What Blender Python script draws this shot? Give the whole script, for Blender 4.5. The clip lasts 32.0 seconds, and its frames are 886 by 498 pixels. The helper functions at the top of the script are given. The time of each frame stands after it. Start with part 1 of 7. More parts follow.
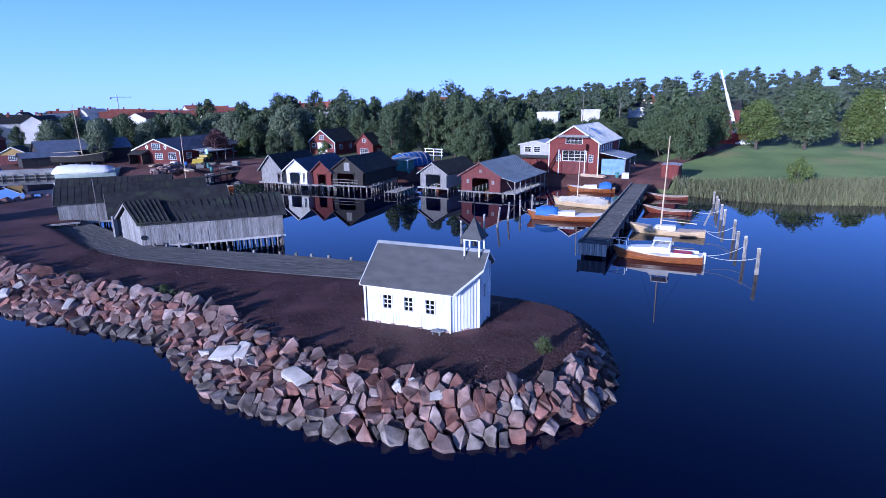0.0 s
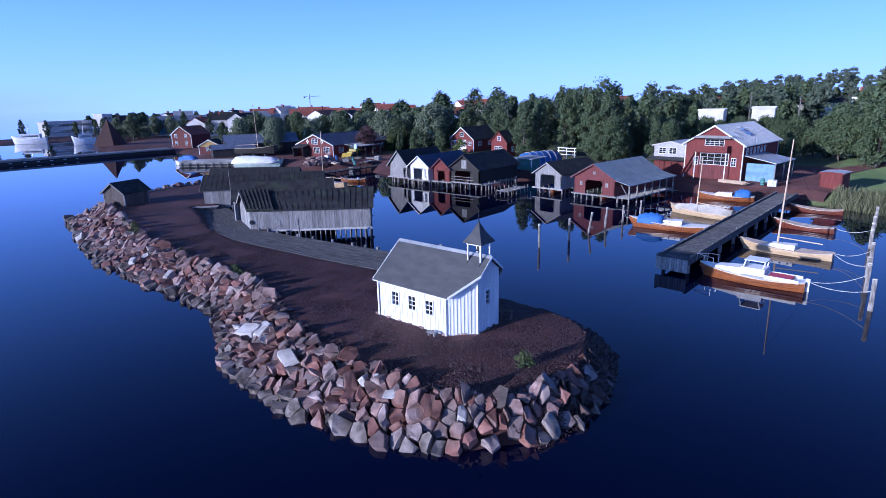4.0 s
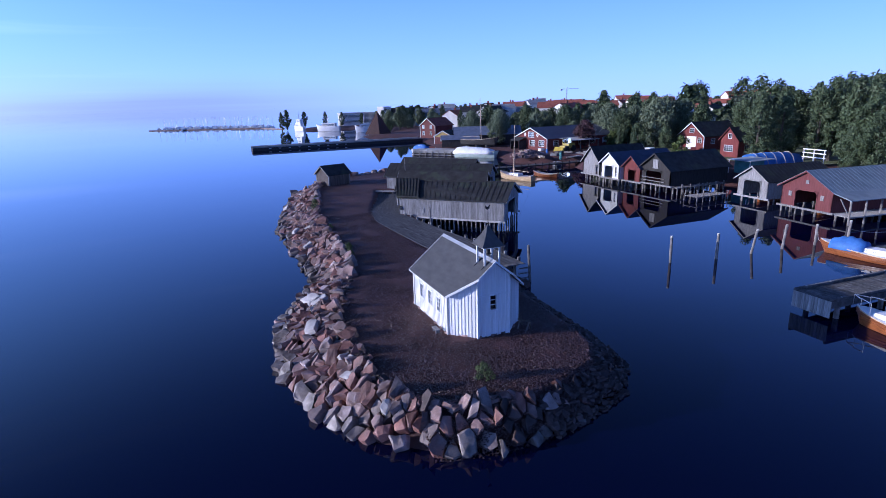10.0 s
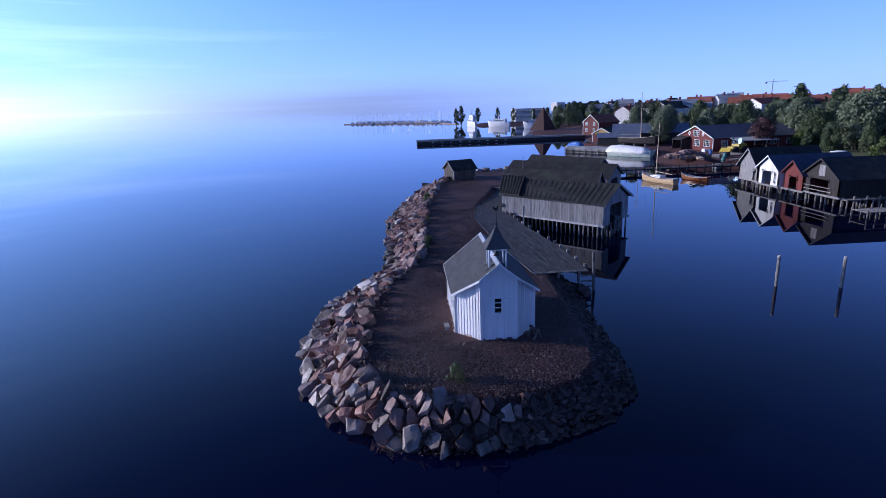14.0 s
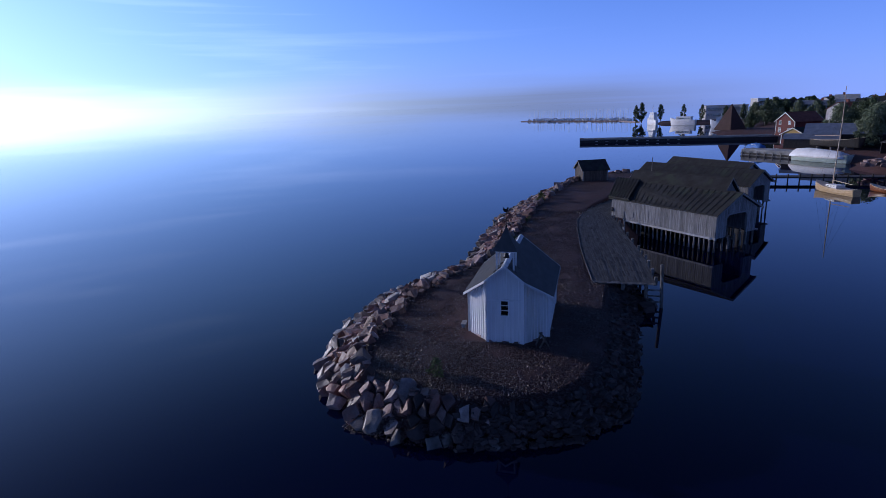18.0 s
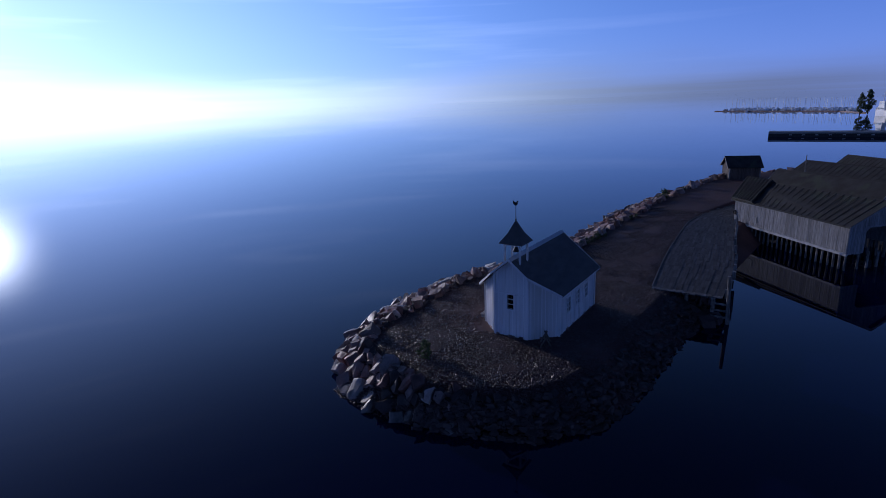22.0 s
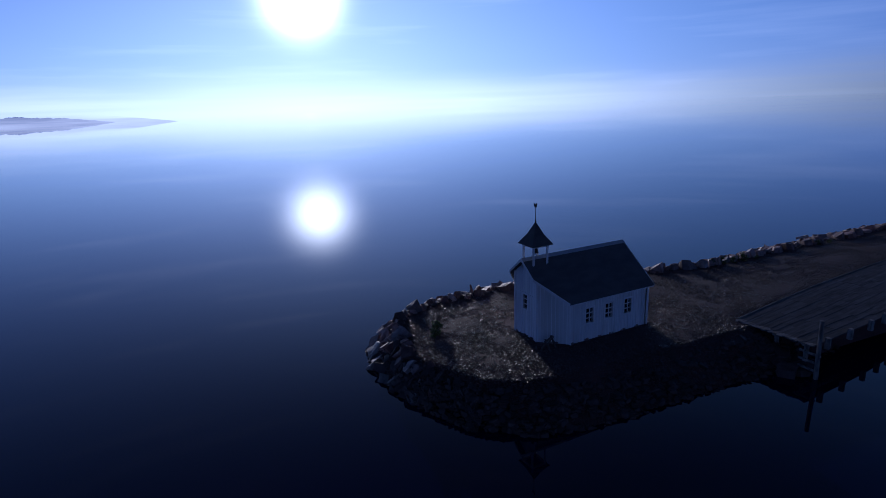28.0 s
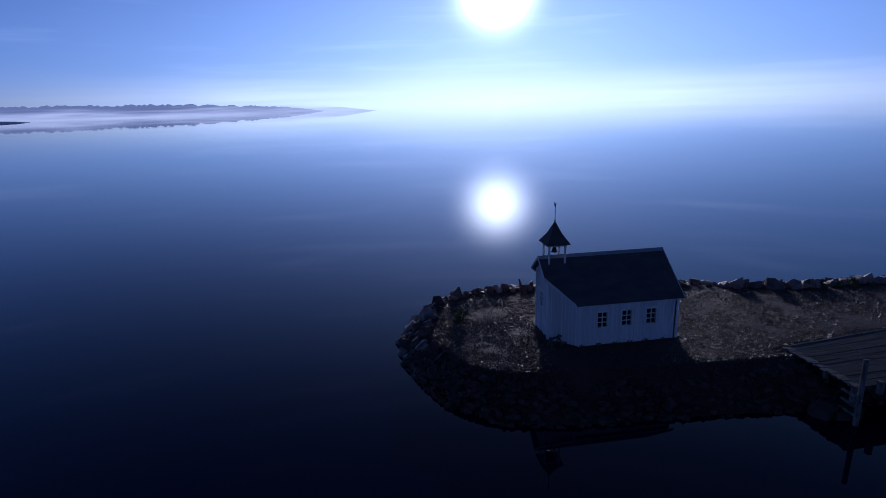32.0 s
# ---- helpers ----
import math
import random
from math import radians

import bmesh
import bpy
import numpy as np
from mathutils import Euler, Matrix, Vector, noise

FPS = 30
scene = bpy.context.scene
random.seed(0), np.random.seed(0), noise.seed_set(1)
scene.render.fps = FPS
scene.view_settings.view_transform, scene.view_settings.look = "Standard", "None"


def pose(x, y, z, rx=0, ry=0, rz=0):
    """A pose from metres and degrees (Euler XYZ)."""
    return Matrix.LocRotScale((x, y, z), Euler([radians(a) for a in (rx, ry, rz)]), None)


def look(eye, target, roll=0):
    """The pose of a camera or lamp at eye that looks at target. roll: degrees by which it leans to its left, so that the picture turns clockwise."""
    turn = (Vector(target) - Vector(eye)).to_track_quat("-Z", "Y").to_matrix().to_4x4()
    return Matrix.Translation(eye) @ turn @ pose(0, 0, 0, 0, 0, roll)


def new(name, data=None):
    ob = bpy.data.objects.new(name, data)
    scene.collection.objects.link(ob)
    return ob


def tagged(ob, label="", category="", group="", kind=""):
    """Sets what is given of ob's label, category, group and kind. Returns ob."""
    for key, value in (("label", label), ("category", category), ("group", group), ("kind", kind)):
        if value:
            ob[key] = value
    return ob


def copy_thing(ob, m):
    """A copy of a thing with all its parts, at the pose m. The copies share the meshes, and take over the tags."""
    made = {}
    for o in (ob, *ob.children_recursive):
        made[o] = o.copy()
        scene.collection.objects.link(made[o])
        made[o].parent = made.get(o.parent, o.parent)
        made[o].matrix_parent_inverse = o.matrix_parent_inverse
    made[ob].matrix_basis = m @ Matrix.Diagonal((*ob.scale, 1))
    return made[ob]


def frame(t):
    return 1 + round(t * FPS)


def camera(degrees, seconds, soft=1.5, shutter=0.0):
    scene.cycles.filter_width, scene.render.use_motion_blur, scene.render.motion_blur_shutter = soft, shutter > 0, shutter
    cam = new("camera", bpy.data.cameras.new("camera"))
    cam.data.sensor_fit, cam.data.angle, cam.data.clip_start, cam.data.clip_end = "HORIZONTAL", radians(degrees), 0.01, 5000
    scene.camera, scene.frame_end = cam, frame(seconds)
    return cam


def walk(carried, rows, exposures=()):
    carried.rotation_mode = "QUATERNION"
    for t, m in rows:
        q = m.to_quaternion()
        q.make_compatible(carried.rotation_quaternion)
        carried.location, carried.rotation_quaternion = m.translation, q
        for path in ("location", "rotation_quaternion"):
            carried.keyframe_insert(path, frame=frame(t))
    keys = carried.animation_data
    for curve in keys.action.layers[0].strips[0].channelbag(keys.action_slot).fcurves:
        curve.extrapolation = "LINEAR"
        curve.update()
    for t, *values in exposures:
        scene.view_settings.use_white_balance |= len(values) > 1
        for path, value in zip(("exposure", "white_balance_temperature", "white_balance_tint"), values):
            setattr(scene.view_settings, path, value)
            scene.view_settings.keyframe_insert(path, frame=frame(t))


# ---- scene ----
cam = camera(77.6, 32.0, soft=0.75)
EXPOSURES = [(0, 0.33, 5280, 22), (9, 0.28, 5650, 22), (14, 0.08, 5950, 21), (17, -0.43, 6100, 20), (23, -1.2, 5850, 22), (25.2, -1.48, 5780, 22), (28, -1.58, 5700, 23), (32, -1.66, 5700, 23)]
PATH = [
    (0, (-25.458, -10.267, 13.456), (-23.675, -9.523, 12.942), -0.86),
    (1, (-24.496, -12.265, 13.512), (-22.777, -11.383, 12.998), -0.98),
    (2, (-23.425, -14.178, 13.557), (-21.780, -13.165, 13.041), -1.08),
    (3, (-22.232, -15.996, 13.591), (-20.671, -14.856, 13.075), -1.17),
    (3.5, (-21.588, -16.865, 13.604), (-20.070, -15.669, 13.089), -1.22),
    (5.5, (-18.692, -20.056, 13.635), (-17.389, -18.631, 13.114), -1.38),
    (6, (-17.891, -20.777, 13.637), (-16.649, -19.299, 13.114), -1.42),
    (7, (-16.205, -22.121, 13.637), (-15.081, -20.551, 13.114), -1.49),
    (8, (-14.414, -23.329, 13.629), (-13.419, -21.674, 13.109), -1.56),
    (9, (-12.532, -24.396, 13.616), (-11.664, -22.669, 13.099), -1.63),
    (10, (-10.573, -25.317, 13.597), (-9.838, -23.531, 13.079), -1.70),
    (11, (-8.552, -26.090, 13.574), (-7.967, -24.249, 13.056), -1.76),
    (12, (-6.483, -26.712, 13.546), (-6.047, -24.830, 13.029), -1.82),
    (13, (-4.382, -27.181, 13.516), (-4.103, -25.269, 13.002), -1.88),
    (14, (-2.263, -27.496, 13.483), (-2.143, -25.567, 12.970), -1.93),
    (14.5, (-1.200, -27.595, 13.466), (-1.162, -25.661, 12.958), -1.96),
    (16.5, (3.037, -27.610, 13.395), (2.753, -25.695, 12.894), -2.06),
    (17, (4.086, -27.519, 13.377), (3.722, -25.618, 12.874), -2.08),
    (18.5, (7.190, -27.022, 13.325), (6.603, -25.176, 12.825), -2.14),
    (20, (10.212, -26.197, 13.276), (9.406, -24.438, 12.771), -2.19),
    (22, (14.075, -24.614, 13.220), (12.987, -23.018, 12.704), -2.23),
    (23, (15.923, -23.628, 13.199), (14.706, -22.127, 12.682), -2.24),
    (25.5, (20.246, -20.646, 13.167), (18.745, -19.424, 12.661), -2.21),
    (28, (24.024, -17.029, 13.177), (22.298, -16.149, 12.678), -2.09),
    (29.5, (25.928, -14.617, 13.208), (24.105, -13.960, 12.710), -1.96),
    (31, (27.454, -12.069, 13.261), (25.567, -11.637, 12.759), -1.78),
    (32, (28.201, -10.316, 13.309), (26.288, -10.027, 12.802), -1.63),
]
walk(cam, [(t, look(eye, target, roll)) for t, eye, target, roll in PATH], EXPOSURES)

# ---- light ----
SUN_AZ, SUN_EL = radians(165.6), radians(10.5)
SUN_DIR = Vector((math.cos(SUN_EL) * math.cos(SUN_AZ), math.cos(SUN_EL) * math.sin(SUN_AZ), math.sin(SUN_EL)))
sun = new("sun", bpy.data.lights.new("sun", "SUN"))
sun.data.energy, sun.data.angle, sun.data.color = 4.2, radians(0.6), (1.0, 0.94, 0.88)
sun.matrix_world = look(SUN_DIR * 200, (0, 0, 0))


def make_world():
    """A clear morning sky, with a bank of sea mist on the horizon and the hazy glow round the sun."""
    world = bpy.data.worlds.new("world")
    scene.world = world
    world.use_nodes = True
    nt = world.node_tree
    nt.nodes.clear()
    n, link = nt.nodes.new, nt.links.new

    def math_node(op, a, b=None, clamp=False):
        m = n("ShaderNodeMath")
        m.operation, m.use_clamp = op, clamp
        for slot, v in ((0, a), (1, b)):
            if v is None:
                continue
            if isinstance(v, (int, float)):
                m.inputs[slot].default_value = v
            else:
                link(v, m.inputs[slot])
        return m.outputs[0]

    sky = n("ShaderNodeTexSky")
    sky.sky_type, sky.sun_disc = "NISHITA", False
    sky.sun_elevation, sky.sun_rotation = SUN_EL, math.pi / 2 - SUN_AZ
    sky.air_density, sky.dust_density, sky.ozone_density = 1.0, 0.6, 2.5
    coord = n("ShaderNodeTexCoord")
    sep = n("ShaderNodeSeparateXYZ")
    link(coord.outputs["Generated"], sep.inputs[0])
    height = math_node("ABSOLUTE", sep.outputs[2])
    dot = n("ShaderNodeVectorMath")
    dot.operation = "DOT_PRODUCT"
    link(coord.outputs["Generated"], dot.inputs[0])
    dot.inputs[1].default_value = SUN_DIR
    near = math_node("MAXIMUM", dot.outputs["Value"], 0.0)
    # sea mist: a soft bank of uneven height that hides the sky behind it, layered along the horizon
    def noise_at(scale3, scale, detail, turn=(0, 0, 0)):
        place = n("ShaderNodeMapping")
        place.inputs["Scale"].default_value, place.inputs["Rotation"].default_value = scale3, turn
        link(coord.outputs["Generated"], place.inputs[0])
        tex = n("ShaderNodeTexNoise")
        tex.inputs["Scale"].default_value, tex.inputs["Detail"].default_value = scale, detail
        link(place.outputs[0], tex.inputs[0])
        return tex.outputs[0]

    bank = math_node("MULTIPLY_ADD", noise_at((1, 1, 4), 2.3, 2.0), MIST_HEIGHT * 1.7)
    bank.node.inputs[2].default_value = MIST_HEIGHT * 0.2
    uneven = math_node("MULTIPLY_ADD", noise_at((1.3, 1.3, 70), 1.6, 5.0), MIST_WISPS)
    uneven.node.inputs[2].default_value = 1.0 - MIST_WISPS / 2
    thick = math_node("POWER", math.e, math_node("MULTIPLY", math_node("POWER", math_node("DIVIDE", height, bank), 2.0), -1.0))
    offshore = n("ShaderNodeMapRange")
    offshore.interpolation_type = "SMOOTHSTEP"
    seaward = n("ShaderNodeVectorMath")
    seaward.operation = "DOT_PRODUCT"
    link(coord.outputs["Generated"], seaward.inputs[0])
    seaward.inputs[1].default_value = (math.cos(radians(150)), math.sin(radians(150)), 0)
    link(seaward.outputs["Value"], offshore.inputs[0])
    offshore.inputs[1].default_value, offshore.inputs[2].default_value = 0.08, 0.6
    mist = math_node("MULTIPLY", math_node("MULTIPLY", thick, uneven, True), offshore.outputs[0])
    toward = math_node("MULTIPLY", math_node("POWER", near, MIST_POWER), MIST_SUN)
    glow_mist = math_node("MULTIPLY", mist, toward)
    # aureole
    aureole = math_node("ADD", math_node("MULTIPLY", math_node("POWER", near, 950.0), AUREOLE[0]),
                        math_node("ADD", math_node("MULTIPLY", math_node("POWER", near, 60.0), AUREOLE[1]),
                                  math_node("MULTIPLY", math_node("POWER", near, 8.0), AUREOLE[2])))
    # thin streaks of high cloud, and a veil of it high over the open sea
    cirrus = math_node("ADD", noise_at((0.9, 1.3, 16.0), 2.4, 6.0, (0.05, 0.04, 0.6)), math_node("MULTIPLY", noise_at((0.7, 0.9, 40.0), 2.2, 4.0, (-0.04, 0.03, 1.4)), 0.35))
    streak = math_node("MULTIPLY", math_node("SUBTRACT", cirrus, 0.74, True), math_node("MULTIPLY", math_node("POWER", near, 2.0), CIRRUS))
    sea = n("ShaderNodeVectorMath")
    sea.operation = "DOT_PRODUCT"
    link(coord.outputs["Generated"], sea.inputs[0])
    sea.inputs[1].default_value = (math.cos(radians(141)) * 0.9, math.sin(radians(141)) * 0.9, 0.42)
    veil = math_node("MULTIPLY", math_node("POWER", math_node("MAXIMUM", sea.outputs["Value"], 0.0), 5.0), math_node("POWER", math.e, math_node("MULTIPLY", math_node("POWER", math_node("SUBTRACT", height, 0.3), 2.0), -1 / 0.024)))

    def tint(value, colour):
        m = n("ShaderNodeVectorMath")
        m.operation = "SCALE"
        m.inputs[0].default_value = colour
        link(value, m.inputs["Scale"])
        return m.outputs[0]

    def add(a, b):
        m = n("ShaderNodeVectorMath")
        m.operation = "ADD"
        link(a, m.inputs[0]), link(b, m.inputs[1])
        return m.outputs[0]

    base = n("ShaderNodeVectorMath")
    base.operation = "MULTIPLY"
    link(sky.outputs[0], base.inputs[0])
    base.inputs[1].default_value = SKY_TINT
    low = math_node("POWER", math.e, math_node("MULTIPLY", height, -1 / 0.13))
    high_air = math_node("POWER", math.e, math_node("MULTIPLY", math_node("POWER", height, 2.0), -1 / 0.13))
    total = add(base.outputs[0], add(tint(low, AIR_LOW), tint(high_air, AIR_HIGH)))
    behind = n("ShaderNodeVectorMath")
    behind.operation = "SCALE"
    link(total, behind.inputs[0]), link(math_node("SUBTRACT", 1.0, math_node("MULTIPLY", mist, MIST_HIDES)), behind.inputs["Scale"])
    total = add(add(behind.outputs[0], tint(mist, MIST_BASE)), tint(glow_mist, (0.84, 0.93, 1.05)))
    total = add(total, tint(math_node("MULTIPLY", veil, VEIL), (0.3, 0.72, 1.3)))
    lowness = math_node("POWER", math.e, math_node("MULTIPLY", math_node("POWER", height, 2.0), -1 / 0.18))
    sunward = math_node("POWER", near, 7.0)
    haze = math_node("POWER", math.e, math_node("MULTIPLY", math_node("POWER", height, 2.0), -1 / 0.035))
    total = add(total, tint(math_node("MULTIPLY", math_node("MULTIPLY", sunward, lowness), SUN_SIDE), (0.42, 0.6, 1.3)))
    total = add(total, tint(math_node("MULTIPLY", math_node("MULTIPLY", math_node("POWER", near, 3.0), haze), SUN_HAZE), (0.52, 1.0, 1.0)))
    total = add(total, tint(aureole, (0.86, 0.95, 1.0)))
    total = add(total, tint(math_node("MULTIPLY", streak, lowness), (0.9, 0.96, 1.0)))
    back = n("ShaderNodeBackground")
    link(total, back.inputs[0])
    back.inputs[1].default_value = SKY_STRENGTH
    out = n("ShaderNodeOutputWorld")
    link(back.outputs[0], out.inputs[0])


SKY_STRENGTH, SKY_TINT = 0.1, (0.2, 0.3, 0.5)
AIR_LOW, AIR_HIGH = (2.45, 2.4, 2.3), (1.05, 3.2, 11.3)
MIST_HEIGHT, MIST_POWER, MIST_SUN, MIST_BASE, MIST_WISPS, MIST_HIDES = 0.036, 4.0, 21.0, (2.5, 3.35, 5.8), 0.8, 0.96
AUREOLE, CIRRUS, SUN_SIDE, SUN_HAZE, VEIL = (130.0, 1.0, 0.4), 14.0, 12.0, 7.0, 5.0
make_world()


# ---- materials ----
def nodes_of(name):
    m = bpy.data.materials.new(name)
    m.use_nodes = True
    nt = m.node_tree
    return m, nt, nt.nodes["Principled BSDF"]


def surface(name, dark, light, scale=2.0, rough=0.75, metal=0.0, bump=0.35, stretch=(1, 1, 1), vary=0.0, fine=22.0, grain=0.35, patch=None, island=False, spec=0.5):
    """A surface with variation at two scales, fine relief, and patches of wear in a third colour."""
    m, nt, bsdf = nodes_of(name)
    n, link = nt.nodes.new, nt.links.new
    coord, mapping = n("ShaderNodeTexCoord"), n("ShaderNodeMapping")
    mapping.inputs["Scale"].default_value = stretch
    link(coord.outputs["Object"], mapping.inputs[0])
    info = n("ShaderNodeObjectInfo")
    geo = n("ShaderNodeNewGeometry")
    rand = geo.outputs["Random Per Island"] if island else info.outputs["Random"]
    shift = n("ShaderNodeVectorMath")
    shift.operation = "MULTIPLY_ADD"
    comb = n("ShaderNodeCombineXYZ")
    for k in range(3):
        link(rand, comb.inputs[k])
    link(comb.outputs[0], shift.inputs[0])
    shift.inputs[1].default_value = (17.0, 23.0, 31.0)
    link(mapping.outputs[0], shift.inputs[2])
    big, small = n("ShaderNodeTexNoise"), n("ShaderNodeTexNoise")
    for t, s in ((big, scale), (small, fine)):
        t.inputs["Scale"].default_value, t.inputs["Detail"].default_value = s, 4.0
        link(shift.outputs[0], t.inputs[0])
    ramp = n("ShaderNodeValToRGB")
    ramp.color_ramp.elements[0].position, ramp.color_ramp.elements[1].position = 0.32, 0.68
    ramp.color_ramp.elements[0].color, ramp.color_ramp.elements[1].color = (*dark, 1), (*light, 1)
    link(big.outputs[0], ramp.inputs[0])
    colour = ramp.outputs[0]
    if patch:
        wear, keep, mixp = n("ShaderNodeTexNoise"), n("ShaderNodeValToRGB"), n("ShaderNodeMix")
        wear.inputs["Scale"].default_value, wear.inputs["Detail"].default_value = scale * 0.45, 6.0
        link(shift.outputs[0], wear.inputs[0])
        keep.color_ramp.elements[0].position, keep.color_ramp.elements[1].position = 0.55, 0.66
        link(wear.outputs[0], keep.inputs[0])
        mixp.data_type = "RGBA"
        link(keep.outputs[0], mixp.inputs["Factor"])
        link(colour, mixp.inputs["A"])
        mixp.inputs["B"].default_value = (*patch, 1)
        colour = mixp.outputs["Result"]
    hsv = n("ShaderNodeHueSaturation")
    link(colour, hsv.inputs["Color"])
    value = n("ShaderNodeMath")
    value.operation = "MULTIPLY_ADD"
    link(small.outputs[0], value.inputs[0])
    value.inputs[1].default_value, value.inputs[2].default_value = grain, 1.0 - grain / 2
    if vary:
        more = n("ShaderNodeMath")
        more.operation = "MULTIPLY_ADD"
        link(rand, more.inputs[0])
        more.inputs[1].default_value, more.inputs[2].default_value = vary, 1.0 - vary / 2
        both = n("ShaderNodeMath")
        both.operation = "MULTIPLY"
        link(value.outputs[0], both.inputs[0]), link(more.outputs[0], both.inputs[1])
        value = both
    link(value.outputs[0], hsv.inputs["Value"])
    link(hsv.outputs[0], bsdf.inputs["Base Color"])
    rr = n("ShaderNodeMapRange")
    link(small.outputs[0], rr.inputs[0])
    rr.inputs[3].default_value, rr.inputs[4].default_value = max(rough - 0.12, 0.02), min(rough + 0.12, 1.0)
    link(rr.outputs[0], bsdf.inputs["Roughness"])
    bsdf.inputs["Metallic"].default_value = metal
    bsdf.inputs["Diffuse Roughness"].default_value = 1.0 if rough > 0.7 else 0.3
    bsdf.inputs["Specular IOR Level"].default_value = spec
    if bump:
        b = n("ShaderNodeBump")
        b.inputs["Strength"].default_value, b.inputs["Distance"].default_value = bump, 0.02
        link(small.outputs[0], b.inputs["Height"])
        link(b.outputs[0], bsdf.inputs["Normal"])
    return m


def make_water():
    """Calm water: almost a mirror in the harbour, with slicks and faint cat's-paws on the open side."""
    m, nt, bsdf = nodes_of("water")
    n, link = nt.nodes.new, nt.links.new
    coord = n("ShaderNodeTexCoord")

    def wave(scale, detail, stretch=(1, 1, 1), turn=0.0):
        place, tex = n("ShaderNodeMapping"), n("ShaderNodeTexNoise")
        place.inputs["Scale"].default_value, place.inputs["Rotation"].default_value = stretch, (0, 0, turn)
        link(coord.outputs["Object"], place.inputs[0])
        tex.inputs["Scale"].default_value, tex.inputs["Detail"].default_value = scale, detail
        link(place.outputs[0], tex.inputs[0])
        return tex.outputs[0]

    def blend(op, a, b, c=None):
        q = n("ShaderNodeMath")
        q.operation = op
        for k, v in enumerate((a, b, c)):
            if isinstance(v, (int, float)):
                q.inputs[k].default_value = v
            elif v is not None:
                link(v, q.inputs[k])
        return q.outputs[0]

    sep = n("ShaderNodeSeparateXYZ")
    link(coord.outputs["Object"], sep.inputs[0])
    shelter = n("ShaderNodeMapRange")
    link(sep.outputs[0], shelter.inputs[0])
    for k, v in zip((1, 2, 3, 4), (-40.0, -6.0, 1.0, 0.0)):
        shelter.inputs[k].default_value = v
    paws = n("ShaderNodeMapRange")
    link(wave(0.02, 4.0, (1.0, 0.22, 1.0), 0.5), paws.inputs[0])
    paws.inputs[1].default_value, paws.inputs[2].default_value = 0.45, 0.65
    rough = blend("MULTIPLY", paws.outputs[0], shelter.outputs[0])
    b = n("ShaderNodeBump")
    b.inputs["Distance"].default_value = 0.2
    link(blend("MULTIPLY_ADD", rough, 0.02, 0.0015), b.inputs["Strength"])
    link(blend("MULTIPLY_ADD", wave(1.7, 2.0), 0.12, wave(0.35, 3.0)), b.inputs["Height"])
    link(b.outputs[0], bsdf.inputs["Normal"])
    bsdf.inputs["Base Color"].default_value = (0.0012, 0.0024, 0.023, 1)
    link(blend("MULTIPLY_ADD", rough, 0.03, 0.008), bsdf.inputs["Roughness"])
    bsdf.inputs["IOR"].default_value = 1.333
    return m


def make_glass():
    m, nt, bsdf = nodes_of("glass")
    bsdf.inputs["Base Color"].default_value = (0.75, 0.8, 0.82, 1)
    bsdf.inputs["Roughness"].default_value = 0.04
    bsdf.inputs["Transmission Weight"].default_value = 1.0
    bsdf.inputs["IOR"].default_value = 1.45
    return m


def leaves(name, dark, light):
    m = surface(name, dark, light, scale=0.5, rough=0.6, bump=0.0, vary=0.5, fine=4.0, grain=0.5, island=True, spec=0.3)
    bsdf = m.node_tree.nodes["Principled BSDF"]
    bsdf.inputs["Subsurface Weight"].default_value = 0.0
    return m


WATER, GLASS = make_water(), make_glass()
WHITE = surface("white_paint", (0.66, 0.67, 0.68), (0.82, 0.82, 0.82), 1.2, 0.6, bump=0.2, stretch=(1, 1, 0.25), grain=0.12, vary=0.08, patch=(0.6, 0.6, 0.58))
FELT = surface("grey_roofing_felt", (0.088, 0.09, 0.094), (0.118, 0.12, 0.125), 2.6, 0.8, bump=0.5, fine=45, grain=0.4, stretch=(1, 0.4, 1), spec=0.15)
GREYWOOD = surface("weathered_grey_board", (0.17, 0.168, 0.165), (0.4, 0.39, 0.385), 3.0, 0.85, bump=0.5, stretch=(6, 6, 0.35), vary=0.5, fine=14, grain=0.5)
DECKWOOD = surface("weathered_deck_board", (0.1, 0.1, 0.1), (0.2, 0.197, 0.195), 2.0, 0.85, bump=0.5, vary=0.45, fine=12, grain=0.45)
DARKWOOD = surface("dark_tarred_board", (0.018, 0.016, 0.015), (0.05, 0.045, 0.042), 2.5, 0.8, bump=0.5, stretch=(5, 5, 0.4), vary=0.5, fine=14, grain=0.5)
BROWNWOOD = surface("brown_weathered_board", (0.08, 0.062, 0.05), (0.17, 0.135, 0.115), 2.5, 0.85, bump=0.5, stretch=(5, 5, 0.4), vary=0.4, fine=14, grain=0.5)
BLACKROOF = surface("black_tarred_roof", (0.012, 0.012, 0.013), (0.032, 0.033, 0.035), 1.3, 0.85, bump=0.5, vary=0.3, fine=18, grain=0.5, patch=(0.035, 0.045, 0.03))
RED = surface("falu_red_board", (0.14, 0.024, 0.02), (0.22, 0.042, 0.035), 1.6, 0.8, bump=0.35, stretch=(4, 4, 0.4), vary=0.2, grain=0.3)
RED2 = surface("dull_red_board", (0.13, 0.03, 0.03), (0.2, 0.05, 0.05), 1.6, 0.8, bump=0.35, stretch=(4, 4, 0.4), vary=0.2, grain=0.3)
YELLOW = surface("yellow_board", (0.5, 0.33, 0.1), (0.62, 0.43, 0.15), 1.6, 0.75, stretch=(4, 4, 0.4), grain=0.2)
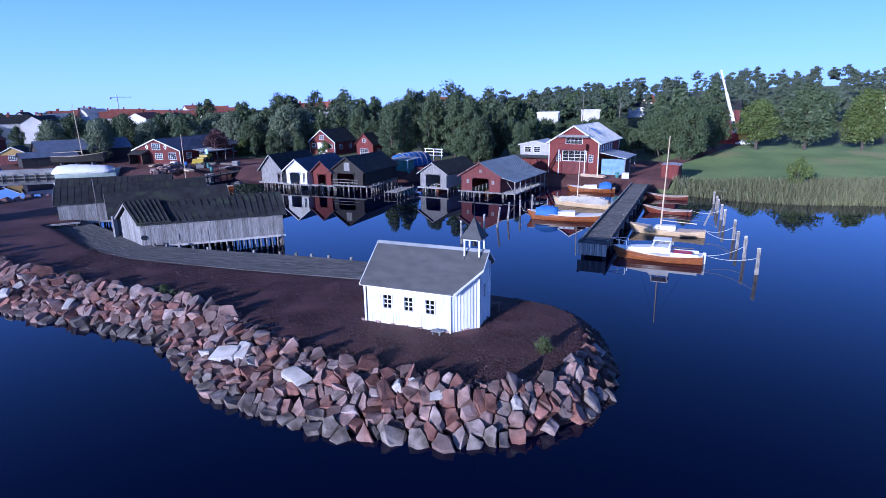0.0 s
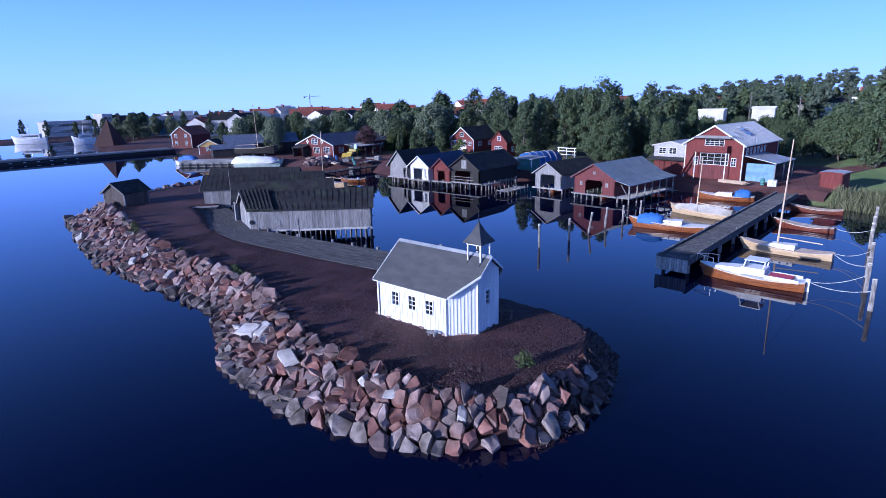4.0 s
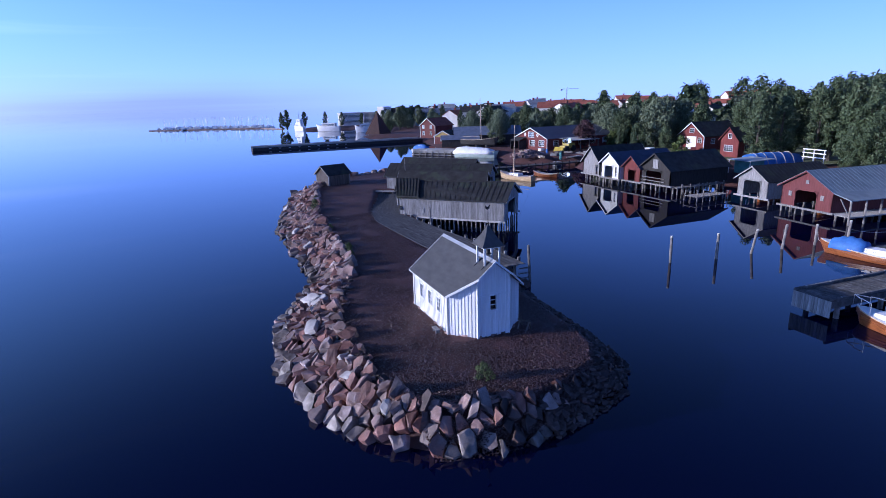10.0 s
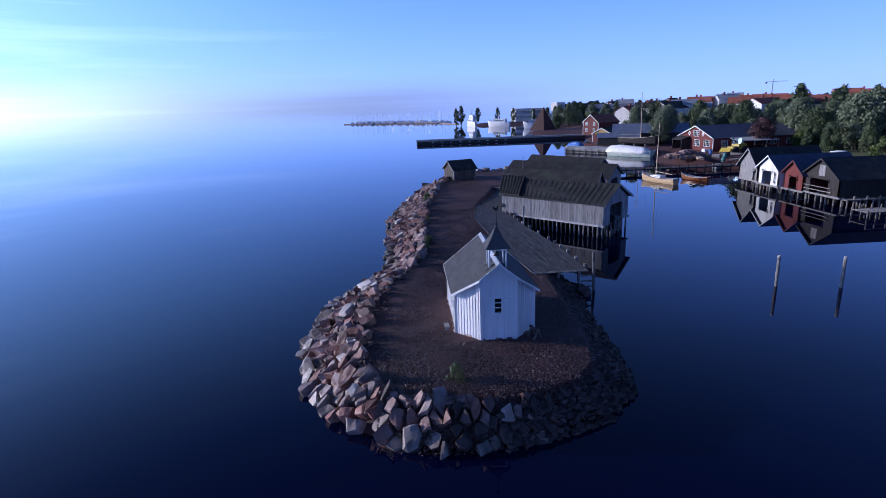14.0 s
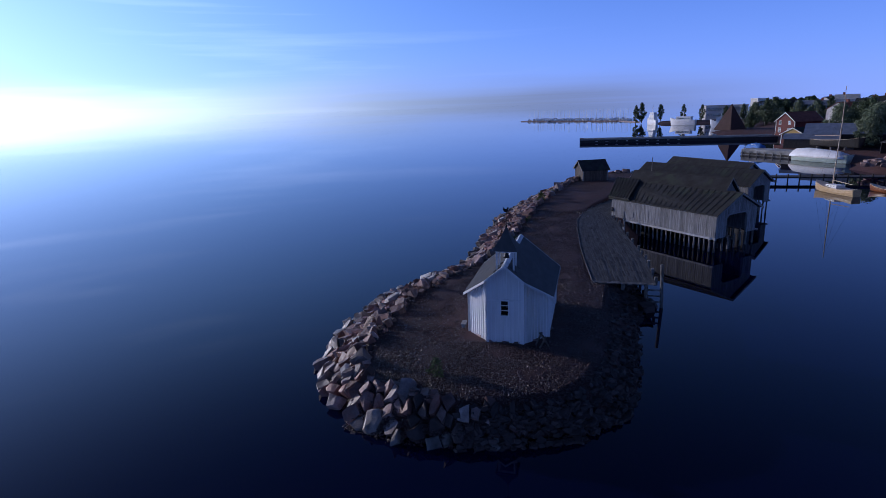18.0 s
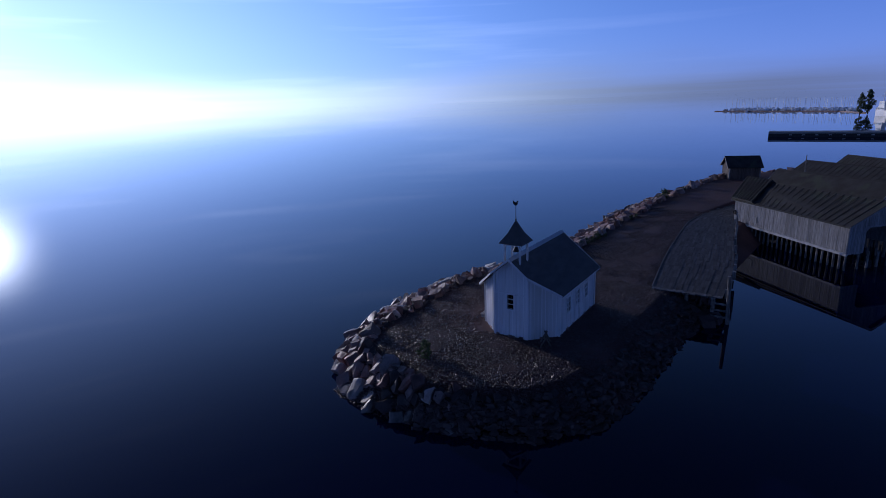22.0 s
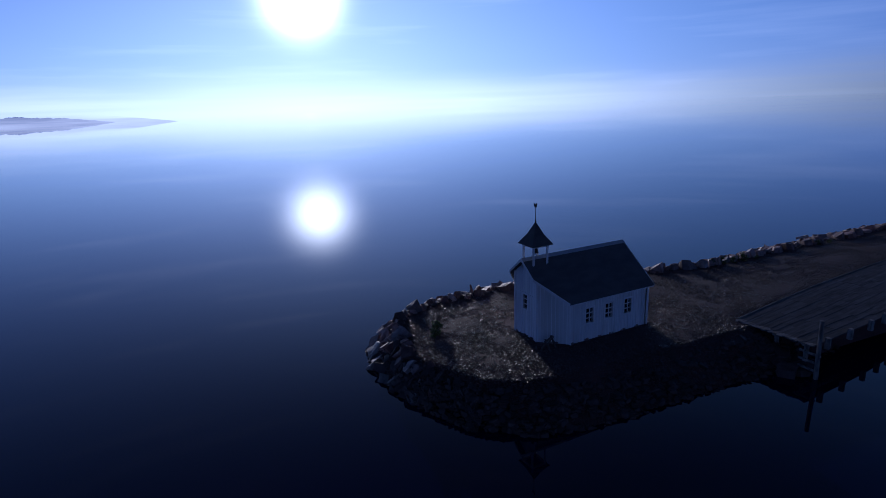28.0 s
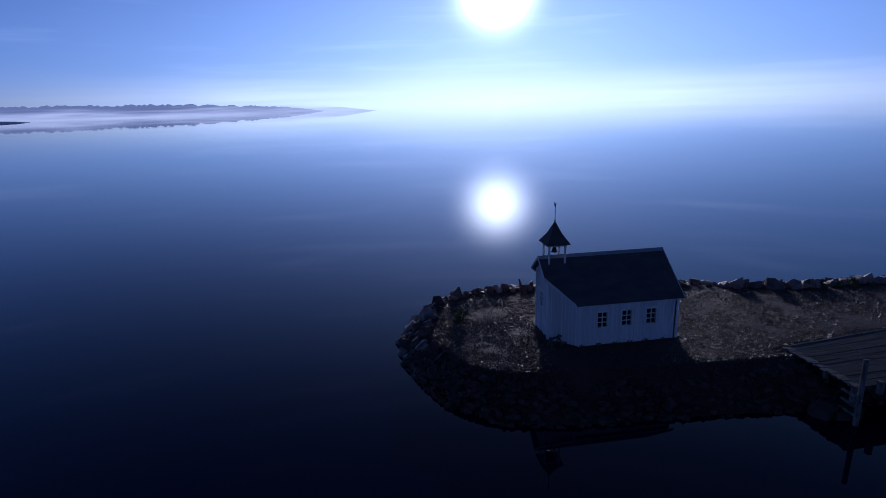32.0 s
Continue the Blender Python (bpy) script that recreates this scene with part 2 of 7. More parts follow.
ZINC = surface("grey_sheet_metal_roof", (0.34, 0.36, 0.38), (0.5, 0.52, 0.54), 1.0, 0.5, metal=0.35, bump=0.1, grain=0.15, vary=0.15)
BLUEROOF = surface("dark_blue_sheet_roof", (0.05, 0.06, 0.1), (0.08, 0.095, 0.15), 1.0, 0.5, metal=0.2, bump=0.1, grain=0.2, vary=0.2)
PILE = surface("wet_timber_pile", (0.11, 0.1, 0.09), (0.34, 0.32, 0.3), 2.2, 0.85, bump=0.6, stretch=(3, 3, 1), vary=0.5, grain=0.5)
GRAVEL = surface("red_gravel", (0.06, 0.027, 0.025), (0.098, 0.046, 0.042), 0.35, 0.8, bump=1.0, fine=30, grain=0.9, patch=(0.12, 0.058, 0.053), spec=0.35)
STONES = surface("loose_gravel_stone", (0.05, 0.025, 0.023), (0.1, 0.055, 0.05), 3.0, 0.4, bump=0.3, vary=0.5, grain=0.4, island=True)
ROCK = surface("pink_granite", (0.1, 0.056, 0.049), (0.37, 0.245, 0.215), 1.6, 0.6, bump=1.0, vary=0.85, fine=13, grain=0.8, patch=(0.22, 0.165, 0.155))
ROCKPALE = surface("pale_granite", (0.36, 0.33, 0.31), (0.56, 0.53, 0.5), 1.7, 0.7, bump=0.6, vary=0.3, fine=16, grain=0.3)
ROCKWET = surface("wet_granite", (0.07, 0.055, 0.045), (0.3, 0.25, 0.225), 1.7, 0.5, bump=0.6, vary=0.6, fine=16, grain=0.5)
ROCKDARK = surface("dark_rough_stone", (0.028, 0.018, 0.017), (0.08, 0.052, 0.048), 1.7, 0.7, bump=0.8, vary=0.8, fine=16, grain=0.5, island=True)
PIERWOOD = surface("dark_grey_pier_plank", (0.04, 0.04, 0.043), (0.11, 0.112, 0.118), 2.5, 0.85, bump=0.5, vary=0.6, fine=14, grain=0.5, spec=0.25)
GRASS = surface("mown_grass", (0.05, 0.085, 0.03), (0.1, 0.14, 0.052), 0.12, 0.95, bump=0.6, fine=9, grain=0.6, patch=(0.125, 0.125, 0.06))
SOIL = surface("scrub_ground", (0.035, 0.045, 0.018), (0.07, 0.08, 0.035), 0.1, 0.95, bump=0.6, fine=5, grain=0.6)
ASPHALT = surface("asphalt", (0.04, 0.04, 0.042), (0.065, 0.065, 0.066), 0.3, 0.9, bump=0.4, fine=30)
VARNISH = surface("varnished_planking", (0.15, 0.045, 0.016), (0.3, 0.105, 0.036), 2.0, 0.3, bump=0.12, stretch=(0.4, 6, 6), vary=0.25, grain=0.3)
MAHOGANY = surface("dark_mahogany", (0.1, 0.025, 0.015), (0.18, 0.05, 0.03), 2.0, 0.3, bump=0.12, stretch=(0.4, 6, 6), vary=0.25, grain=0.3)
PALEHULL = surface("pale_oiled_planking", (0.42, 0.3, 0.17), (0.6, 0.46, 0.29), 2.0, 0.4, bump=0.12, stretch=(0.4, 6, 6), grain=0.25)
SPAR = surface("varnished_spar", (0.5, 0.37, 0.24), (0.68, 0.55, 0.4), 2.0, 0.45, bump=0.1, grain=0.2)
GELCOAT = surface("white_gloss_paint", (0.72, 0.72, 0.72), (0.82, 0.82, 0.82), 1.0, 0.35, bump=0.05, grain=0.08)
BLUECLOTH = surface("blue_boat_cover", (0.03, 0.12, 0.38), (0.06, 0.2, 0.52), 1.5, 0.7, bump=0.4, fine=6, grain=0.3)
GREYCLOTH = surface("grey_boat_cover", (0.36, 0.34, 0.3), (0.52, 0.49, 0.45), 1.5, 0.8, bump=0.4, fine=6, grain=0.25)
TARP = surface("white_tarpaulin", (0.7, 0.71, 0.72), (0.84, 0.84, 0.85), 0.9, 0.6, bump=0.6, fine=3, grain=0.2)
REDPAINT = surface("red_gloss_paint", (0.5, 0.02, 0.02), (0.6, 0.04, 0.03), 1.0, 0.4, bump=0.05, grain=0.1)
GREENPAINT = surface("green_painted_board", (0.05, 0.2, 0.19), (0.09, 0.28, 0.27), 1.0, 0.6, grain=0.2)
IRON = surface("dark_iron", (0.012, 0.012, 0.013), (0.03, 0.03, 0.03), 4.0, 0.5, metal=0.6, bump=0.2)
STEEL = surface("bright_steel", (0.55, 0.55, 0.56), (0.7, 0.7, 0.7), 4.0, 0.3, metal=0.8, bump=0.05)
ROPE = surface("rope", (0.45, 0.44, 0.4), (0.62, 0.6, 0.56), 8.0, 0.9, bump=0.3)
CONCRETE = surface("concrete", (0.3, 0.3, 0.29), (0.45, 0.44, 0.42), 0.8, 0.9, bump=0.4, grain=0.3, patch=(0.25, 0.25, 0.24))
TIRE = surface("black_rubber", (0.012, 0.012, 0.012), (0.025, 0.025, 0.025), 3.0, 0.85)
TILE = surface("red_roof_tile", (0.22, 0.06, 0.04), (0.34, 0.11, 0.075), 1.0, 0.85, vary=0.3, grain=0.4)
PLASTER = surface("pale_plaster", (0.6, 0.58, 0.54), (0.75, 0.73, 0.7), 0.4, 0.85, vary=0.25, grain=0.1)
DARKROOM = surface("unlit_room_panel", (0.01, 0.01, 0.01), (0.02, 0.02, 0.02), 1.0, 0.9)
BARK = surface("tree_bark", (0.05, 0.04, 0.03), (0.13, 0.11, 0.09), 4.0, 0.9, bump=0.6, stretch=(3, 3, 0.6))
PINEBARK = surface("pine_bark", (0.12, 0.06, 0.035), (0.24, 0.13, 0.08), 4.0, 0.9, bump=0.6, stretch=(3, 3, 0.6))
LEAF_WILLOW = leaves("grey_green_leaves", (0.085, 0.115, 0.065), (0.18, 0.22, 0.13))
LEAF_DARK = leaves("dark_green_leaves", (0.036, 0.058, 0.027), (0.1, 0.138, 0.066))
LEAF_BRIGHT = leaves("bright_green_leaves", (0.055, 0.088, 0.022), (0.12, 0.155, 0.045))
LEAF_PURPLE = leaves("purple_leaves", (0.045, 0.021, 0.027), (0.083, 0.042, 0.045))
LEAF_PINE = leaves("pine_needles", (0.04, 0.06, 0.042), (0.1, 0.132, 0.088))
LEAF_REED = leaves("reed_stalks", (0.075, 0.1, 0.04), (0.21, 0.2, 0.11))
LEAF_WEED = leaves("weed_leaves", (0.05, 0.075, 0.025), (0.11, 0.14, 0.05))


# ---- builders ----
def box(bm, x0, x1, y0, y1, z0, z1, m=None):
    vs = [bm.verts.new((x, y, z)) for z in (z0, z1) for x, y in ((x0, y0), (x1, y0), (x1, y1), (x0, y1))]
    if m is not None:
        for v in vs:
            v.co = m @ v.co
    for f in ((3, 2, 1, 0), (4, 5, 6, 7), (0, 1, 5, 4), (1, 2, 6, 5), (2, 3, 7, 6), (3, 0, 4, 7)):
        bm.faces.new([vs[i] for i in f])
    return vs


def prism(bm, pts, shift):
    """A solid from a flat outline (3D points) pushed along shift."""
    s = Vector(shift)
    a = [bm.verts.new(Vector(p)) for p in pts]
    b = [bm.verts.new(Vector(p) + s) for p in pts]
    bm.faces.new(a[::-1])
    bm.faces.new(b)
    for i in range(len(a)):
        j = (i + 1) % len(a)
        bm.faces.new((a[i], a[j], b[j], b[i]))


def beam(bm, p, q, w, h=None):
    """A squared timber from p to q."""
    h = w if h is None else h
    p, q = Vector(p), Vector(q)
    d = q - p
    t = d.to_track_quat("Z", "Y").to_matrix().to_4x4()
    box(bm, -w / 2, w / 2, -h / 2, h / 2, 0, d.length, Matrix.Translation(p) @ t)


def rod(bm, p, q, r0, r1=None, n=8, caps=True):
    r1 = r0 if r1 is None else r1
    p, q = Vector(p), Vector(q)
    t = (q - p).to_track_quat("Z", "Y").to_matrix()
    rings = []
    for c, r in ((p, r0), (q, max(r1, 0.001))):
        rings.append([bm.verts.new(c + t @ Vector((r * math.cos(k * math.tau / n), r * math.sin(k * math.tau / n), 0))) for k in range(n)])
    for k in range(n):
        j = (k + 1) % n
        bm.faces.new((rings[0][k], rings[0][j], rings[1][j], rings[1][k]))
    if caps:
        bm.faces.new(rings[0][::-1])
        bm.faces.new(rings[1])


def loft(bm, rings, closed=True, caps=True):
    """Skin rings of equally many points."""
    vs = [[bm.verts.new(Vector(p)) for p in ring] for ring in rings]
    n = len(vs[0])
    for a, b in zip(vs, vs[1:]):
        for k in range(n if closed else n - 1):
            j = (k + 1) % n
            bm.faces.new((a[k], a[j], b[j], b[k]))
    if caps and closed:
        bm.faces.new(vs[0][::-1])
        bm.faces.new(vs[-1])
    return vs


def ball(bm, c, r, squash=(1, 1, 1), sub=2):
    bmesh.ops.create_icosphere(bm, subdivisions=sub, radius=r, matrix=Matrix.Translation(c) @ Matrix.Diagonal((*squash, 1)))


def mesh_of(name, bm, material, smooth=False):
    bmesh.ops.recalc_face_normals(bm, faces=bm.faces)
    me = bpy.data.meshes.new(name)
    bm.to_mesh(me)
    bm.free()
    me.materials.append(material)
    if smooth:
        for p in me.polygons:
            p.use_smooth = True
    return me


def part(name, bm, material, parent, label="", smooth=False):
    """One mesh object under a thing or a part."""
    ob = new(name, mesh_of(name, bm, material, smooth))
    ob.parent = parent
    return tagged(ob, label)


def solid(name, material, parent, draw, label="", smooth=False):
    bm = bmesh.new()
    draw(bm)
    return part(name, bm, material, parent, label, smooth)


def piece(name, me, parent, m):
    """A further object on shared mesh data."""
    ob = new(name, me)
    ob.parent = parent
    ob.matrix_basis = m
    return ob


def thing(name, m, label, category, group="", kind=""):
    ob = new(name)
    ob.empty_display_size = 0.3
    ob.matrix_basis = m
    return tagged(ob, label, category, group, kind)


def one(name, bm, material, m, label, category, group="", kind="", smooth=False):
    """A thing that is a single mesh."""
    ob = new(name, mesh_of(name, bm, material, smooth))
    ob.matrix_basis = m
    return tagged(ob, label, category, group, kind)


def wall_panel(bm, p, q, zb, ztop, openings=(), t=0.12, breaks=()):
    """A wall from p to q in plan, its outer face on the right of p-q, with openings (u0, u1, z0, z1) cut through. ztop: a function of u."""
    p, q = Vector((*p, 0)), Vector((*q, 0))
    d = q - p
    length = d.length
    d.normalize()
    inward = Vector((-d.y, d.x, 0)) * t
    cuts = sorted({0.0, length, *breaks, *(u for o in openings for u in o[:2])})
    cuts = [c for c in cuts if -1e-6 <= c <= length + 1e-6]
    for a, b in zip(cuts, cuts[1:]):
        if b - a < 1e-4:
            continue
        mid = (a + b) / 2
        holes = sorted((o[2], o[3]) for o in openings if o[0] <= mid <= o[1])
        low = zb
        spans = []
        for z0, z1 in holes:
            if z0 > low + 1e-4:
                spans.append((low, z0, z0))
            low = z1
        spans.append((low, ztop(a), ztop(b)))
        for z0, za, zc in spans:
            if max(za, zc) <= z0 + 1e-4:
                continue
            pa, pb = p + d * a, p + d * b
            prism(bm, [pa + Vector((0, 0, z0)), pb + Vector((0, 0, z0)), pb + Vector((0, 0, zc)), pa + Vector((0, 0, za))], inward)
    bmesh.ops.remove_doubles(bm, verts=bm.verts, dist=1e-4)


def add_window(parent, m, w, h, cols, rows, frame_mat=None, bar=0.045, name="window"):
    """A window in the x-z plane of m (its centre, -y outward): frame, bars and panes."""
    frame_mat = frame_mat or WHITE
    bm = bmesh.new()
    f = 0.07
    rings = [[bm.verts.new((sx * (w / 2 + g), y, sz * (h / 2 + g))) for sx, sz in ((-1, -1), (1, -1), (1, 1), (-1, 1))] for g, y in ((f, 0.03), (f, -0.05), (0, -0.05), (0, 0.03))]
    for a, b in zip(rings, rings[1:] + rings[:1]):
        for k in range(4):
            bm.faces.new((a[k], a[(k + 1) % 4], b[(k + 1) % 4], b[k]))
    ob = part(name, bm, frame_mat, parent)
    ob.matrix_basis = m
    for c in range(1, cols):
        x = -w / 2 + w * c / cols
        solid("glazing_bar", frame_mat, ob, lambda bm: box(bm, x - bar / 2, x + bar / 2, -0.03, 0.02, -h / 2, h / 2))
    for r in range(1, rows):
        z = -h / 2 + h * r / rows
        solid("glazing_bar", frame_mat, ob, lambda bm: box(bm, -w / 2, w / 2, -0.025, 0.015, z - bar / 2, z + bar / 2))
    bm = bmesh.new()
    box(bm, -w / 2, w / 2, 0.0, 0.008, -h / 2, h / 2)
    part("pane", bm, GLASS, ob)
    # added near-black sheet: the room's shade behind the glass, put in as colour
    bm = bmesh.new()
    box(bm, -w / 2 - 0.05, w / 2 + 0.05, 0.16, 0.18, -h / 2 - 0.05, h / 2 + 0.05)
    part("blind", bm, DARKROOM, ob, "dark panel in place of the unlit room behind the panes")
    return ob


# ---- ground, water, sky line ----
# the made ground of the spit: plan of its level top, and how wide the slope to the water is there
SPIT = [((5.6, 61.5), 6.0), ((2.9, 55), 4.6), ((1.0, 45.5), 4.9), ((-0.5, 37), 4.7), ((-0.8, 30), 4.4), ((-1.1, 24), 3.8), ((-1.3, 20), 3.4), ((-1.6, 16.4), 3.1),
        ((-2.4, 13), 4.1), ((-3.7, 9.5), 4.6), ((-4.9, 5.5), 4.4), ((-5.15, 1.5), 4.0), ((-5.0, -2.2), 3.05), ((-4.4, -4.9), 2.45), ((-3.1, -6.2), 2.1), ((-1.1, -7.0), 1.75),
        ((1, -7.1), 1.5), ((3.2, -6.4), 1.6), ((5, -5.6), 1.75), ((6.1, -4.0), 2.1), ((6.5, -1.5), 2.3), ((6.8, 3), 2.3), ((7.2, 9), 2.4), ((7.6, 14), 2.0),
        ((8, 20), 2.0), ((9, 30), 2.0), ((10.5, 38), 2.0), ((12.5, 46), 2.0), ((14, 52), 2.0), ((20, 58), 2.2), ((26, 62.5), 2.0),
        ((30, 66), 1.6), ((30, 69), 1.6), ((24, 68.5), 2.4), ((14, 67.0), 3.5), ((8, 65), 4.5)]
SHORE = [(62, -900), (66, -120), (64, -60), (60, -36), (57.5, -25), (58.5, -18), (61, -12), (62.5, -6), (64, 2), (64, 12), (66, 20), (64, 30), (60, 36),
         (60, 48), (54, 58), (56, 66), (59, 70), (52, 76), (50, 86), (55, 91), (50, 102), (45, 112), (46, 118), (51, 121), (54, 135), (56, 148), (60, 160),
         (58, 176), (46, 192), (46, 204), (62, 212), (70, 222), (73, 245), (64, 276), (40, 297), (24, 304), (26, 318), (60, 326), (104, 332), (98, 390), (120, 440), (180, 500), (300, 520), (520, 440), (900, 300),
         (1500, 200), (4600, 100), (4600, -900)]
TOP_Z = 1.43
# plan of the boardwalk: its edge along the path, and its edge along the water
DECK_Z = 1.5
DECK_L = [(6.4, 9.8), (5.8, 14.9), (5.4, 19), (4.95, 26), (4.8, 30), (5.3, 34), (5.9, 36.5), (8.4, 43.1), (10.2, 49)]
DECK_R = [(10.45, 9.75), (10.3, 15.2), (9.95, 19), (9.1, 25.5), (8.8, 29.5), (8.2, 32.9), (9.6, 36.2), (12.0, 42.4), (13.4, 46.8)]


def edge_distance(px, py, pts):
    """For many points: signed distance to a closed outline (inside positive), the nearest edge and the place along it."""
    best = np.full(px.shape, 1e12)
    edge = np.zeros(px.shape, int)
    along = np.zeros(px.shape)
    inside = np.zeros(px.shape, bool)
    for i, (a, b) in enumerate(zip(pts, pts[1:] + pts[:1])):
        dx, dy = b[0] - a[0], b[1] - a[1]
        t = np.clip(((px - a[0]) * dx + (py - a[1]) * dy) / (dx * dx + dy * dy), 0, 1)
        d = (px - a[0] - t * dx) ** 2 + (py - a[1] - t * dy) ** 2
        better = d < best
        best[better], edge[better], along[better] = d[better], i, t[better]
        crosses = ((a[1] > py) != (b[1] > py)) & (px < dx * (py - a[1]) / (dy if abs(dy) > 1e-9 else 1e-9) + a[0])
        inside ^= crosses
    return np.where(inside, 1, -1) * np.sqrt(best), edge, along


def smooth_step(a, b, x):
    t = np.clip((x - a) / (b - a), 0, 1)
    return t * t * (3 - 2 * t)


def ground_height(px, py):
    px, py = np.asarray(px, float), np.asarray(py, float)
    sd, edge, along = edge_distance(px, py, [p for p, _ in SPIT])
    wid = np.array([w for _, w in SPIT])
    w = wid[edge] * (1 - along) + wid[(edge + 1) % len(wid)] * along
    rise = 0.55 * smooth_step(30, 56, py)
    spit = TOP_Z + rise + np.where(sd > 0, 0.05 * smooth_step(0, 2, sd), (TOP_Z + rise + 0.12) / w * sd)
    under, _, _ = edge_distance(px, py, DECK_L + DECK_R[::-1])
    spit = np.minimum(spit, np.where(under > 0.1, DECK_Z - 0.3, 99.0))
    sd2, _, _ = edge_distance(px, py, SHORE)
    park = smooth_step(-8, -16, py)
    low = 1.45 * smooth_step(-0.2, 2.5, sd2) * (1 - park) + park * (0.5 * smooth_step(0, 9, sd2) + 1.6 * smooth_step(9, 60, sd2))
    hill = 17 * smooth_step(70, 330, sd2) * (0.12 + 0.88 * smooth_step(170, -60, py)) + 14 * smooth_step(300, 900, sd2) * smooth_step(260, -100, py)
    main = np.where(sd2 > 0, low + hill, np.maximum(sd2 * 0.5, -2.5))
    return np.maximum(np.maximum(spit, main), -2.5)


def spread(lo, hi, first, last, step):
    """Grid lines: even between first and last, growing outward to lo and hi."""
    mid = list(np.arange(first, last + 1e-6, step))
    left, right, s = [first], [last], step
    while left[-1] > lo:
        s *= 1.28
        left.append(left[-1] - s)
    s = step
    while right[-1] < hi:
        s *= 1.13
        right.append(right[-1] + s)
    return np.array(sorted(left[1:]) + mid + right[1:])


def build_ground():
    xs, ys = spread(-4600, 4600, -11, 24, 0.45), spread(-4600, 4600, -11, 64, 0.55)
    gx, gy = np.meshgrid(xs, ys, indexing="ij")
    z = ground_height(gx, gy)
    rough = np.array([noise.noise((x * 0.55, y * 0.55, 0)) + 0.5 * noise.noise((x * 1.7, y * 1.7, 4)) for x, y in zip(gx.ravel(), gy.ravel())]).reshape(gx.shape)
    z = z + np.where(z > 0.2, 0.05 * rough, 0)
    # the bed under the stone slopes lies a little lower
    off, _, _ = edge_distance(gx.ravel(), gy.ravel(), [p for p, _ in SPIT])
    off = off.reshape(gx.shape)
    z = z - np.where((gx < 1.5) | (gy < -5), 0.5 * smooth_step(-0.1, -0.9, off), 0) * (gx < 12)
    nx, ny = gx.shape
    verts = np.stack([gx, gy, z], -1).reshape(-1, 3)
    i = np.arange(nx * ny).reshape(nx, ny)
    faces = np.stack([i[:-1, :-1], i[1:, :-1], i[1:, 1:], i[:-1, 1:]], -1).reshape(-1, 4)
    me = bpy.data.meshes.new("ground")
    me.from_pydata(verts.tolist(), [], faces.tolist())
    for m in (GRAVEL, GRASS, SOIL, ASPHALT):
        me.materials.append(m)
    c = verts[faces].mean(1)
    sd2, _, _ = edge_distance(c[:, 0], c[:, 1], SHORE)
    slot = np.zeros(len(c), int)
    slot[(sd2 > 0) & (c[:, 1] < -8) & (c[:, 0] < 124)] = 1
    slot[(sd2 > 0) & (c[:, 0] > 95)] = 2
    slot[(sd2 > 0) & (c[:, 0] < 135) & (c[:, 1] < -8) & (sd2 > 0)] = 1
    slot[(sd2 > 20) & (c[:, 1] > 20) & (c[:, 0] > 78)] = 2
    slot[(c[:, 0] > 124) & (c[:, 0] < 132) & (c[:, 1] < 20)] = 3
    slot[sd2 > 420] = 2
    me.polygons.foreach_set("material_index", slot)
    me.polygons.foreach_set("use_smooth", np.ones(len(slot), bool))
    tagged(new("ground", me), "red gravel spit, grass park and scrub along the shore", "ground", kind="structure")


build_ground()
bm = bmesh.new()
box(bm, -4700, 4700, -4700, 4700, -4.0, 0.0)
one("water", bm, WATER, pose(0, 0, 0), "calm dark blue sea water like a mirror", "water", kind="structure")


# ---- stones of the spit ----
def rock_mesh(seed, flat=0.62):
    """An angular quarry block: a skewed box with some corners broken off."""
    rnd = random.Random(seed)
    bm = bmesh.new()
    skew = [rnd.uniform(-0.8, 0.8) for _ in range(3)]
    for sx in (-1, 1):
        for sy in (-1, 1):
            for sz in (-1, 1):
                c = Vector((sx * rnd.uniform(0.34, 0.54), sy * rnd.uniform(0.3, 0.48), sz * rnd.uniform(0.3, 0.5) * flat))
                c.x += 0.25 * c.y * skew[0] + 0.3 * c.z * skew[1]
                c.y += 0.35 * c.z * skew[2]
                if rnd.random() < 0.6:
                    for k in range(3):
                        q = c.copy()
                        q[k] *= rnd.uniform(0.3, 0.75)
                        bm.verts.new(q)
                else:
                    bm.verts.new(c)
    hull = bmesh.ops.convex_hull(bm, input=bm.verts)
    bmesh.ops.delete(bm, geom=[g for g in hull["geom_interior"] if isinstance(g, bmesh.types.BMVert)], context="VERTS")
    return bm


def rock_protos(material, count, seed, flat=0.62):
    return [mesh_of("boulder", rock_mesh(seed + k, flat), material) for k in range(count)]


def spit_normal(i):
    (ax, ay), _ = SPIT[i]
    (bx, by), _ = SPIT[(i + 1) % len(SPIT)]
    d = Vector((bx - ax, by - ay))
    d.normalize()
    return Vector((-d.y, d.x))


def spit_place(s, w):
    """A place on the slope: s counts corners of the outline, w runs from the crest (0) to the waterline (1)."""
    i = int(s)
    f = s - i
    (ax, ay), wa = SPIT[i]
    (bx, by), wb = SPIT[i + 1]
    n0, n1, n2 = spit_normal(i - 1), spit_normal(i), spit_normal(i + 1)
    na, nb = (n0 + n1).normalized(), (n1 + n2).normalized()
    n = -(na * (1 - f) + nb * f)
    reach = (wa * (1 - f) + wb * f) * w
    return ax + (bx - ax) * f + n.x * reach, ay + (by - ay) * f + n.y * reach


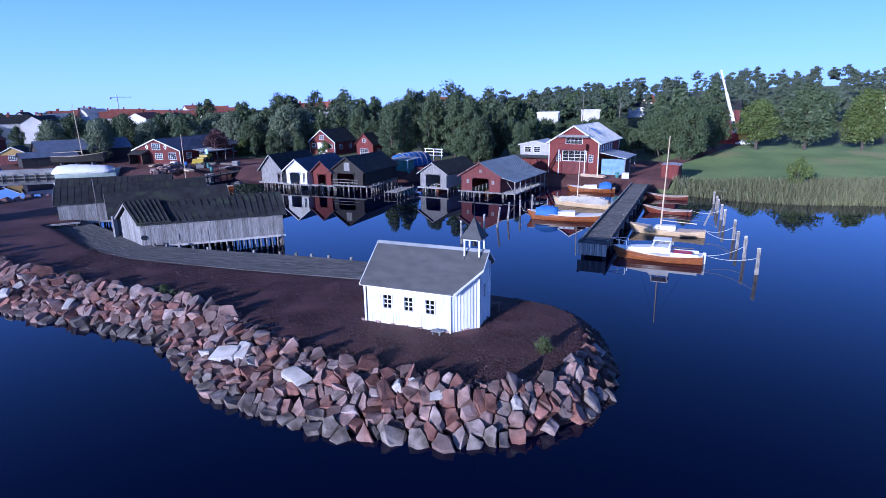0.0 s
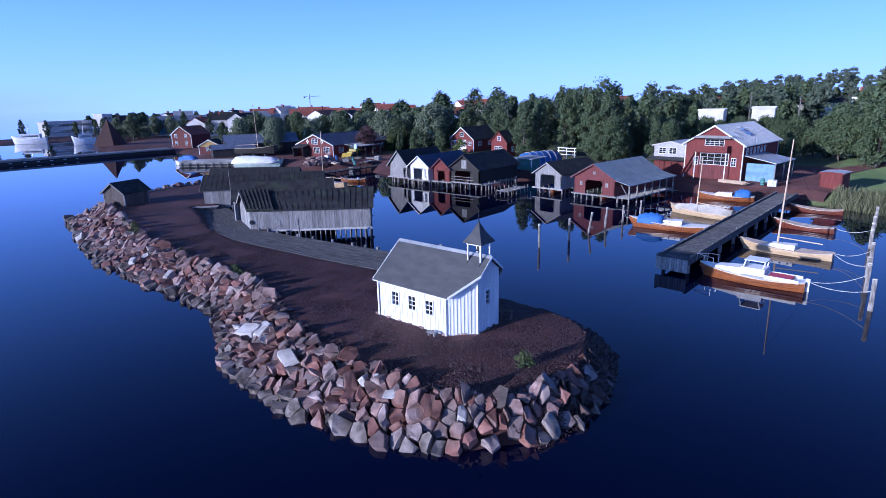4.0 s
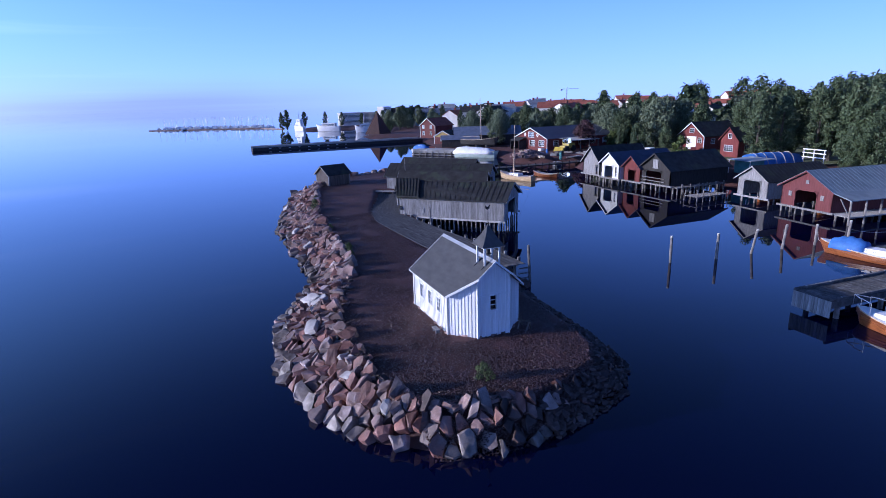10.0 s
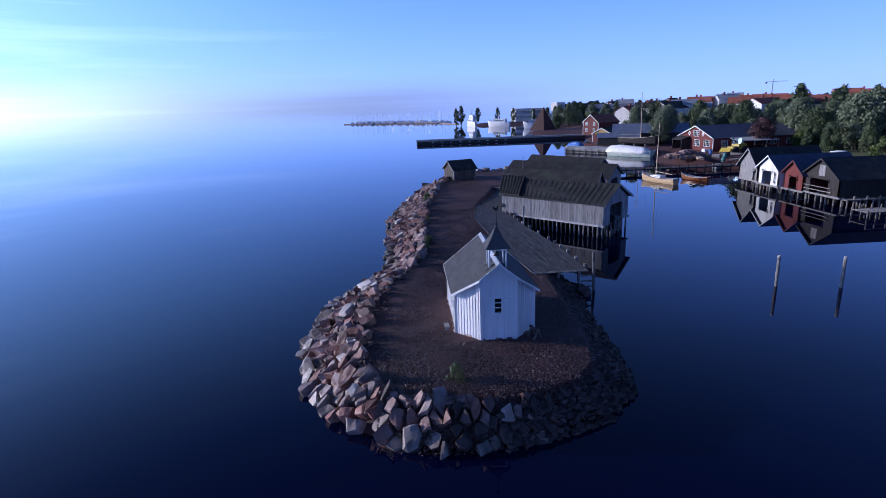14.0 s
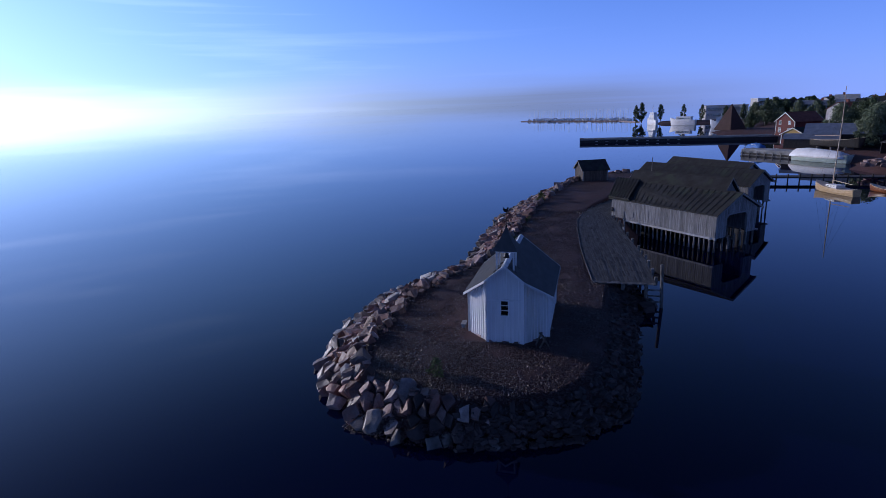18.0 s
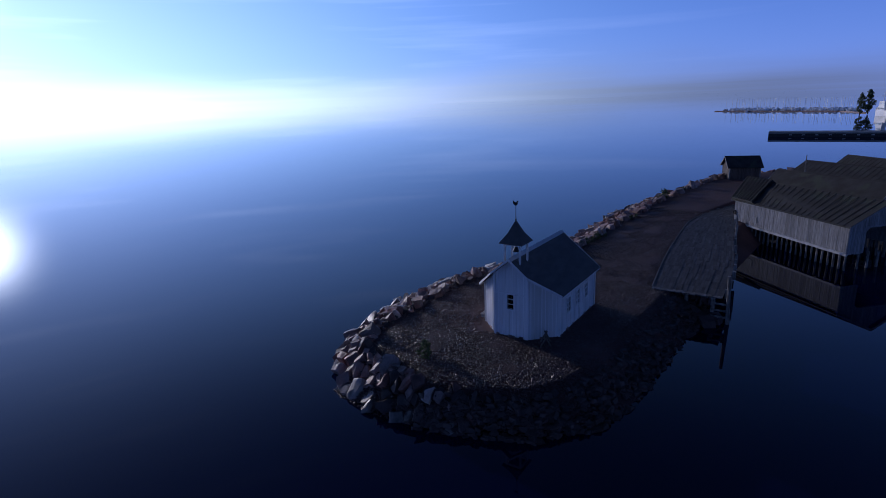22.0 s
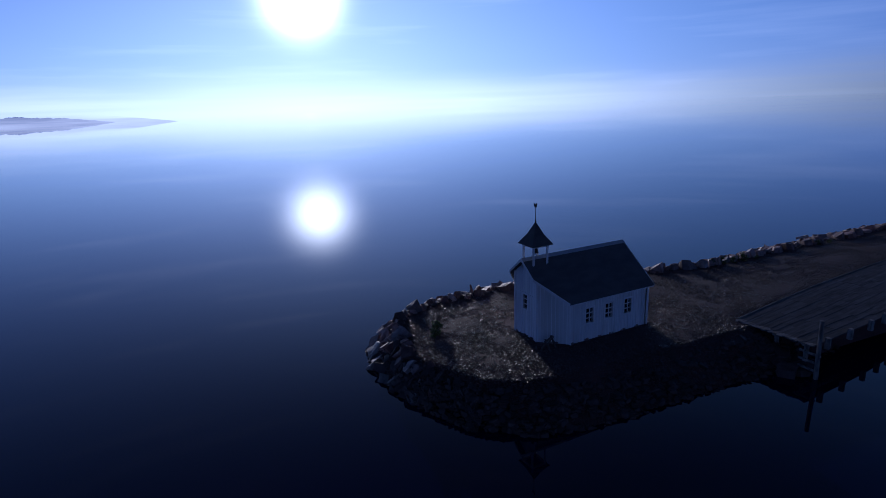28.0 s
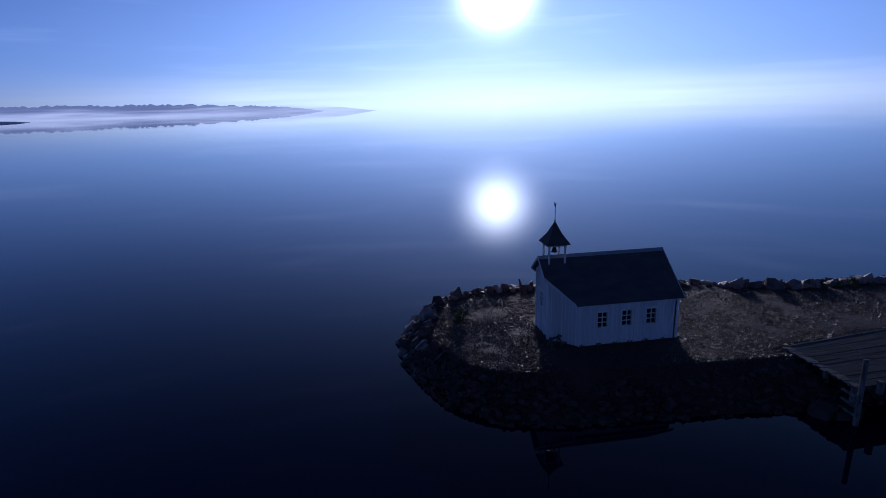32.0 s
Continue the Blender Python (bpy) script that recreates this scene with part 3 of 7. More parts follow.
def slope_frame(s, d):
    """A place on the slope d metres down from the crest, and the way out of the slope there."""
    i = int(s)
    wide = SPIT[i][1] + (SPIT[i + 1][1] - SPIT[i][1]) * (s - i)
    x, y = spit_place(s, d / wide)
    x1, y1 = spit_place(s, d / wide + 0.1)
    out = Vector((x1 - x, y1 - y, 0)).normalized()
    fall = 1.5 / wide
    up = (out * fall + Vector((0, 0, 1))).normalized()
    top = TOP_Z + 0.55 * float(smooth_step(30, 56, y))
    return Vector((x, y, top - 0.1 - (top + 0.12) * d / wide)), up


def clip_cell(cell, px, py, nx, ny):
    """Keeps the part of a convex outline on the near side of the line through (px, py) with that normal."""
    kept = []
    for (ax, ay), (bx, by) in zip(cell, cell[1:] + cell[:1]):
        da, db = (ax - px) * nx + (ay - py) * ny, (bx - px) * nx + (by - py) * ny
        if da <= 0:
            kept.append((ax, ay))
        if (da < 0 < db) or (db < 0 < da):
            f = da / (da - db)
            kept.append((ax + (bx - ax) * f, ay + (by - ay) * f))
    return kept


def laid_stones(s0, s1, size, crest, foot, seed):
    """Blocks laid against one another on a stretch of slope: each as its centre, its corner points and its size."""
    rnd = random.Random(seed)
    # length along the crest for each corner count
    steps = [0.0]
    for i in range(int(s0), math.ceil(s1)):
        mids = [Vector(spit_place(i + f, 0.55)) for f in (0.001, 0.5, 0.999)]
        steps.append(steps[-1] + (mids[1] - mids[0]).length + (mids[2] - mids[1]).length)

    def corner(u):
        k = max(j for j in range(len(steps) - 1) if steps[j] <= max(u, 0))
        return min(max(int(s0) + k + (u - steps[k]) / (steps[k + 1] - steps[k]), s0), s1 - 1e-3)

    def wide(u):
        c = corner(u)
        return SPIT[int(c)][1] + (SPIT[int(c) + 1][1] - SPIT[int(c)][1]) * (c - int(c))

    u0 = (s0 - int(s0)) * steps[1]
    u1 = steps[int(s1) - int(s0)] if s1 == int(s1) else steps[int(s1) - int(s0)] + (s1 - int(s1)) * (steps[-1] - steps[-2])
    seeds = []
    u = u0 + size * 0.3
    odd = 0
    while u < u1:
        w = wide(u)
        rows = max(2, round(w * (foot - crest) / (size * 0.82)))
        odd = 1 - odd
        for k in range(rows):
            if rnd.random() < 0.2:
                continue
            d = w * (crest + (foot - crest) * (k + 0.25 + 0.5 * odd + rnd.uniform(-0.28, 0.28)) / rows)
            seeds.append((u + rnd.uniform(-0.36, 0.36) * size, d))
            if rnd.random() < 0.1:
                seeds.append((u + rnd.uniform(0.3, 0.5) * size, d + rnd.uniform(-0.3, 0.3) * size))
        u += size * 0.86
    stones = []
    for j, (u, d) in enumerate(seeds):
        reach = size * rnd.uniform(0.58, 1.0)
        cell = [(u + reach * math.cos(k * math.tau / 9) * 1.2, d + reach * math.sin(k * math.tau / 9)) for k in range(9)]
        for v, e in seeds[max(0, j - 70):j + 70]:
            du, dd = v - u, e - d
            if 0 < du * du + dd * dd < (2.4 * size) ** 2:
                cell = clip_cell(cell, u + du / 2, d + dd / 2, du, dd)
                if len(cell) < 3:
                    break
        if len(cell) < 3:
            continue
        cu, cd = sum(p[0] for p in cell) / len(cell), sum(p[1] for p in cell) / len(cell)
        radius = sum(math.hypot(p[0] - cu, p[1] - cd) for p in cell) / len(cell)
        if radius < 0.12:
            continue
        # four to six corners are enough for a quarried block
        while len(cell) > 6 or (len(cell) > 4 and rnd.random() < 0.45):
            sides = [math.hypot(a[0] - b[0], a[1] - b[1]) for a, b in zip(cell, cell[1:] + cell[:1])]
            k = sides.index(min(sides))
            a, b = cell[k], cell[(k + 1) % len(cell)]
            cell[k] = ((a[0] + b[0]) / 2, (a[1] + b[1]) / 2)
            cell.pop((k + 1) % len(cell))
        centre, up = slope_frame(corner(cu), cd)
        proud = rnd.uniform(-0.25, 0.25) * radius + (0.2 if cd < 0.3 * wide(cu) else 0.08)
        tu, td = rnd.gauss(0, 0.3), rnd.gauss(0.06, 0.3)
        taper, over_u, over_d = rnd.uniform(0.8, 0.98), rnd.uniform(-0.1, 0.1) * radius, rnd.uniform(-0.1, 0.1) * radius
        pts = []
        for u2, d2 in cell:
            ring = [(0.97, -0.8 * radius), (taper, 0.27 * radius)]
            if rnd.random() < 0.3:
                ring = [(0.97, -0.8 * radius), (taper, 0.08 * radius), (taper * rnd.uniform(0.5, 0.75), 0.3 * radius)]
            for shrink, h in ring:
                uu, dd = cu + (u2 - cu) * shrink + (over_u if h > 0 else 0), cd + (d2 - cd) * shrink + (over_d if h > 0 else 0)
                p, _ = slope_frame(corner(uu), dd)
                pts.append(p + up * (proud + h + (tu * (uu - cu) + td * (dd - cd) if h > 0 else 0)))
        stones.append((centre, pts, radius))
    return stones


def block_mesh(pts, centre):
    bm = bmesh.new()
    for p in pts:
        bm.verts.new(p - centre)
    hull = bmesh.ops.convex_hull(bm, input=bm.verts)
    bmesh.ops.delete(bm, geom=[g for g in hull["geom_interior"] if isinstance(g, bmesh.types.BMVert)], context="VERTS")
    # rough broken faces
    size = max(v.co.length for v in bm.verts) if centre.length else 0.5
    bmesh.ops.subdivide_edges(bm, edges=bm.edges[:], cuts=1, use_grid_fill=True)
    for v in bm.verts:
        p = (v.co + centre) * 2.3
        v.co += Vector((noise.noise(p), noise.noise(p + Vector((7, 0, 3))), noise.noise(p + Vector((0, 9, 5))))) * 0.13 * size
    return bm


def build_rocks():
    revetment = thing("rock_revetment", pose(0, 0, 0), "sloping revetment of angular pink granite boulders along the spit", "rocks", kind="structure")
    rnd = random.Random(5)
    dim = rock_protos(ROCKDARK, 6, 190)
    near, rest = [], []
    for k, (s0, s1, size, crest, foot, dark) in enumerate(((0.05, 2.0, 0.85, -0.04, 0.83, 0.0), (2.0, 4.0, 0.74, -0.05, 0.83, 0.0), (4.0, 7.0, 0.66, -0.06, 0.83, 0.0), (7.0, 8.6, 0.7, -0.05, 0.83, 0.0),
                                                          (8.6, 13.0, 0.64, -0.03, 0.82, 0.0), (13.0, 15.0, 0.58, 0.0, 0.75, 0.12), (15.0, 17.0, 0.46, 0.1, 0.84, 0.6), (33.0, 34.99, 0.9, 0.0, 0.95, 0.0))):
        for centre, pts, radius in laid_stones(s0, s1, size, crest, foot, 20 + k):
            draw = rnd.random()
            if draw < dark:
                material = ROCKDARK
            elif centre.z < 0.26 and rnd.random() < 0.85:
                material = ROCKWET
            elif draw > 0.975:
                material = ROCKPALE
            else:
                material = rnd.choice((ROCK, ROCK, ROCKRUST, ROCKRUST, ROCKGREY))
            (near if 7.0 <= s0 < 15 and centre.y < 9 and material is not ROCKDARK else rest).append((centre, pts, radius, material))
    near.sort(key=lambda q: -q[2])
    for centre, pts, _, material in near[:292]:
        piece("boulder", mesh_of("boulder", block_mesh(pts, centre), material), revetment, Matrix.Translation(centre))
    # single large pale slabs that stand out of the slope
    slab = rock_protos(ROCKPALE, 3, 150, 0.5)
    for k, (x, y, z, size, turn) in enumerate(((-5.6, 10.4, 1.0, 1.0, 1.9), (-5.2, 9.5, 1.1, 0.85, 0.3), (-6.4, 5.3, 1.15, 0.95, 1.2), (-5.95, -1.7, 1.25, 0.45, 2.2), (-5.5, -0.4, 1.45, 0.32, 0.8), (-3.4, 32.4, 1.0, 0.7, 0.8), (-3.2, 26.0, 0.9, 0.7, 0.4))):
        piece("boulder", slab[k % 3], revetment, Matrix.Translation((x, y, z)) @ Matrix.Rotation(-0.4, 4, "Y") @ Matrix.Rotation(turn, 4, "Z") @ Matrix.Diagonal((size * 1.4, size, size * 0.7, 1)))
    joined = {}
    for centre, pts, _, material in near[292:] + rest:
        verts, faces = joined.setdefault(material, ([], []))
        bm = block_mesh(pts, Vector())
        base = len(verts)
        bm.verts.index_update()
        verts += [tuple(v.co) for v in bm.verts]
        faces += [tuple(base + v.index for v in f.verts) for f in bm.faces]
        bm.free()

    def strew(me, m):
        verts, faces = joined.setdefault(me.materials[0], ([], []))
        base = len(verts)
        verts += [tuple(m @ v.co) for v in me.vertices]
        faces += [tuple(base + k for k in p.vertices) for p in me.polygons]

    # loose smaller stones lying on the crest, broken stone on the harbour side and under the boardwalk's end
    loose = rock_protos(ROCK, 5, 130) + rock_protos(ROCKRUST, 3, 140) + dim
    for k in range(420):
        s = rnd.uniform(0.3, 15.5)
        x, y = spit_place(s, rnd.uniform(-0.13, 0.1))
        size = rnd.uniform(0.16, 0.5) * rnd.choice((0.7, 0.8, 1.0))
        strew(loose[rnd.randrange(14)], Matrix.Translation((x, y, float(ground_height(x, y)) + 0.1 * size)) @ Euler((rnd.uniform(-0.5, 0.5), rnd.uniform(-0.5, 0.5), rnd.uniform(0, 6.3))).to_matrix().to_4x4() @ Matrix.Scale(size, 4))
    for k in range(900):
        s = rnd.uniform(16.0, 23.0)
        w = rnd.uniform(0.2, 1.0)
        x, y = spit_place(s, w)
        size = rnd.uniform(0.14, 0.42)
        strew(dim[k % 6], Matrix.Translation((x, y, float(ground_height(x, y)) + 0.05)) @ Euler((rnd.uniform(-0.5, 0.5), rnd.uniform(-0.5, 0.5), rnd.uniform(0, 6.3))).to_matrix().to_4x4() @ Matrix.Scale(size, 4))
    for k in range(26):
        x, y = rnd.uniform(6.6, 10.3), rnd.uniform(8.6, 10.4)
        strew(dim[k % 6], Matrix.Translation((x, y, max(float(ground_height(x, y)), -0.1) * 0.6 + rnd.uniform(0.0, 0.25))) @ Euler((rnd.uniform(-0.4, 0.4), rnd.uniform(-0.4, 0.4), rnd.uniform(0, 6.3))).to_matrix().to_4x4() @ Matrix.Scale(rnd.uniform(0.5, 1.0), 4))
    for material, (verts, faces) in joined.items():
        me = bpy.data.meshes.new("smaller_boulders")
        me.from_pydata(verts, [], faces)
        me.materials.append({ROCK: ROCKJOIN, ROCKRUST: RUSTJOIN, ROCKGREY: GREYJOIN}.get(material, material))
        ob = new("smaller_boulders", me)
        ob.parent = revetment
        tagged(ob, kind="stuff")


PINK = ((0.1, 0.056, 0.049), (0.37, 0.245, 0.215), (0.22, 0.165, 0.155))
RUST = ((0.1, 0.042, 0.034), (0.29, 0.14, 0.11), (0.2, 0.13, 0.115))
GREY = ((0.12, 0.09, 0.082), (0.38, 0.3, 0.28), (0.17, 0.12, 0.11))
ROCKRUST = surface("rust_red_granite", RUST[0], RUST[1], 1.6, 0.6, bump=1.0, vary=0.8, fine=13, grain=0.75, patch=RUST[2])
ROCKGREY = surface("grey_pink_granite", GREY[0], GREY[1], 1.6, 0.6, bump=1.0, vary=0.7, fine=13, grain=0.75, patch=GREY[2])
ROCKJOIN = surface("pink_granite_pile", PINK[0], PINK[1], 1.6, 0.6, bump=1.0, vary=0.9, fine=13, grain=0.75, patch=PINK[2], island=True)
RUSTJOIN = surface("rust_red_granite_pile", RUST[0], RUST[1], 1.6, 0.6, bump=1.0, vary=0.8, fine=13, grain=0.75, patch=RUST[2], island=True)
GREYJOIN = surface("grey_pink_granite_pile", GREY[0], GREY[1], 1.6, 0.6, bump=1.0, vary=0.7, fine=13, grain=0.75, patch=GREY[2], island=True)
build_rocks()


def scatter_stones(name, count, place, size0, size1, material, label, seed):
    """Very many small stones as one mesh."""
    rng = np.random.default_rng(seed)
    pts = place(rng, count)
    n = len(pts)
    octa = np.array([(1, 0, 0), (-1, 0, 0), (0, 1, 0), (0, -1, 0), (0, 0, 1), (0, 0, -1)], float)
    tri = np.array([(0, 2, 4), (2, 1, 4), (1, 3, 4), (3, 0, 4), (2, 0, 5), (1, 2, 5), (3, 1, 5), (0, 3, 5)])
    size = rng.uniform(size0, size1, n) * rng.choice([0.6, 0.8, 1.0, 1.5], n)
    jit = octa[None] * rng.uniform(0.6, 1.2, (n, 6, 1)) + rng.normal(0, 0.22, (n, 6, 3))
    a = rng.uniform(0, 6.28, n)
    ca, sa = np.cos(a)[:, None], np.sin(a)[:, None]
    x = jit[..., 0] * ca - jit[..., 1] * sa
    y = jit[..., 0] * sa + jit[..., 1] * ca
    v = np.stack([x, y, jit[..., 2] * 0.6], -1) * size[:, None, None] / 2 + pts[:, None]
    f = tri[None] + (np.arange(n) * 6)[:, None, None]
    me = bpy.data.meshes.new(name)
    me.from_pydata(v.reshape(-1, 3).tolist(), [], f.reshape(-1, 3).tolist())
    me.materials.append(material)
    return tagged(new(name, me), label, "gravel", kind="stuff")


def on_spit(rng, count, x0, x1, y0, y1, keep):
    x, y = rng.uniform(x0, x1, count), rng.uniform(y0, y1, count)
    z = ground_height(x, y)
    k = keep(x, y, z)
    return np.stack([x, y, z + 0.01], -1)[k]


scatter_stones("coarse_gravel", 85000, lambda rng, c: on_spit(rng, c, -4, 9.5, -9.5, 10, lambda x, y, z: (z > -0.2) & ((x > 4.2) | (y < -1.5)) & ~((x > -0.1) & (x < 4.3) & (y > -1.2)) & (rng.uniform(0, 1, c) < 0.25 + 0.75 * (z < TOP_Z) + 0.3 * (y < -3) + 0.3 * (x > 4.5))), 0.045, 0.11, STONES, "coarse red-brown gravel and broken stone on the tip of the spit", 3)
scatter_stones("path_gravel", 70000, lambda rng, c: on_spit(rng, c, -5, 7.5, -6.5, 36, lambda x, y, z: (z > 1.2) & ~((x > -0.1) & (x < 4.3) & (y > -1.2) & (y < 5.2))), 0.045, 0.1, STONES, "loose red gravel on the path", 4)


# gravel way through the park
def ribbon(name, pts, widths, material, label, category, lift=0.04):
    bm = bmesh.new()
    rows = []
    for i in range(len(pts) - 1):
        for k in range(5):
            f = k / 5
            rows.append((Vector(pts[i]).lerp(Vector(pts[i + 1]), f), widths[i] + (widths[i + 1] - widths[i]) * f))
    rows.append((Vector(pts[-1]), widths[-1]))
    sections = []
    for i, (p, w) in enumerate(rows):
        d = (rows[min(i + 1, len(rows) - 1)][0] - rows[max(i - 1, 0)][0]).normalized()
        side = Vector((-d.y, d.x))
        line = []
        for u in (-1, -0.5, 0, 0.5, 1):
            q = p + side * w / 2 * u
            line.append((q.x, q.y, float(ground_height(q.x, q.y)) + lift + 0.05 * (1 - abs(u))))
        sections.append(line + [(x, y, z - 0.4) for x, y, z in line[::-1]])
    loft(bm, sections)
    return one(name, bm, material, pose(0, 0, 0), label, category, kind="structure")


ribbon("path", [(63, -7.5), (70, -8.5), (77, -9.0), (85, -8.3), (95, -11), (103, -14.2), (118, -19), (134, -24.5)], [5, 5, 4.2, 3.4, 3.2, 3.2, 3.2, 3.4], GRAVEL, "narrow red gravel path across the park lawn", "path", 0.1)


# ---- chapel ----
def build_chapel():
    Z0, ZE, ZR, XL, XR = 1.46, 3.76, 5.67, -0.22, 4.48
    XM = (XL + XR) / 2
    slope = (ZR - ZE) / (XM - XL)
    chapel = thing("chapel", pose(0, 0, Z0), "small white wooden chapel with grey roof and bell turret", "chapel")
    W, D = 4.24, 5.15
    a, b, c, d = (0, 0), (1.22, -1.2), (3.02, -1.2), (W, 0)

    def roof_z(x):
        return ZE - Z0 + slope * (min(x, 2 * XM - x) - XL)

    def build_wall(name, p, q, openings, level=False):
        bm = bmesh.new()
        length = math.hypot(q[0] - p[0], q[1] - p[1])

        def top(u):
            return roof_z(p[0] + (q[0] - p[0]) * u / length) - 0.12

        wall_panel(bm, p, q, 0.0, top, openings, 0.12, (length / 2,))
        wall = part(name, bm, WHITE, chapel)
        dx, dy = (q[0] - p[0]) / length, (q[1] - p[1]) / length
        step = 0.185
        count = int(length / step)
        for k in range(count + 1):
            u = min(max(k * length / count, 0.03), length - 0.03)
            cuts = [(o[2] - 0.09, o[3] + 0.09) for o in openings if o[0] - 0.08 < u < o[1] + 0.08]
            low = 0.02
            spans = []
            for z0, z1 in cuts:
                spans.append((low, z0))
                low = z1
            spans.append((low, top(u) - 0.01))
            for z0, z1 in spans:
                bm = bmesh.new()
                box(bm, -0.022, 0.022, -0.024, 0.004, z0, z1)
                batten = part("batten", bm, WHITE, wall)
                batten.matrix_basis = Matrix.Translation((p[0] + dx * u, p[1] + dy * u, 0)) @ Matrix.Rotation(math.atan2(dy, dx), 4, "Z")
        return wall

    wz, ww, wh = 2.81 - Z0, 0.5, 0.78
    # side with the sea: from the far end to the apse, so that the outside is on the right
    spots = (1.16, 2.44, 3.74)
    build_wall("side_wall", (0, D), a, [(D - y - ww / 2, D - y + ww / 2, wz - wh / 2, wz + wh / 2) for y in sorted(spots, reverse=True)])
    build_wall("side_wall", d, (W, D), [(y - ww / 2, y + ww / 2, wz - wh / 2, wz + wh / 2) for y in spots])
    build_wall("end_wall", (W, D), (0, D), [])
    build_wall("apse_wall", a, b, [])
    fz, fw, fh = 3.37 - Z0, 0.36, 0.8
    build_wall("apse_wall", b, c, [(0.88 - fw / 2, 0.88 + fw / 2, fz - fh / 2, fz + fh / 2)])
    build_wall("apse_wall", c, d, [])
    for y in spots:
        add_window(chapel, Matrix.Translation((0, y, wz)) @ Matrix.Rotation(radians(-90), 4, "Z"), ww, wh, 2, 3)
        add_window(chapel, Matrix.Translation((W, y, wz)) @ Matrix.Rotation(radians(90), 4, "Z"), ww, wh, 2, 3)
    add_window(chapel, Matrix.Translation((b[0] + 0.88, -1.2, fz)), fw, fh, 1, 3)
    solid("trim_board", WHITE, chapel, lambda bm: box(bm, b[0], c[0], -1.245, -1.2, 2.28, 2.36))
    # corner boards
    for x, y in (a, b, c, d, (0, D), (W, D)):
        solid("corner_board", WHITE, chapel, lambda bm: box(bm, x - 0.06, x + 0.06, y - 0.06, y + 0.06, 0.0, roof_z(x) - 0.14))
    # roof slabs follow the plan of the apse
    for side in (0, 1):
        def at(x, y):
            z = roof_z(x)
            return (x if side == 0 else 2 * XM - x, y, z)
        outline = [at(XL, 5.33), at(XL, -0.26), at(1.12, -1.46), at(XM, -1.46), at(XM, 5.33)]
        solid("roof", FELT, chapel, lambda bm: prism(bm, outline, (0, 0, -0.09)))
        for p0, p1 in ((at(XL, 5.34), at(XM, 5.34)), (at(XL, -0.28), at(1.12, -1.48)), (at(1.12, -1.48), at(XM, -1.48))):
            solid("barge_board", WHITE, chapel, lambda bm: prism(bm, [Vector(p0) + Vector((0, 0, 0.012)), Vector(p1) + Vector((0, 0, 0.012)), Vector(p1) + Vector((0, 0, -0.11)), Vector(p0) + Vector((0, 0, -0.11))], (0, 0.035 if p0[1] > 1 else -0.035, 0)))
        solid("fascia", WHITE, chapel, lambda bm: box(bm, *sorted((at(XL, 0)[0] - 0.01, at(XL, 0)[0] + 0.03)), -0.25, 5.33, at(XL, 0)[2] - 0.12, at(XL, 0)[2] - 0.075))
    solid("ridge_cap", ZINC, chapel, lambda bm: (prism(bm, [(XM - 0.16, -1.47, roof_z(XM) - 0.11), (XM, -1.47, roof_z(XM) + 0.035), (XM + 0.16, -1.47, roof_z(XM) - 0.11), (XM, -1.47, roof_z(XM) - 0.02)], (0, 6.82, 0))))
    # bell turret
    cx, cy, top = XM, -0.62, 6.36 - Z0
    turret = solid("bell_turret", WHITE, chapel, lambda bm: (box(bm, cx - 0.48, cx + 0.48, cy - 0.48, cy - 0.38, top - 0.12, top), box(bm, cx - 0.48, cx + 0.48, cy + 0.38, cy + 0.48, top - 0.12, top), box(bm, cx - 0.48, cx - 0.38, cy - 0.38, cy + 0.38, top - 0.12, top), box(bm, cx + 0.38, cx + 0.48, cy - 0.38, cy + 0.38, top - 0.12, top)), "white open frame of the bell turret")
    for sx in (-1, 1):
        for sy in (-1, 1):
            solid("post", WHITE, turret, lambda bm: box(bm, cx + sx * 0.42 - 0.043, cx + sx * 0.42 + 0.043, cy + sy * 0.42 - 0.043, cy + sy * 0.42 + 0.043, roof_z(cx + sx * 0.42) - 0.04, top - 0.1))
        x0, x1 = cx + sx * 0.2, cx + sx * 0.62
        for sy in (-1, 1):
            solid("sole_plate", FELT, turret, lambda bm: beam(bm, (x0, cy + sy * 0.42, roof_z(x0) + 0.03), (x1, cy + sy * 0.42, roof_z(x1) + 0.02), 0.07, 0.05))
    solid("turret_roof", FELT, turret, lambda bm: loft(bm, [[(cx + sx * h, cy + sy * h, z) for sx, sy in ((-1, -1), (1, -1), (1, 1), (-1, 1))] for h, z in ((0.6, top - 0.04), (0.63, top), (0.3, top + 0.48), (0.03, top + 1.06))]))
    solid("bell", IRON, turret, lambda bm: loft(bm, [[(cx + r * math.cos(k * math.tau / 12), cy + r * math.sin(k * math.tau / 12), top + z) for k in range(12)] for r, z in ((0.17, -0.5), (0.13, -0.42), (0.1, -0.28), (0.05, -0.2), (0.03, -0.12))]), smooth=True)
    vane = solid("weather_vane", IRON, turret, lambda bm: (rod(bm, (cx, cy, top + 0.9), (cx, cy, top + 1.86), 0.022, 0.015), ball(bm, (cx, cy, top + 1.12), 0.05)))

    def cock(bm):
        pts = [(-0.16, 0.02), (-0.13, 0.17), (-0.06, 0.08), (0.02, 0.08), (0.07, 0.17), (0.11, 0.16), (0.14, 0.11), (0.1, 0.09), (0.09, -0.02), (0.02, -0.08), (-0.07, -0.07)]
        prism(bm, [(cx + u, cy - 0.006, top + 1.9 + v) for u, v in pts], (0, 0.012, 0))

    solid("cockerel", IRON, vane, cock, "black sheet-iron cockerel")
    # footing stones
    rnd = random.Random(8)
    pad = rock_protos(ROCK, 3, 300)
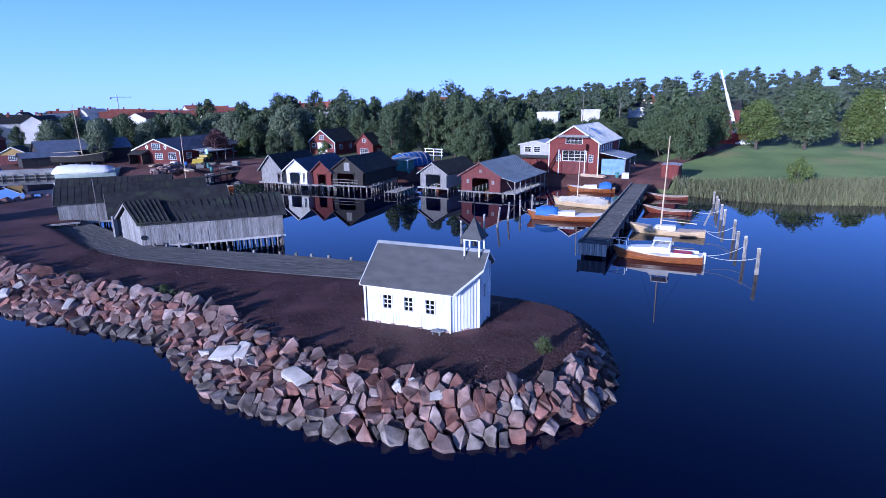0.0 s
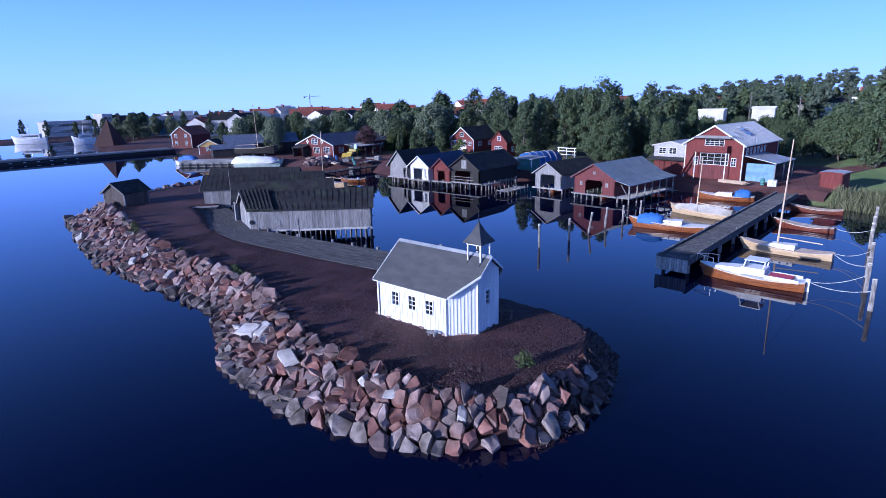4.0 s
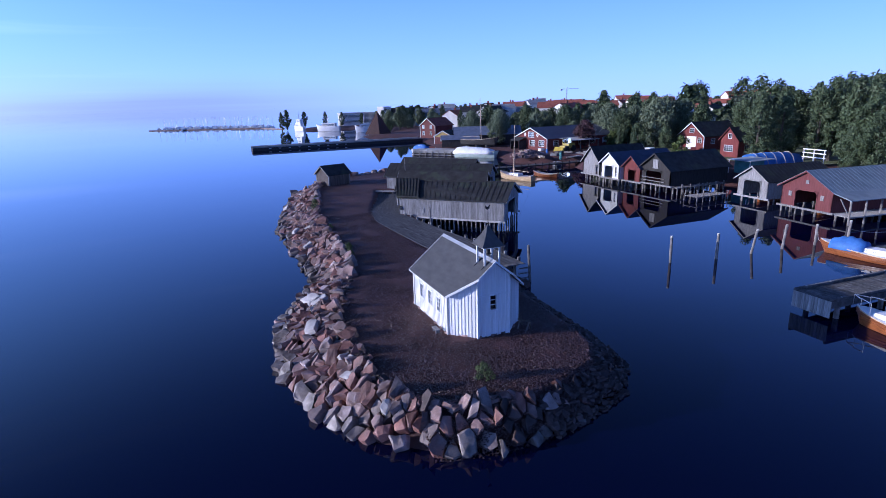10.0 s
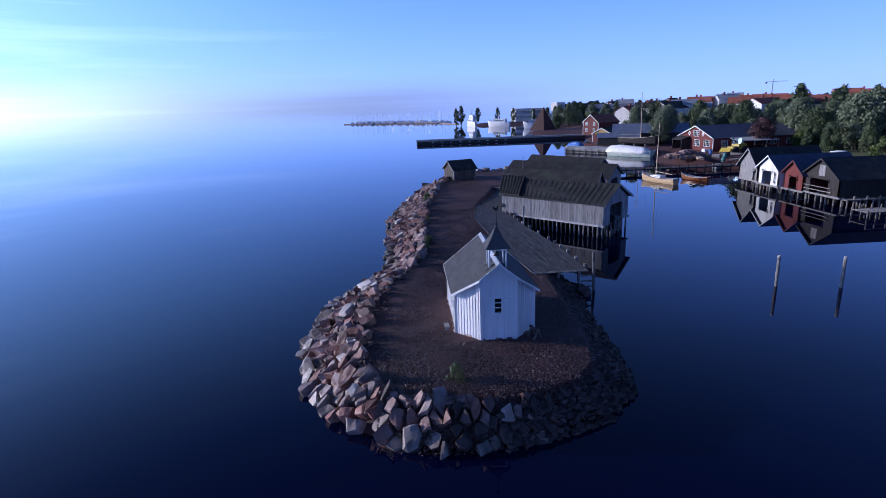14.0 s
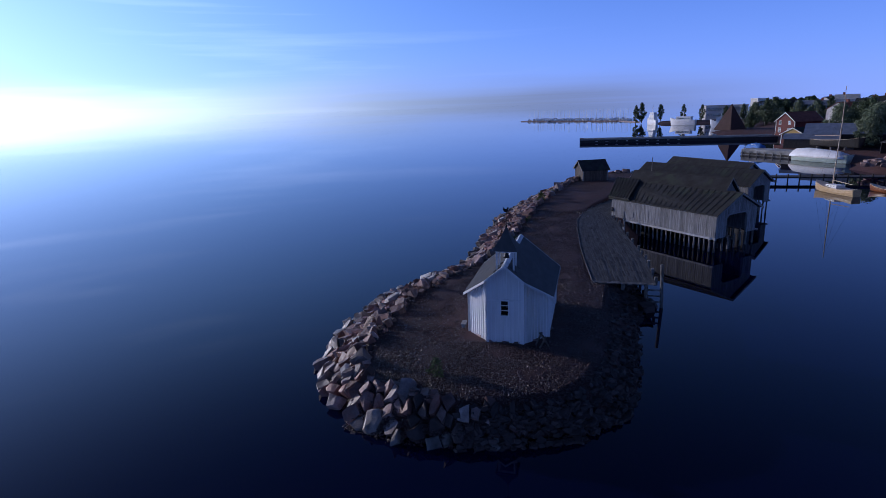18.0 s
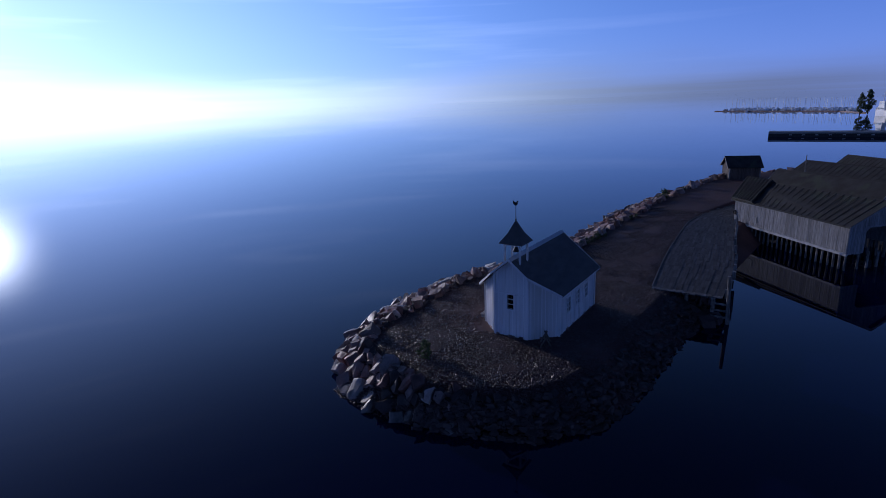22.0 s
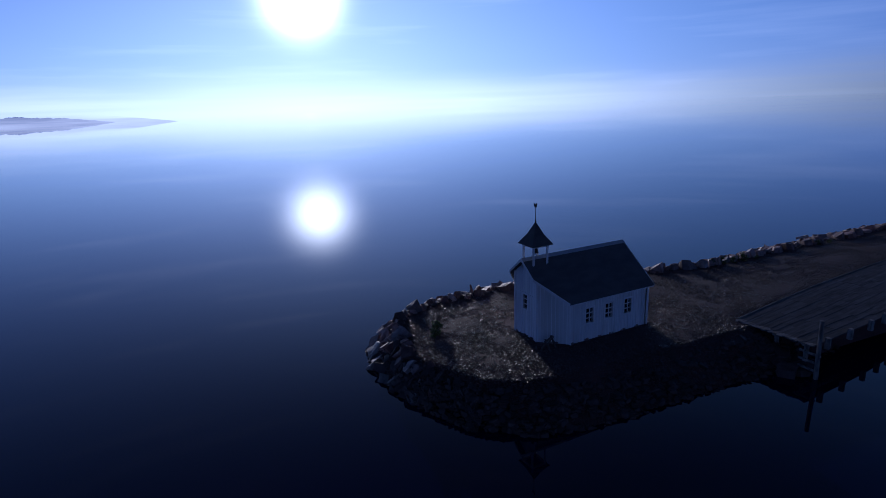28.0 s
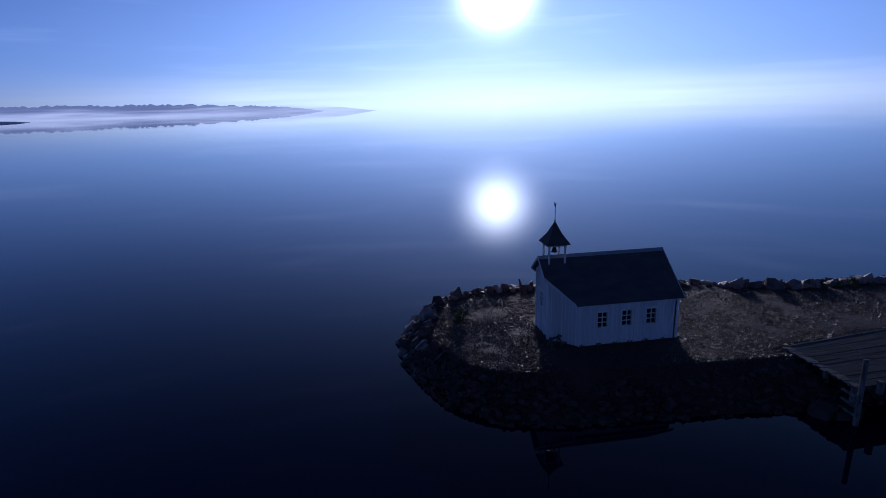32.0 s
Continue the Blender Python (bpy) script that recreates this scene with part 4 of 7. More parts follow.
    for x, y in [(0.15, k * 0.86 + 0.1) for k in range(7)] + [(W - 0.15, k * 0.86 + 0.1) for k in range(7)] + [(0.75, -0.55), (1.4, -1.05), (2.1, -1.1), (2.8, -1.05), (3.5, -0.55)]:
        piece("footing_stone", pad[rnd.randrange(3)], chapel, Matrix.Translation((x, y, 0.0)) @ Matrix.Rotation(rnd.uniform(0, 6), 4, "Z") @ Matrix.Diagonal((0.5, 0.4, 0.45, 1)))
    solid("floor_frame", GREYWOOD, chapel, lambda bm: prism(bm, [(0.02, D - 0.02, -0.02), (W - 0.02, D - 0.02, -0.02), (W - 0.02, 0, -0.02), (3.0, -1.15, -0.02), (1.24, -1.15, -0.02), (0.02, 0, -0.02)], (0, 0, 0.14)))


build_chapel()

# bench by the chapel's wall and a trestle at its corner
bench = thing("bench", pose(-0.45, 0.62, 1.45, 0, 0, 3), "short weathered plank bench beside the white chapel wall", "bench")
solid("seat", GREYWOOD, bench, lambda bm: box(bm, -0.13, 0.13, -0.3, 0.3, 0.2, 0.25))
for s in (-0.32, 0.32):
    solid("leg", GREYWOOD, bench, lambda bm: box(bm, -0.1, 0.1, s * 0.6 - 0.03, s * 0.6 + 0.03, 0.0, 0.2))
trestle = thing("saw_trestle", pose(4.02, -1.18, 1.44, 0, 0, 24), "weathered wooden trestle with a log on it beside the chapel", "trestle")
for s in (-0.28, 0.28):
    solid("leg", BROWNWOOD, trestle, lambda bm: beam(bm, (-0.26, s, 0), (0.06, s, 0.62), 0.07))
    solid("leg", BROWNWOOD, trestle, lambda bm: beam(bm, (0.26, s, 0), (-0.06, s, 0.62), 0.07))
solid("rail", BROWNWOOD, trestle, lambda bm: beam(bm, (0, -0.42, 0.52), (0, 0.42, 0.52), 0.09))


# ---- houses ----
def gable_house(name, m, L, W, eave, ridge, wall, roof, label, category="house", zb=0.0, over=0.35, front=(), right=(), left=(), back=(), trim=None, ribs=0.0, boards=0.0, floor_z=None, group="", seams=None, open_front=False, door_mat=None):
    """A house with its ridge along local y, the front gable at y = 0 facing -y, x from -W/2 to W/2. Openings: (u0, u1, z0, z1, kind) along each wall."""
    house = thing(name, m, label, category, group)
    h = W / 2
    trim = trim or wall

    def top(u):
        return eave + (ridge - eave) * (1 - abs(u - h) / h) - 0.08

    sides = (("front_wall", (-h, 0), (h, 0), top, front), ("side_wall", (h, 0), (h, L), lambda u: eave - 0.05, right),
             ("back_wall", (h, L), (-h, L), top, back), ("side_wall", (-h, L), (-h, 0), lambda u: eave - 0.05, left))
    for wname, p, q, fn, holes in sides:
        bm = bmesh.new()
        wall_panel(bm, p, q, zb, fn, [o[:4] for o in holes], 0.14, (h,) if "side" not in wname else ())
        w = part(wname, bm, wall, house)
        length = math.hypot(q[0] - p[0], q[1] - p[1])
        d = Vector((q[0] - p[0], q[1] - p[1], 0)) / length
        turn = Matrix.Rotation(math.atan2(d.y, d.x), 4, "Z")
        if boards:
            rnd = random.Random(name + wname)
            count = int(length / boards)
            for k in range(count):
                u0, u1 = k * length / count, (k + 1) * length / count
                cover = [(o[2], o[3]) for o in holes if o[0] < (u0 + u1) / 2 < o[1]]
                low, spans = zb - rnd.uniform(0, 0.06), []
                for z0, z1 in sorted(cover):
                    spans.append((low, z0))
                    low = z1
                spans.append((low, min(fn(u0), fn(u1)) + 0.02))
                for z0, z1 in spans:
                    if z1 - z0 > 0.08:
                        bm = bmesh.new()
                        box(bm, 0.008, u1 - u0 - 0.006, -rnd.uniform(0.015, 0.035), 0.01, z0, z1)
                        b = part("board", bm, wall, w)
                        b.matrix_basis = Matrix.Translation(Vector((p[0], p[1], 0)) + d * u0) @ turn
        for o in holes:
            u, z, ow, oh = (o[0] + o[1]) / 2, (o[2] + o[3]) / 2, o[1] - o[0], o[3] - o[2]
            place = Matrix.Translation(Vector((p[0], p[1], 0)) + d * u + Vector((0, 0, z))) @ turn
            kind = o[4]
            if kind == "window":
                add_window(house, place, ow, oh, 2 if ow < 1.3 else 4, 3 if oh > 0.9 else 2)
            elif kind == "door":
                for sgn in (-1, 1):
                    door = solid("door", door_mat or trim, house, lambda bm: box(bm, *sorted((sgn * 0.01, sgn * ow / 2)), -0.03, 0.05, -oh / 2, oh / 2))
                    door.matrix_basis = place
                    for zz in (-0.3, 0.3):
                        solid("ledge", door_mat or trim, door, lambda bm: box(bm, *sorted((sgn * 0.04, sgn * (ow / 2 - 0.03))), -0.05, -0.03, zz * oh - 0.06, zz * oh + 0.06))
                    solid("handle", IRON, door, lambda bm: box(bm, *sorted((sgn * 0.05, sgn * 0.09)), -0.09, -0.03, -0.05, 0.1))
            elif kind == "bay":
                bm = bmesh.new()
                for s in (-1, 1):
                    box(bm, *sorted((s * ow / 2, s * (ow / 2 - 0.12))), -0.04, 0.14, -oh / 2, oh / 2)
                    prism(bm, [(s * ow / 2, -0.04, oh / 2), (s * (ow / 2 - 0.5), -0.04, oh / 2), (s * ow / 2, -0.04, oh / 2 - 0.5)], (0, 0.1, 0))
                box(bm, -ow / 2, ow / 2, -0.04, 0.14, oh / 2 - 0.1, oh / 2)
                bay = part("door_frame", bm, wall, house)
                bay.matrix_basis = place
    # floor and dark loft inside
    fz = floor_z if floor_z is not None else zb
    if not open_front:
        solid("floor", DARKWOOD, house, lambda bm: box(bm, -h + 0.15, h - 0.15, 0.15, L - 0.15, fz, fz + 0.1))
    rise = (ridge - eave) / h
    for s in (-1, 1):
        e = h + over
        def at(x, y, dz=0.0):
            return (s * x, y, ridge - rise * x + dz)
        slab = solid("roof", roof, house, lambda bm: prism(bm, [at(0, -over), at(e, -over), at(e, L + over), at(0, L + over)], (0, 0, 0.09)))
        if ribs:
            count = int((L + 2 * over) / ribs)
            bm = bmesh.new()
            rnd = random.Random(name)
            beam(bm, at(0.05, 0, 0.1), at(e - 0.02, 0, 0.1), 0.045, 0.03)
            rib = mesh_of("roof_rib", bm, seams or roof)
            for k in range(count + 1):
                piece("roof_rib", rib, slab, Matrix.Translation((0, -over + 0.03 + k * (L + 2 * over - 0.06) / count + (rnd.uniform(-0.05, 0.05) if ribs > 0.5 else 0), 0)))
        for y in (-over - 0.03, L + over):
            solid("barge_board", trim, house, lambda bm: prism(bm, [at(0, y, 0.11), at(e, y, 0.11), at(e, y, -0.09), at(0, y, -0.09)], (0, 0.03, 0)))
    solid("ridge_cap", seams or roof, house, lambda bm: prism(bm, [(-0.14, -over, ridge + 0.0), (0, -over, ridge + 0.125), (0.14, -over, ridge + 0.0)], (0, L + 2 * over, 0)))
    if trim is not wall:
        for x in (-h, h):
            for y in (0, L):
                solid("corner_board", trim, house, lambda bm: box(bm, x - 0.07, x + 0.07, y - 0.07, y + 0.07, zb, eave - 0.1))
    return house


def pile_row(parent, spots, z0, z1, r=0.11, name="pile", seed=1, cap=False):
    """Rough round piles that stand in the water under a thing."""
    rnd = random.Random(seed)
    for x, y in spots:
        bm = bmesh.new()
        lean = (rnd.uniform(-0.06, 0.06), rnd.uniform(-0.06, 0.06))
        rod(bm, (x + lean[0], y + lean[1], z0), (x, y, z1 + (rnd.uniform(0, 0.25) if cap else 0)), r * rnd.uniform(0.9, 1.15), r * rnd.uniform(0.8, 1.0), 8)
        part(name, bm, PILE, parent, smooth=False)


def facing(x, y, z, ax, ay):
    """The pose of a house whose front gable's centre is at (x, y) and whose ridge runs back along (ax, ay)."""
    return pose(x, y, z, 0, 0, math.degrees(math.atan2(ay, ax)) - 90)


# four tarred boathouses on the spit, out of square with age
def skewed(house, W, L, quad):
    """Lays a house out over four ground corners: front left, front right, back right, back left."""
    fl, fr, br, bl = (Vector((*q, 0)) for q in quad)
    base = (fl + fr + br + bl) / 4
    house.matrix_basis = Matrix.Translation(base)

    def place(p):
        u, v = p.x / W + 0.5, p.y / L
        g = fl.lerp(fr, u).lerp(bl.lerp(br, u), v) - base
        return Vector((g.x, g.y, p.z))

    def warp(ob, above):
        m = above @ ob.matrix_basis
        ob.data = ob.data.copy()
        for v in ob.data.vertices:
            v.co = place(m @ v.co)
        ob.data.update()
        for child in ob.children:
            warp(child, m)
        ob.matrix_basis = Matrix()

    for child in house.children:
        warp(child, Matrix())


def build_spit_boathouse(quad, eave, ridge, zb, label, seed, ribs=0.62, over=0.35, boards=0.34, more=None):
    fl, fr, br, bl = (Vector(q) for q in quad)
    W, L = ((fl - fr).length + (bl - br).length) / 2, ((fl - bl).length + (fr - br).length) / 2
    # the front gable stands over the water
    holes = [(W * 0.22, W * 0.78, zb, eave - 0.25, "bay")]
    house = gable_house("boathouse", Matrix(), L, W, eave, ridge, GREYWOOD, BLACKROOF, label, "boathouse", zb=zb, over=over, front=holes, ribs=ribs, boards=boards, group="boathouses on the spit", open_front=True)
    spots = [(s * (W / 2 - 0.1), yy) for s in (-1, 1) for yy in np.arange(0.1, L - 2.6, 0.55 if seed == 1 else 0.9)]
    pile_row(house, spots, -1.2, zb + 0.05, 0.09, seed=seed)
    pile_row(house, [(W * f, 0.1) for f in (-0.3, -0.15, 0.0, 0.15, 0.3)], -1.2, zb + 0.02, 0.09, seed=seed + 9)
    for s in (-1, 1):
        solid("side_sill", SILL, house, lambda bm: beam(bm, (s * (W / 2 + 0.1), -0.15, zb), (s * (W / 2 + 0.1), L - 1.6, zb + 0.03), 0.17), "pale bleached sill beam")
        solid("eave_board", SILL, house, lambda bm: beam(bm, (s * (W / 2 + 0.03), 0, eave - 0.22), (s * (W / 2 + 0.03), L, eave - 0.22), 0.05, 0.12))
    if more:
        more(house, W, L)
    skewed(house, W, L, quad)
    return house


SILL = surface("bleached_sill_board", (0.4, 0.39, 0.38), (0.6, 0.59, 0.57), 2.0, 0.85, bump=0.4, vary=0.3, grain=0.4)


def patched(house, W, L):
    """A raised patch of newer roofing near the landward end, and a sagging shutter."""
    h = W / 2
    rise = (4.95 - 3.5) / h
    for s in (-1, 1):
        solid("roof_patch", BLACKROOF, house, lambda bm: prism(bm, [(s * a, y, 4.95 - rise * a + 0.2) for a, y in ((0.0, L - 2.6), (h + 0.4, L - 2.6), (h + 0.4, L + 0.42), (0.0, L + 0.42))], (0, 0, 0.1)), "raised patch of ribbed roofing")
        for k in range(8):
            yy = L - 2.5 + k * 0.4
            solid("patch_rib", BLACKROOF, house, lambda bm: beam(bm, (s * 0.05, yy, 5.27), (s * (h + 0.4), yy, 5.27 - rise * (h + 0.35)), 0.055, 0.05))
    for s in (-1,):
        solid("shutter", GREYWOOD, house, lambda bm: prism(bm, [(s * (h + 0.04), L - 3.2, 1.75), (s * (h + 0.04), L - 2.6, 1.65), (s * (h + 0.04), L - 2.6, 2.2), (s * (h + 0.04), L - 3.2, 2.3)], (s * 0.06, 0, 0)), "sagging grey board shutter")
    solid("tyre", TIRE, house, lambda bm: loft(bm, [[(-h - 0.12 + 0.08 * math.cos(b), L - 0.1 + (0.17 + 0.06 * math.sin(b)) * math.cos(a), 2.2 + (0.17 + 0.06 * math.sin(b)) * math.sin(a)) for b in [math.tau * j / 6 for j in range(6)]] for a in [math.tau * k / 12 for k in range(13)]]), "old rubber tyre hung as a fender")


build_spit_boathouse(((16.72, 24.04), (20.9, 28.4), (9.9, 37.3), (8.28, 32.81)), 3.5, 4.95, 1.25, "weathered grey board boathouse with mossy black tarred roof on piles", 1, boards=0.2, more=patched)
build_spit_boathouse(((18.4, 32.15), (20.8, 35.5), (12.4, 42.0), (10.0, 38.6)), 3.5, 5.27, 1.2, "dark plain-roofed board boathouse between ribbed neighbours", 2, ribs=0.0)
build_spit_boathouse(((22.9, 39.9), (26.0, 43.55), (15.0, 52.95), (11.9, 49.3)), 3.75, 5.1, 1.4, "long grey board boathouse with black ribbed roof on piles", 3)
build_spit_boathouse(((23.4, 46.1), (26.3, 48.9), (18.8, 58.1), (16.0, 55.3)), 4.0, 5.25, 1.3, "grey board boathouse with ribbed roof near the brown shed", 4)
pole = thing("leaning_pole", pose(9.25, 25.9, 0), "upright grey timber pole at the edge of the boardwalk", "pole")
solid("shaft", PILE, pole, lambda bm: rod(bm, (0.08, -0.04, -1.0), (-0.06, 0.03, 3.25), 0.09, 0.07))
flag = thing("flag_pole", pose(13.25, 45.1, 1.2), "thin weathered pole between the boathouses", "pole")
solid("shaft", PILE, flag, lambda bm: rod(bm, (0, 0, -0.5), (0, 0, 5.15), 0.06, 0.04))
post = thing("gate_post", pose(9.95, 38.3, 1.2), "pale board post at the corner of the boathouse", "post")
solid("shaft", GREYWOOD, post, lambda bm: box(bm, -0.2, 0.2, -0.12, 0.12, 0, 2.3))
bench = thing("plank_ramp", pose(11.0, 48.0, 1.45, 0, 0, -40), "low bench of weathered planks before the far boathouse", "bench")
for k in range(4):
    solid("plank", GREYWOOD, bench, lambda bm: box(bm, -1.8, 1.8, -0.5 + k * 0.26, -0.28 + k * 0.26, 0.32, 0.37))
for x in (-1.5, 0, 1.5):
    solid("trestle", PILE, bench, lambda bm: box(bm, x - 0.06, x + 0.06, -0.5, 0.5, 0.0, 0.32))

# the small shed where the spit bends
shed = gable_house("shed", facing(4.35, 57.0, 1.95, 0.93, 0.36), 3.6, 3.3, 1.75, 2.85, BROWNWOOD, BLACKROOF, "small dark brown board shed at the bend of the spit", "shed", over=0.3, trim=GREYWOOD, boards=0.22, left=[(1.4, 2.0, 0.7, 1.2, "window")])

# harbour boathouses on piles
SHEETGREY = surface("weathered_blue_grey_sheet_roof", (0.17, 0.21, 0.24), (0.27, 0.32, 0.35), 0.8, 0.6, metal=0.1, bump=0.2, grain=0.3, vary=0.1, patch=(0.22, 0.25, 0.27))


def harbour_boathouse(x, y, W, L, eave, ridge, zb, wall, roof, label, axis=(1, 0), trim=None, bay=None, ribs=0.0, seed=1, extra=()):
    bay = bay or (W / 2 - 1.1, W / 2 + 1.1, zb, eave - 0.3)
    house = gable_house("boathouse", facing(x, y, 0, *axis), L, W, eave, ridge, wall, roof, label, "boathouse", zb=zb, over=0.4, front=[(*bay, "bay"), *extra], trim=trim, ribs=ribs, group="boathouses along the harbour", open_front=True)
    jit = random.Random(seed)
    spots = [(-W / 2 + (k + jit.uniform(-0.3, 0.3)) * W / 6, jit.uniform(-0.1, 0.7)) for k in range(7) if jit.random() < 0.85] + [(s * W / 2, yy + jit.uniform(-0.3, 0.3)) for s in (-1, 1) for yy in np.arange(0.9, L, 1.35)]
    pile_row(house, spots, -1.2, zb + 0.05, 0.12, seed=seed)
    walk_mat = GREYWOOD
    solid("front_sill", walk_mat, house, lambda bm: beam(bm, (-W / 2 - 0.4, -0.1, zb), (W / 2 + 0.4, -0.1, zb), 0.2))
    return house


harbour_boathouse(48.5, 51.3, 4.4, 10, 3.2, 5.5, 0.95, GREYWOOD, BLACKROOF, "weathered grey log boathouse with black roof on piles", bay=(3.3, 4.0, 1.0, 2.6), seed=11)
harbour_boathouse(48.0, 45.9, 4.3, 11, 3.35, 4.95, 0.9, WHITE, BLUEROOF, "white boathouse with blue metal roof on piles", bay=(0.75, 2.95, 0.9, 2.95), ribs=0.6, seed=12, extra=[(3.4, 3.8, 1.3, 2.8, "window")])
harbour_boathouse(48.3, 41.2, 3.6, 11, 3.2, 4.7, 0.9, RED, BLUEROOF, "red board boathouse with dark metal roof on piles", bay=(0.9, 2.6, 0.9, 2.75), ribs=0.6, seed=13)
K = harbour_boathouse(48.6, 36.7, 5.9, 11, 3.35, 5.4, 1.0, DARKWOOD, BLACKROOF, "dark brown tarred boathouse on piles with a rail across its bay", bay=(1.0, 4.3, 1.0, 3.0), seed=14)
for z in (1.5, 1.95):
    solid("rail", PILE, K, lambda bm: beam(bm, (-2.7, -0.15, z), (1.9, -0.15, z), 0.14, 0.08))
solid("gable_hatch", GREYWOOD, K, lambda bm: box(bm, -0.5, 0.5, -0.06, 0.0, 3.3, 4.6), "grey hatch in the gable")
solid("side_walkway", PILE, K, lambda bm: box(bm, 2.95, 4.1, 0.2, 9.5, 0.85, 0.95))
for k in range(12):
    solid("walkway_post", PILE, K, lambda bm: rod(bm, (4.0, 0.4 + k * 0.8, -1.0), (4.0, 0.4 + k * 0.8, 1.35 if k % 2 else 1.0), 0.09))
harbour_boathouse(52.0, 23.5, 4.7, 10, 3.1, 4.6, 0.75, GREYWOOD, BLACKROOF, "grey board boathouse with black ribbed roof on piles", axis=(1, -0.12), bay=(0.9, 3.7, 0.75, 2.9), ribs=0.6, seed=15)
R = harbour_boathouse(50.0, 15.2, 6.3, 12.5, 3.2, 5.0, 0.8, RED2, SHEETGREY, "dull red boathouse with pale sheet-metal roof over an open side gallery", axis=(1, -0.12), bay=(1.7, 4.6, 0.8, 2.9), ribs=0.55, seed=16)
# the roof runs out over a gallery on posts
solid("gallery_roof", SHEETGREY, R, lambda bm: prism(bm, [(3.4, -0.4, 3.05), (5.6, -0.4, 2.5), (5.6, 12.9, 2.5), (3.4, 12.9, 3.05)], (0, 0, 0.08)))
for k in range(7):
    y = -0.2 + k * 2.1
    solid("gallery_post", PILE, R, lambda bm: rod(bm, (5.4, y, -1.0), (5.4, y, 2.55), 0.1))
solid("gallery_floor", GREYWOOD, R, lambda bm: box(bm, 3.2, 5.5, 0, 12.4, 0.7, 0.82))
solid("brace", PILE, R, lambda bm: beam(bm, (5.4, -0.2, 0.9), (4.2, -0.2, 2.6), 0.1))
for x in (-2.0, 2.0):
    solid("shutter", GREYWOOD, R, lambda bm: box(bm, x - 0.2, x + 0.2, -0.06, 0.0, 2.0, 2.55))
solid("gable_hatch", GREYWOOD, R, lambda bm: box(bm, -0.2, 0.2, -0.06, 0.0, 3.6, 4.0))

# the large red house above the harbour
BIG = gable_house("red_house", facing(69.3, 5.3, 1.45, 1, -0.12), 15, 8.4, 5.3, 7.9, RED, ZINC, "large red wooden workshop house with pale metal roof and balcony", "house", over=0.5, trim=WHITE, ribs=0.5, door_mat=RED2,
                  front=[(2.4, 6.4, 2.2, 3.8, "window"), (1.4, 2.0, 2.1, 3.2, "window"), (6.9, 7.5, 2.1, 3.2, "window"), (2.9, 5.6, 5.0, 5.9, "window"), (2.3, 6.5, 0.05, 2.0, "door")],
                  right=[(k * 1.5 + 1.2, k * 1.5 + 1.8, 3.8, 4.6, "window") for k in range(6)])
solid("curtain", WHITE, BIG, lambda bm: box(bm, -1.75, 2.15, 0.2, 0.23, 2.22, 3.78), "white curtain behind the wide window")
solid("balcony_floor", RED, BIG, lambda bm: box(bm, -2.2, 2.4, -1.3, 0, 4.05, 4.2))
solid("balcony_rail", RED, BIG, lambda bm: (box(bm, -2.2, 2.4, -1.32, -1.25, 4.2, 5.05), box(bm, -2.2, -2.13, -1.3, 0, 4.2, 5.05), box(bm, 2.33, 2.4, -1.3, 0, 4.2, 5.05)))
solid("balcony_canopy", GREYWOOD, BIG, lambda bm: prism(bm, [(-2.6, -1.6, 6.15), (2.8, -1.6, 6.15), (2.8, 0, 6.4), (-2.6, 0, 6.4)], (0, 0, 0.06)))
for x in (-2.1, 2.3):
    solid("balcony_post", WHITE, BIG, lambda bm: beam(bm, (x, -1.25, 0), (x, -1.25, 4.1), 0.12))
solid("stair", RED, BIG, lambda bm: beam(bm, (-4.2, -1.0, 0.3), (-2.2, -1.0, 4.1), 0.9, 0.12), "outdoor stair up to the balcony")
for k in range(2):
    solid("skylight", GLASS, BIG, lambda bm: prism(bm, [(1.3 + k * 0.9, 5.2, 7.9 - 0.62 * (1.3 + k * 0.9) + 0.2), (2.0 + k * 0.9, 5.2, 7.9 - 0.62 * (2.0 + k * 0.9) + 0.2), (2.0 + k * 0.9, 6.6, 7.9 - 0.62 * (2.0 + k * 0.9) + 0.2), (1.3 + k * 0.9, 6.6, 7.9 - 0.62 * (1.3 + k * 0.9) + 0.2)], (0, 0, 0.06)))
PALEBLUE = surface("pale_blue_sheeting", (0.08, 0.2, 0.36), (0.16, 0.32, 0.5), 1.2, 0.5, bump=0.4, fine=5, grain=0.4)
annex = thing("lean_to", pose(69.3, 5.3, 1.45, 0, 0, BIG.rotation_euler.z * 0 + math.degrees(math.atan2(-0.12, 1)) - 90), "open lean-to with pale metal roof and blue sheeting", "lean-to")
solid("roof", ZINC, annex, lambda bm: prism(bm, [(4.2, 0.5, 3.6), (8.6, 0.5, 2.7), (8.6, 9, 2.7), (4.2, 9, 3.6)], (0, 0, 0.08)))
for y in (0.7, 4.6, 8.8):
    solid("post", GREYWOOD, annex, lambda bm: beam(bm, (8.4, y, 0), (8.4, y, 2.75), 0.14))
solid("sheeting", PALEBLUE, annex, lambda bm: box(bm, 4.6, 8.3, 0.75, 0.8, 0.05, 2.6), "pale blue plastic sheeting")
wing = gable_house("annex_house", facing(71.8, 12.4, 1.45, 1, -0.12), 6, 5.6, 4.6, 5.2, SILL, ZINC, "white upper annex above a dark porch beside the red house", "house", zb=2.4, over=0.3, front=[(0.9, 2.0, 3.3, 4.2, "window"), (2.6, 3.7, 3.3, 4.2, "window")])
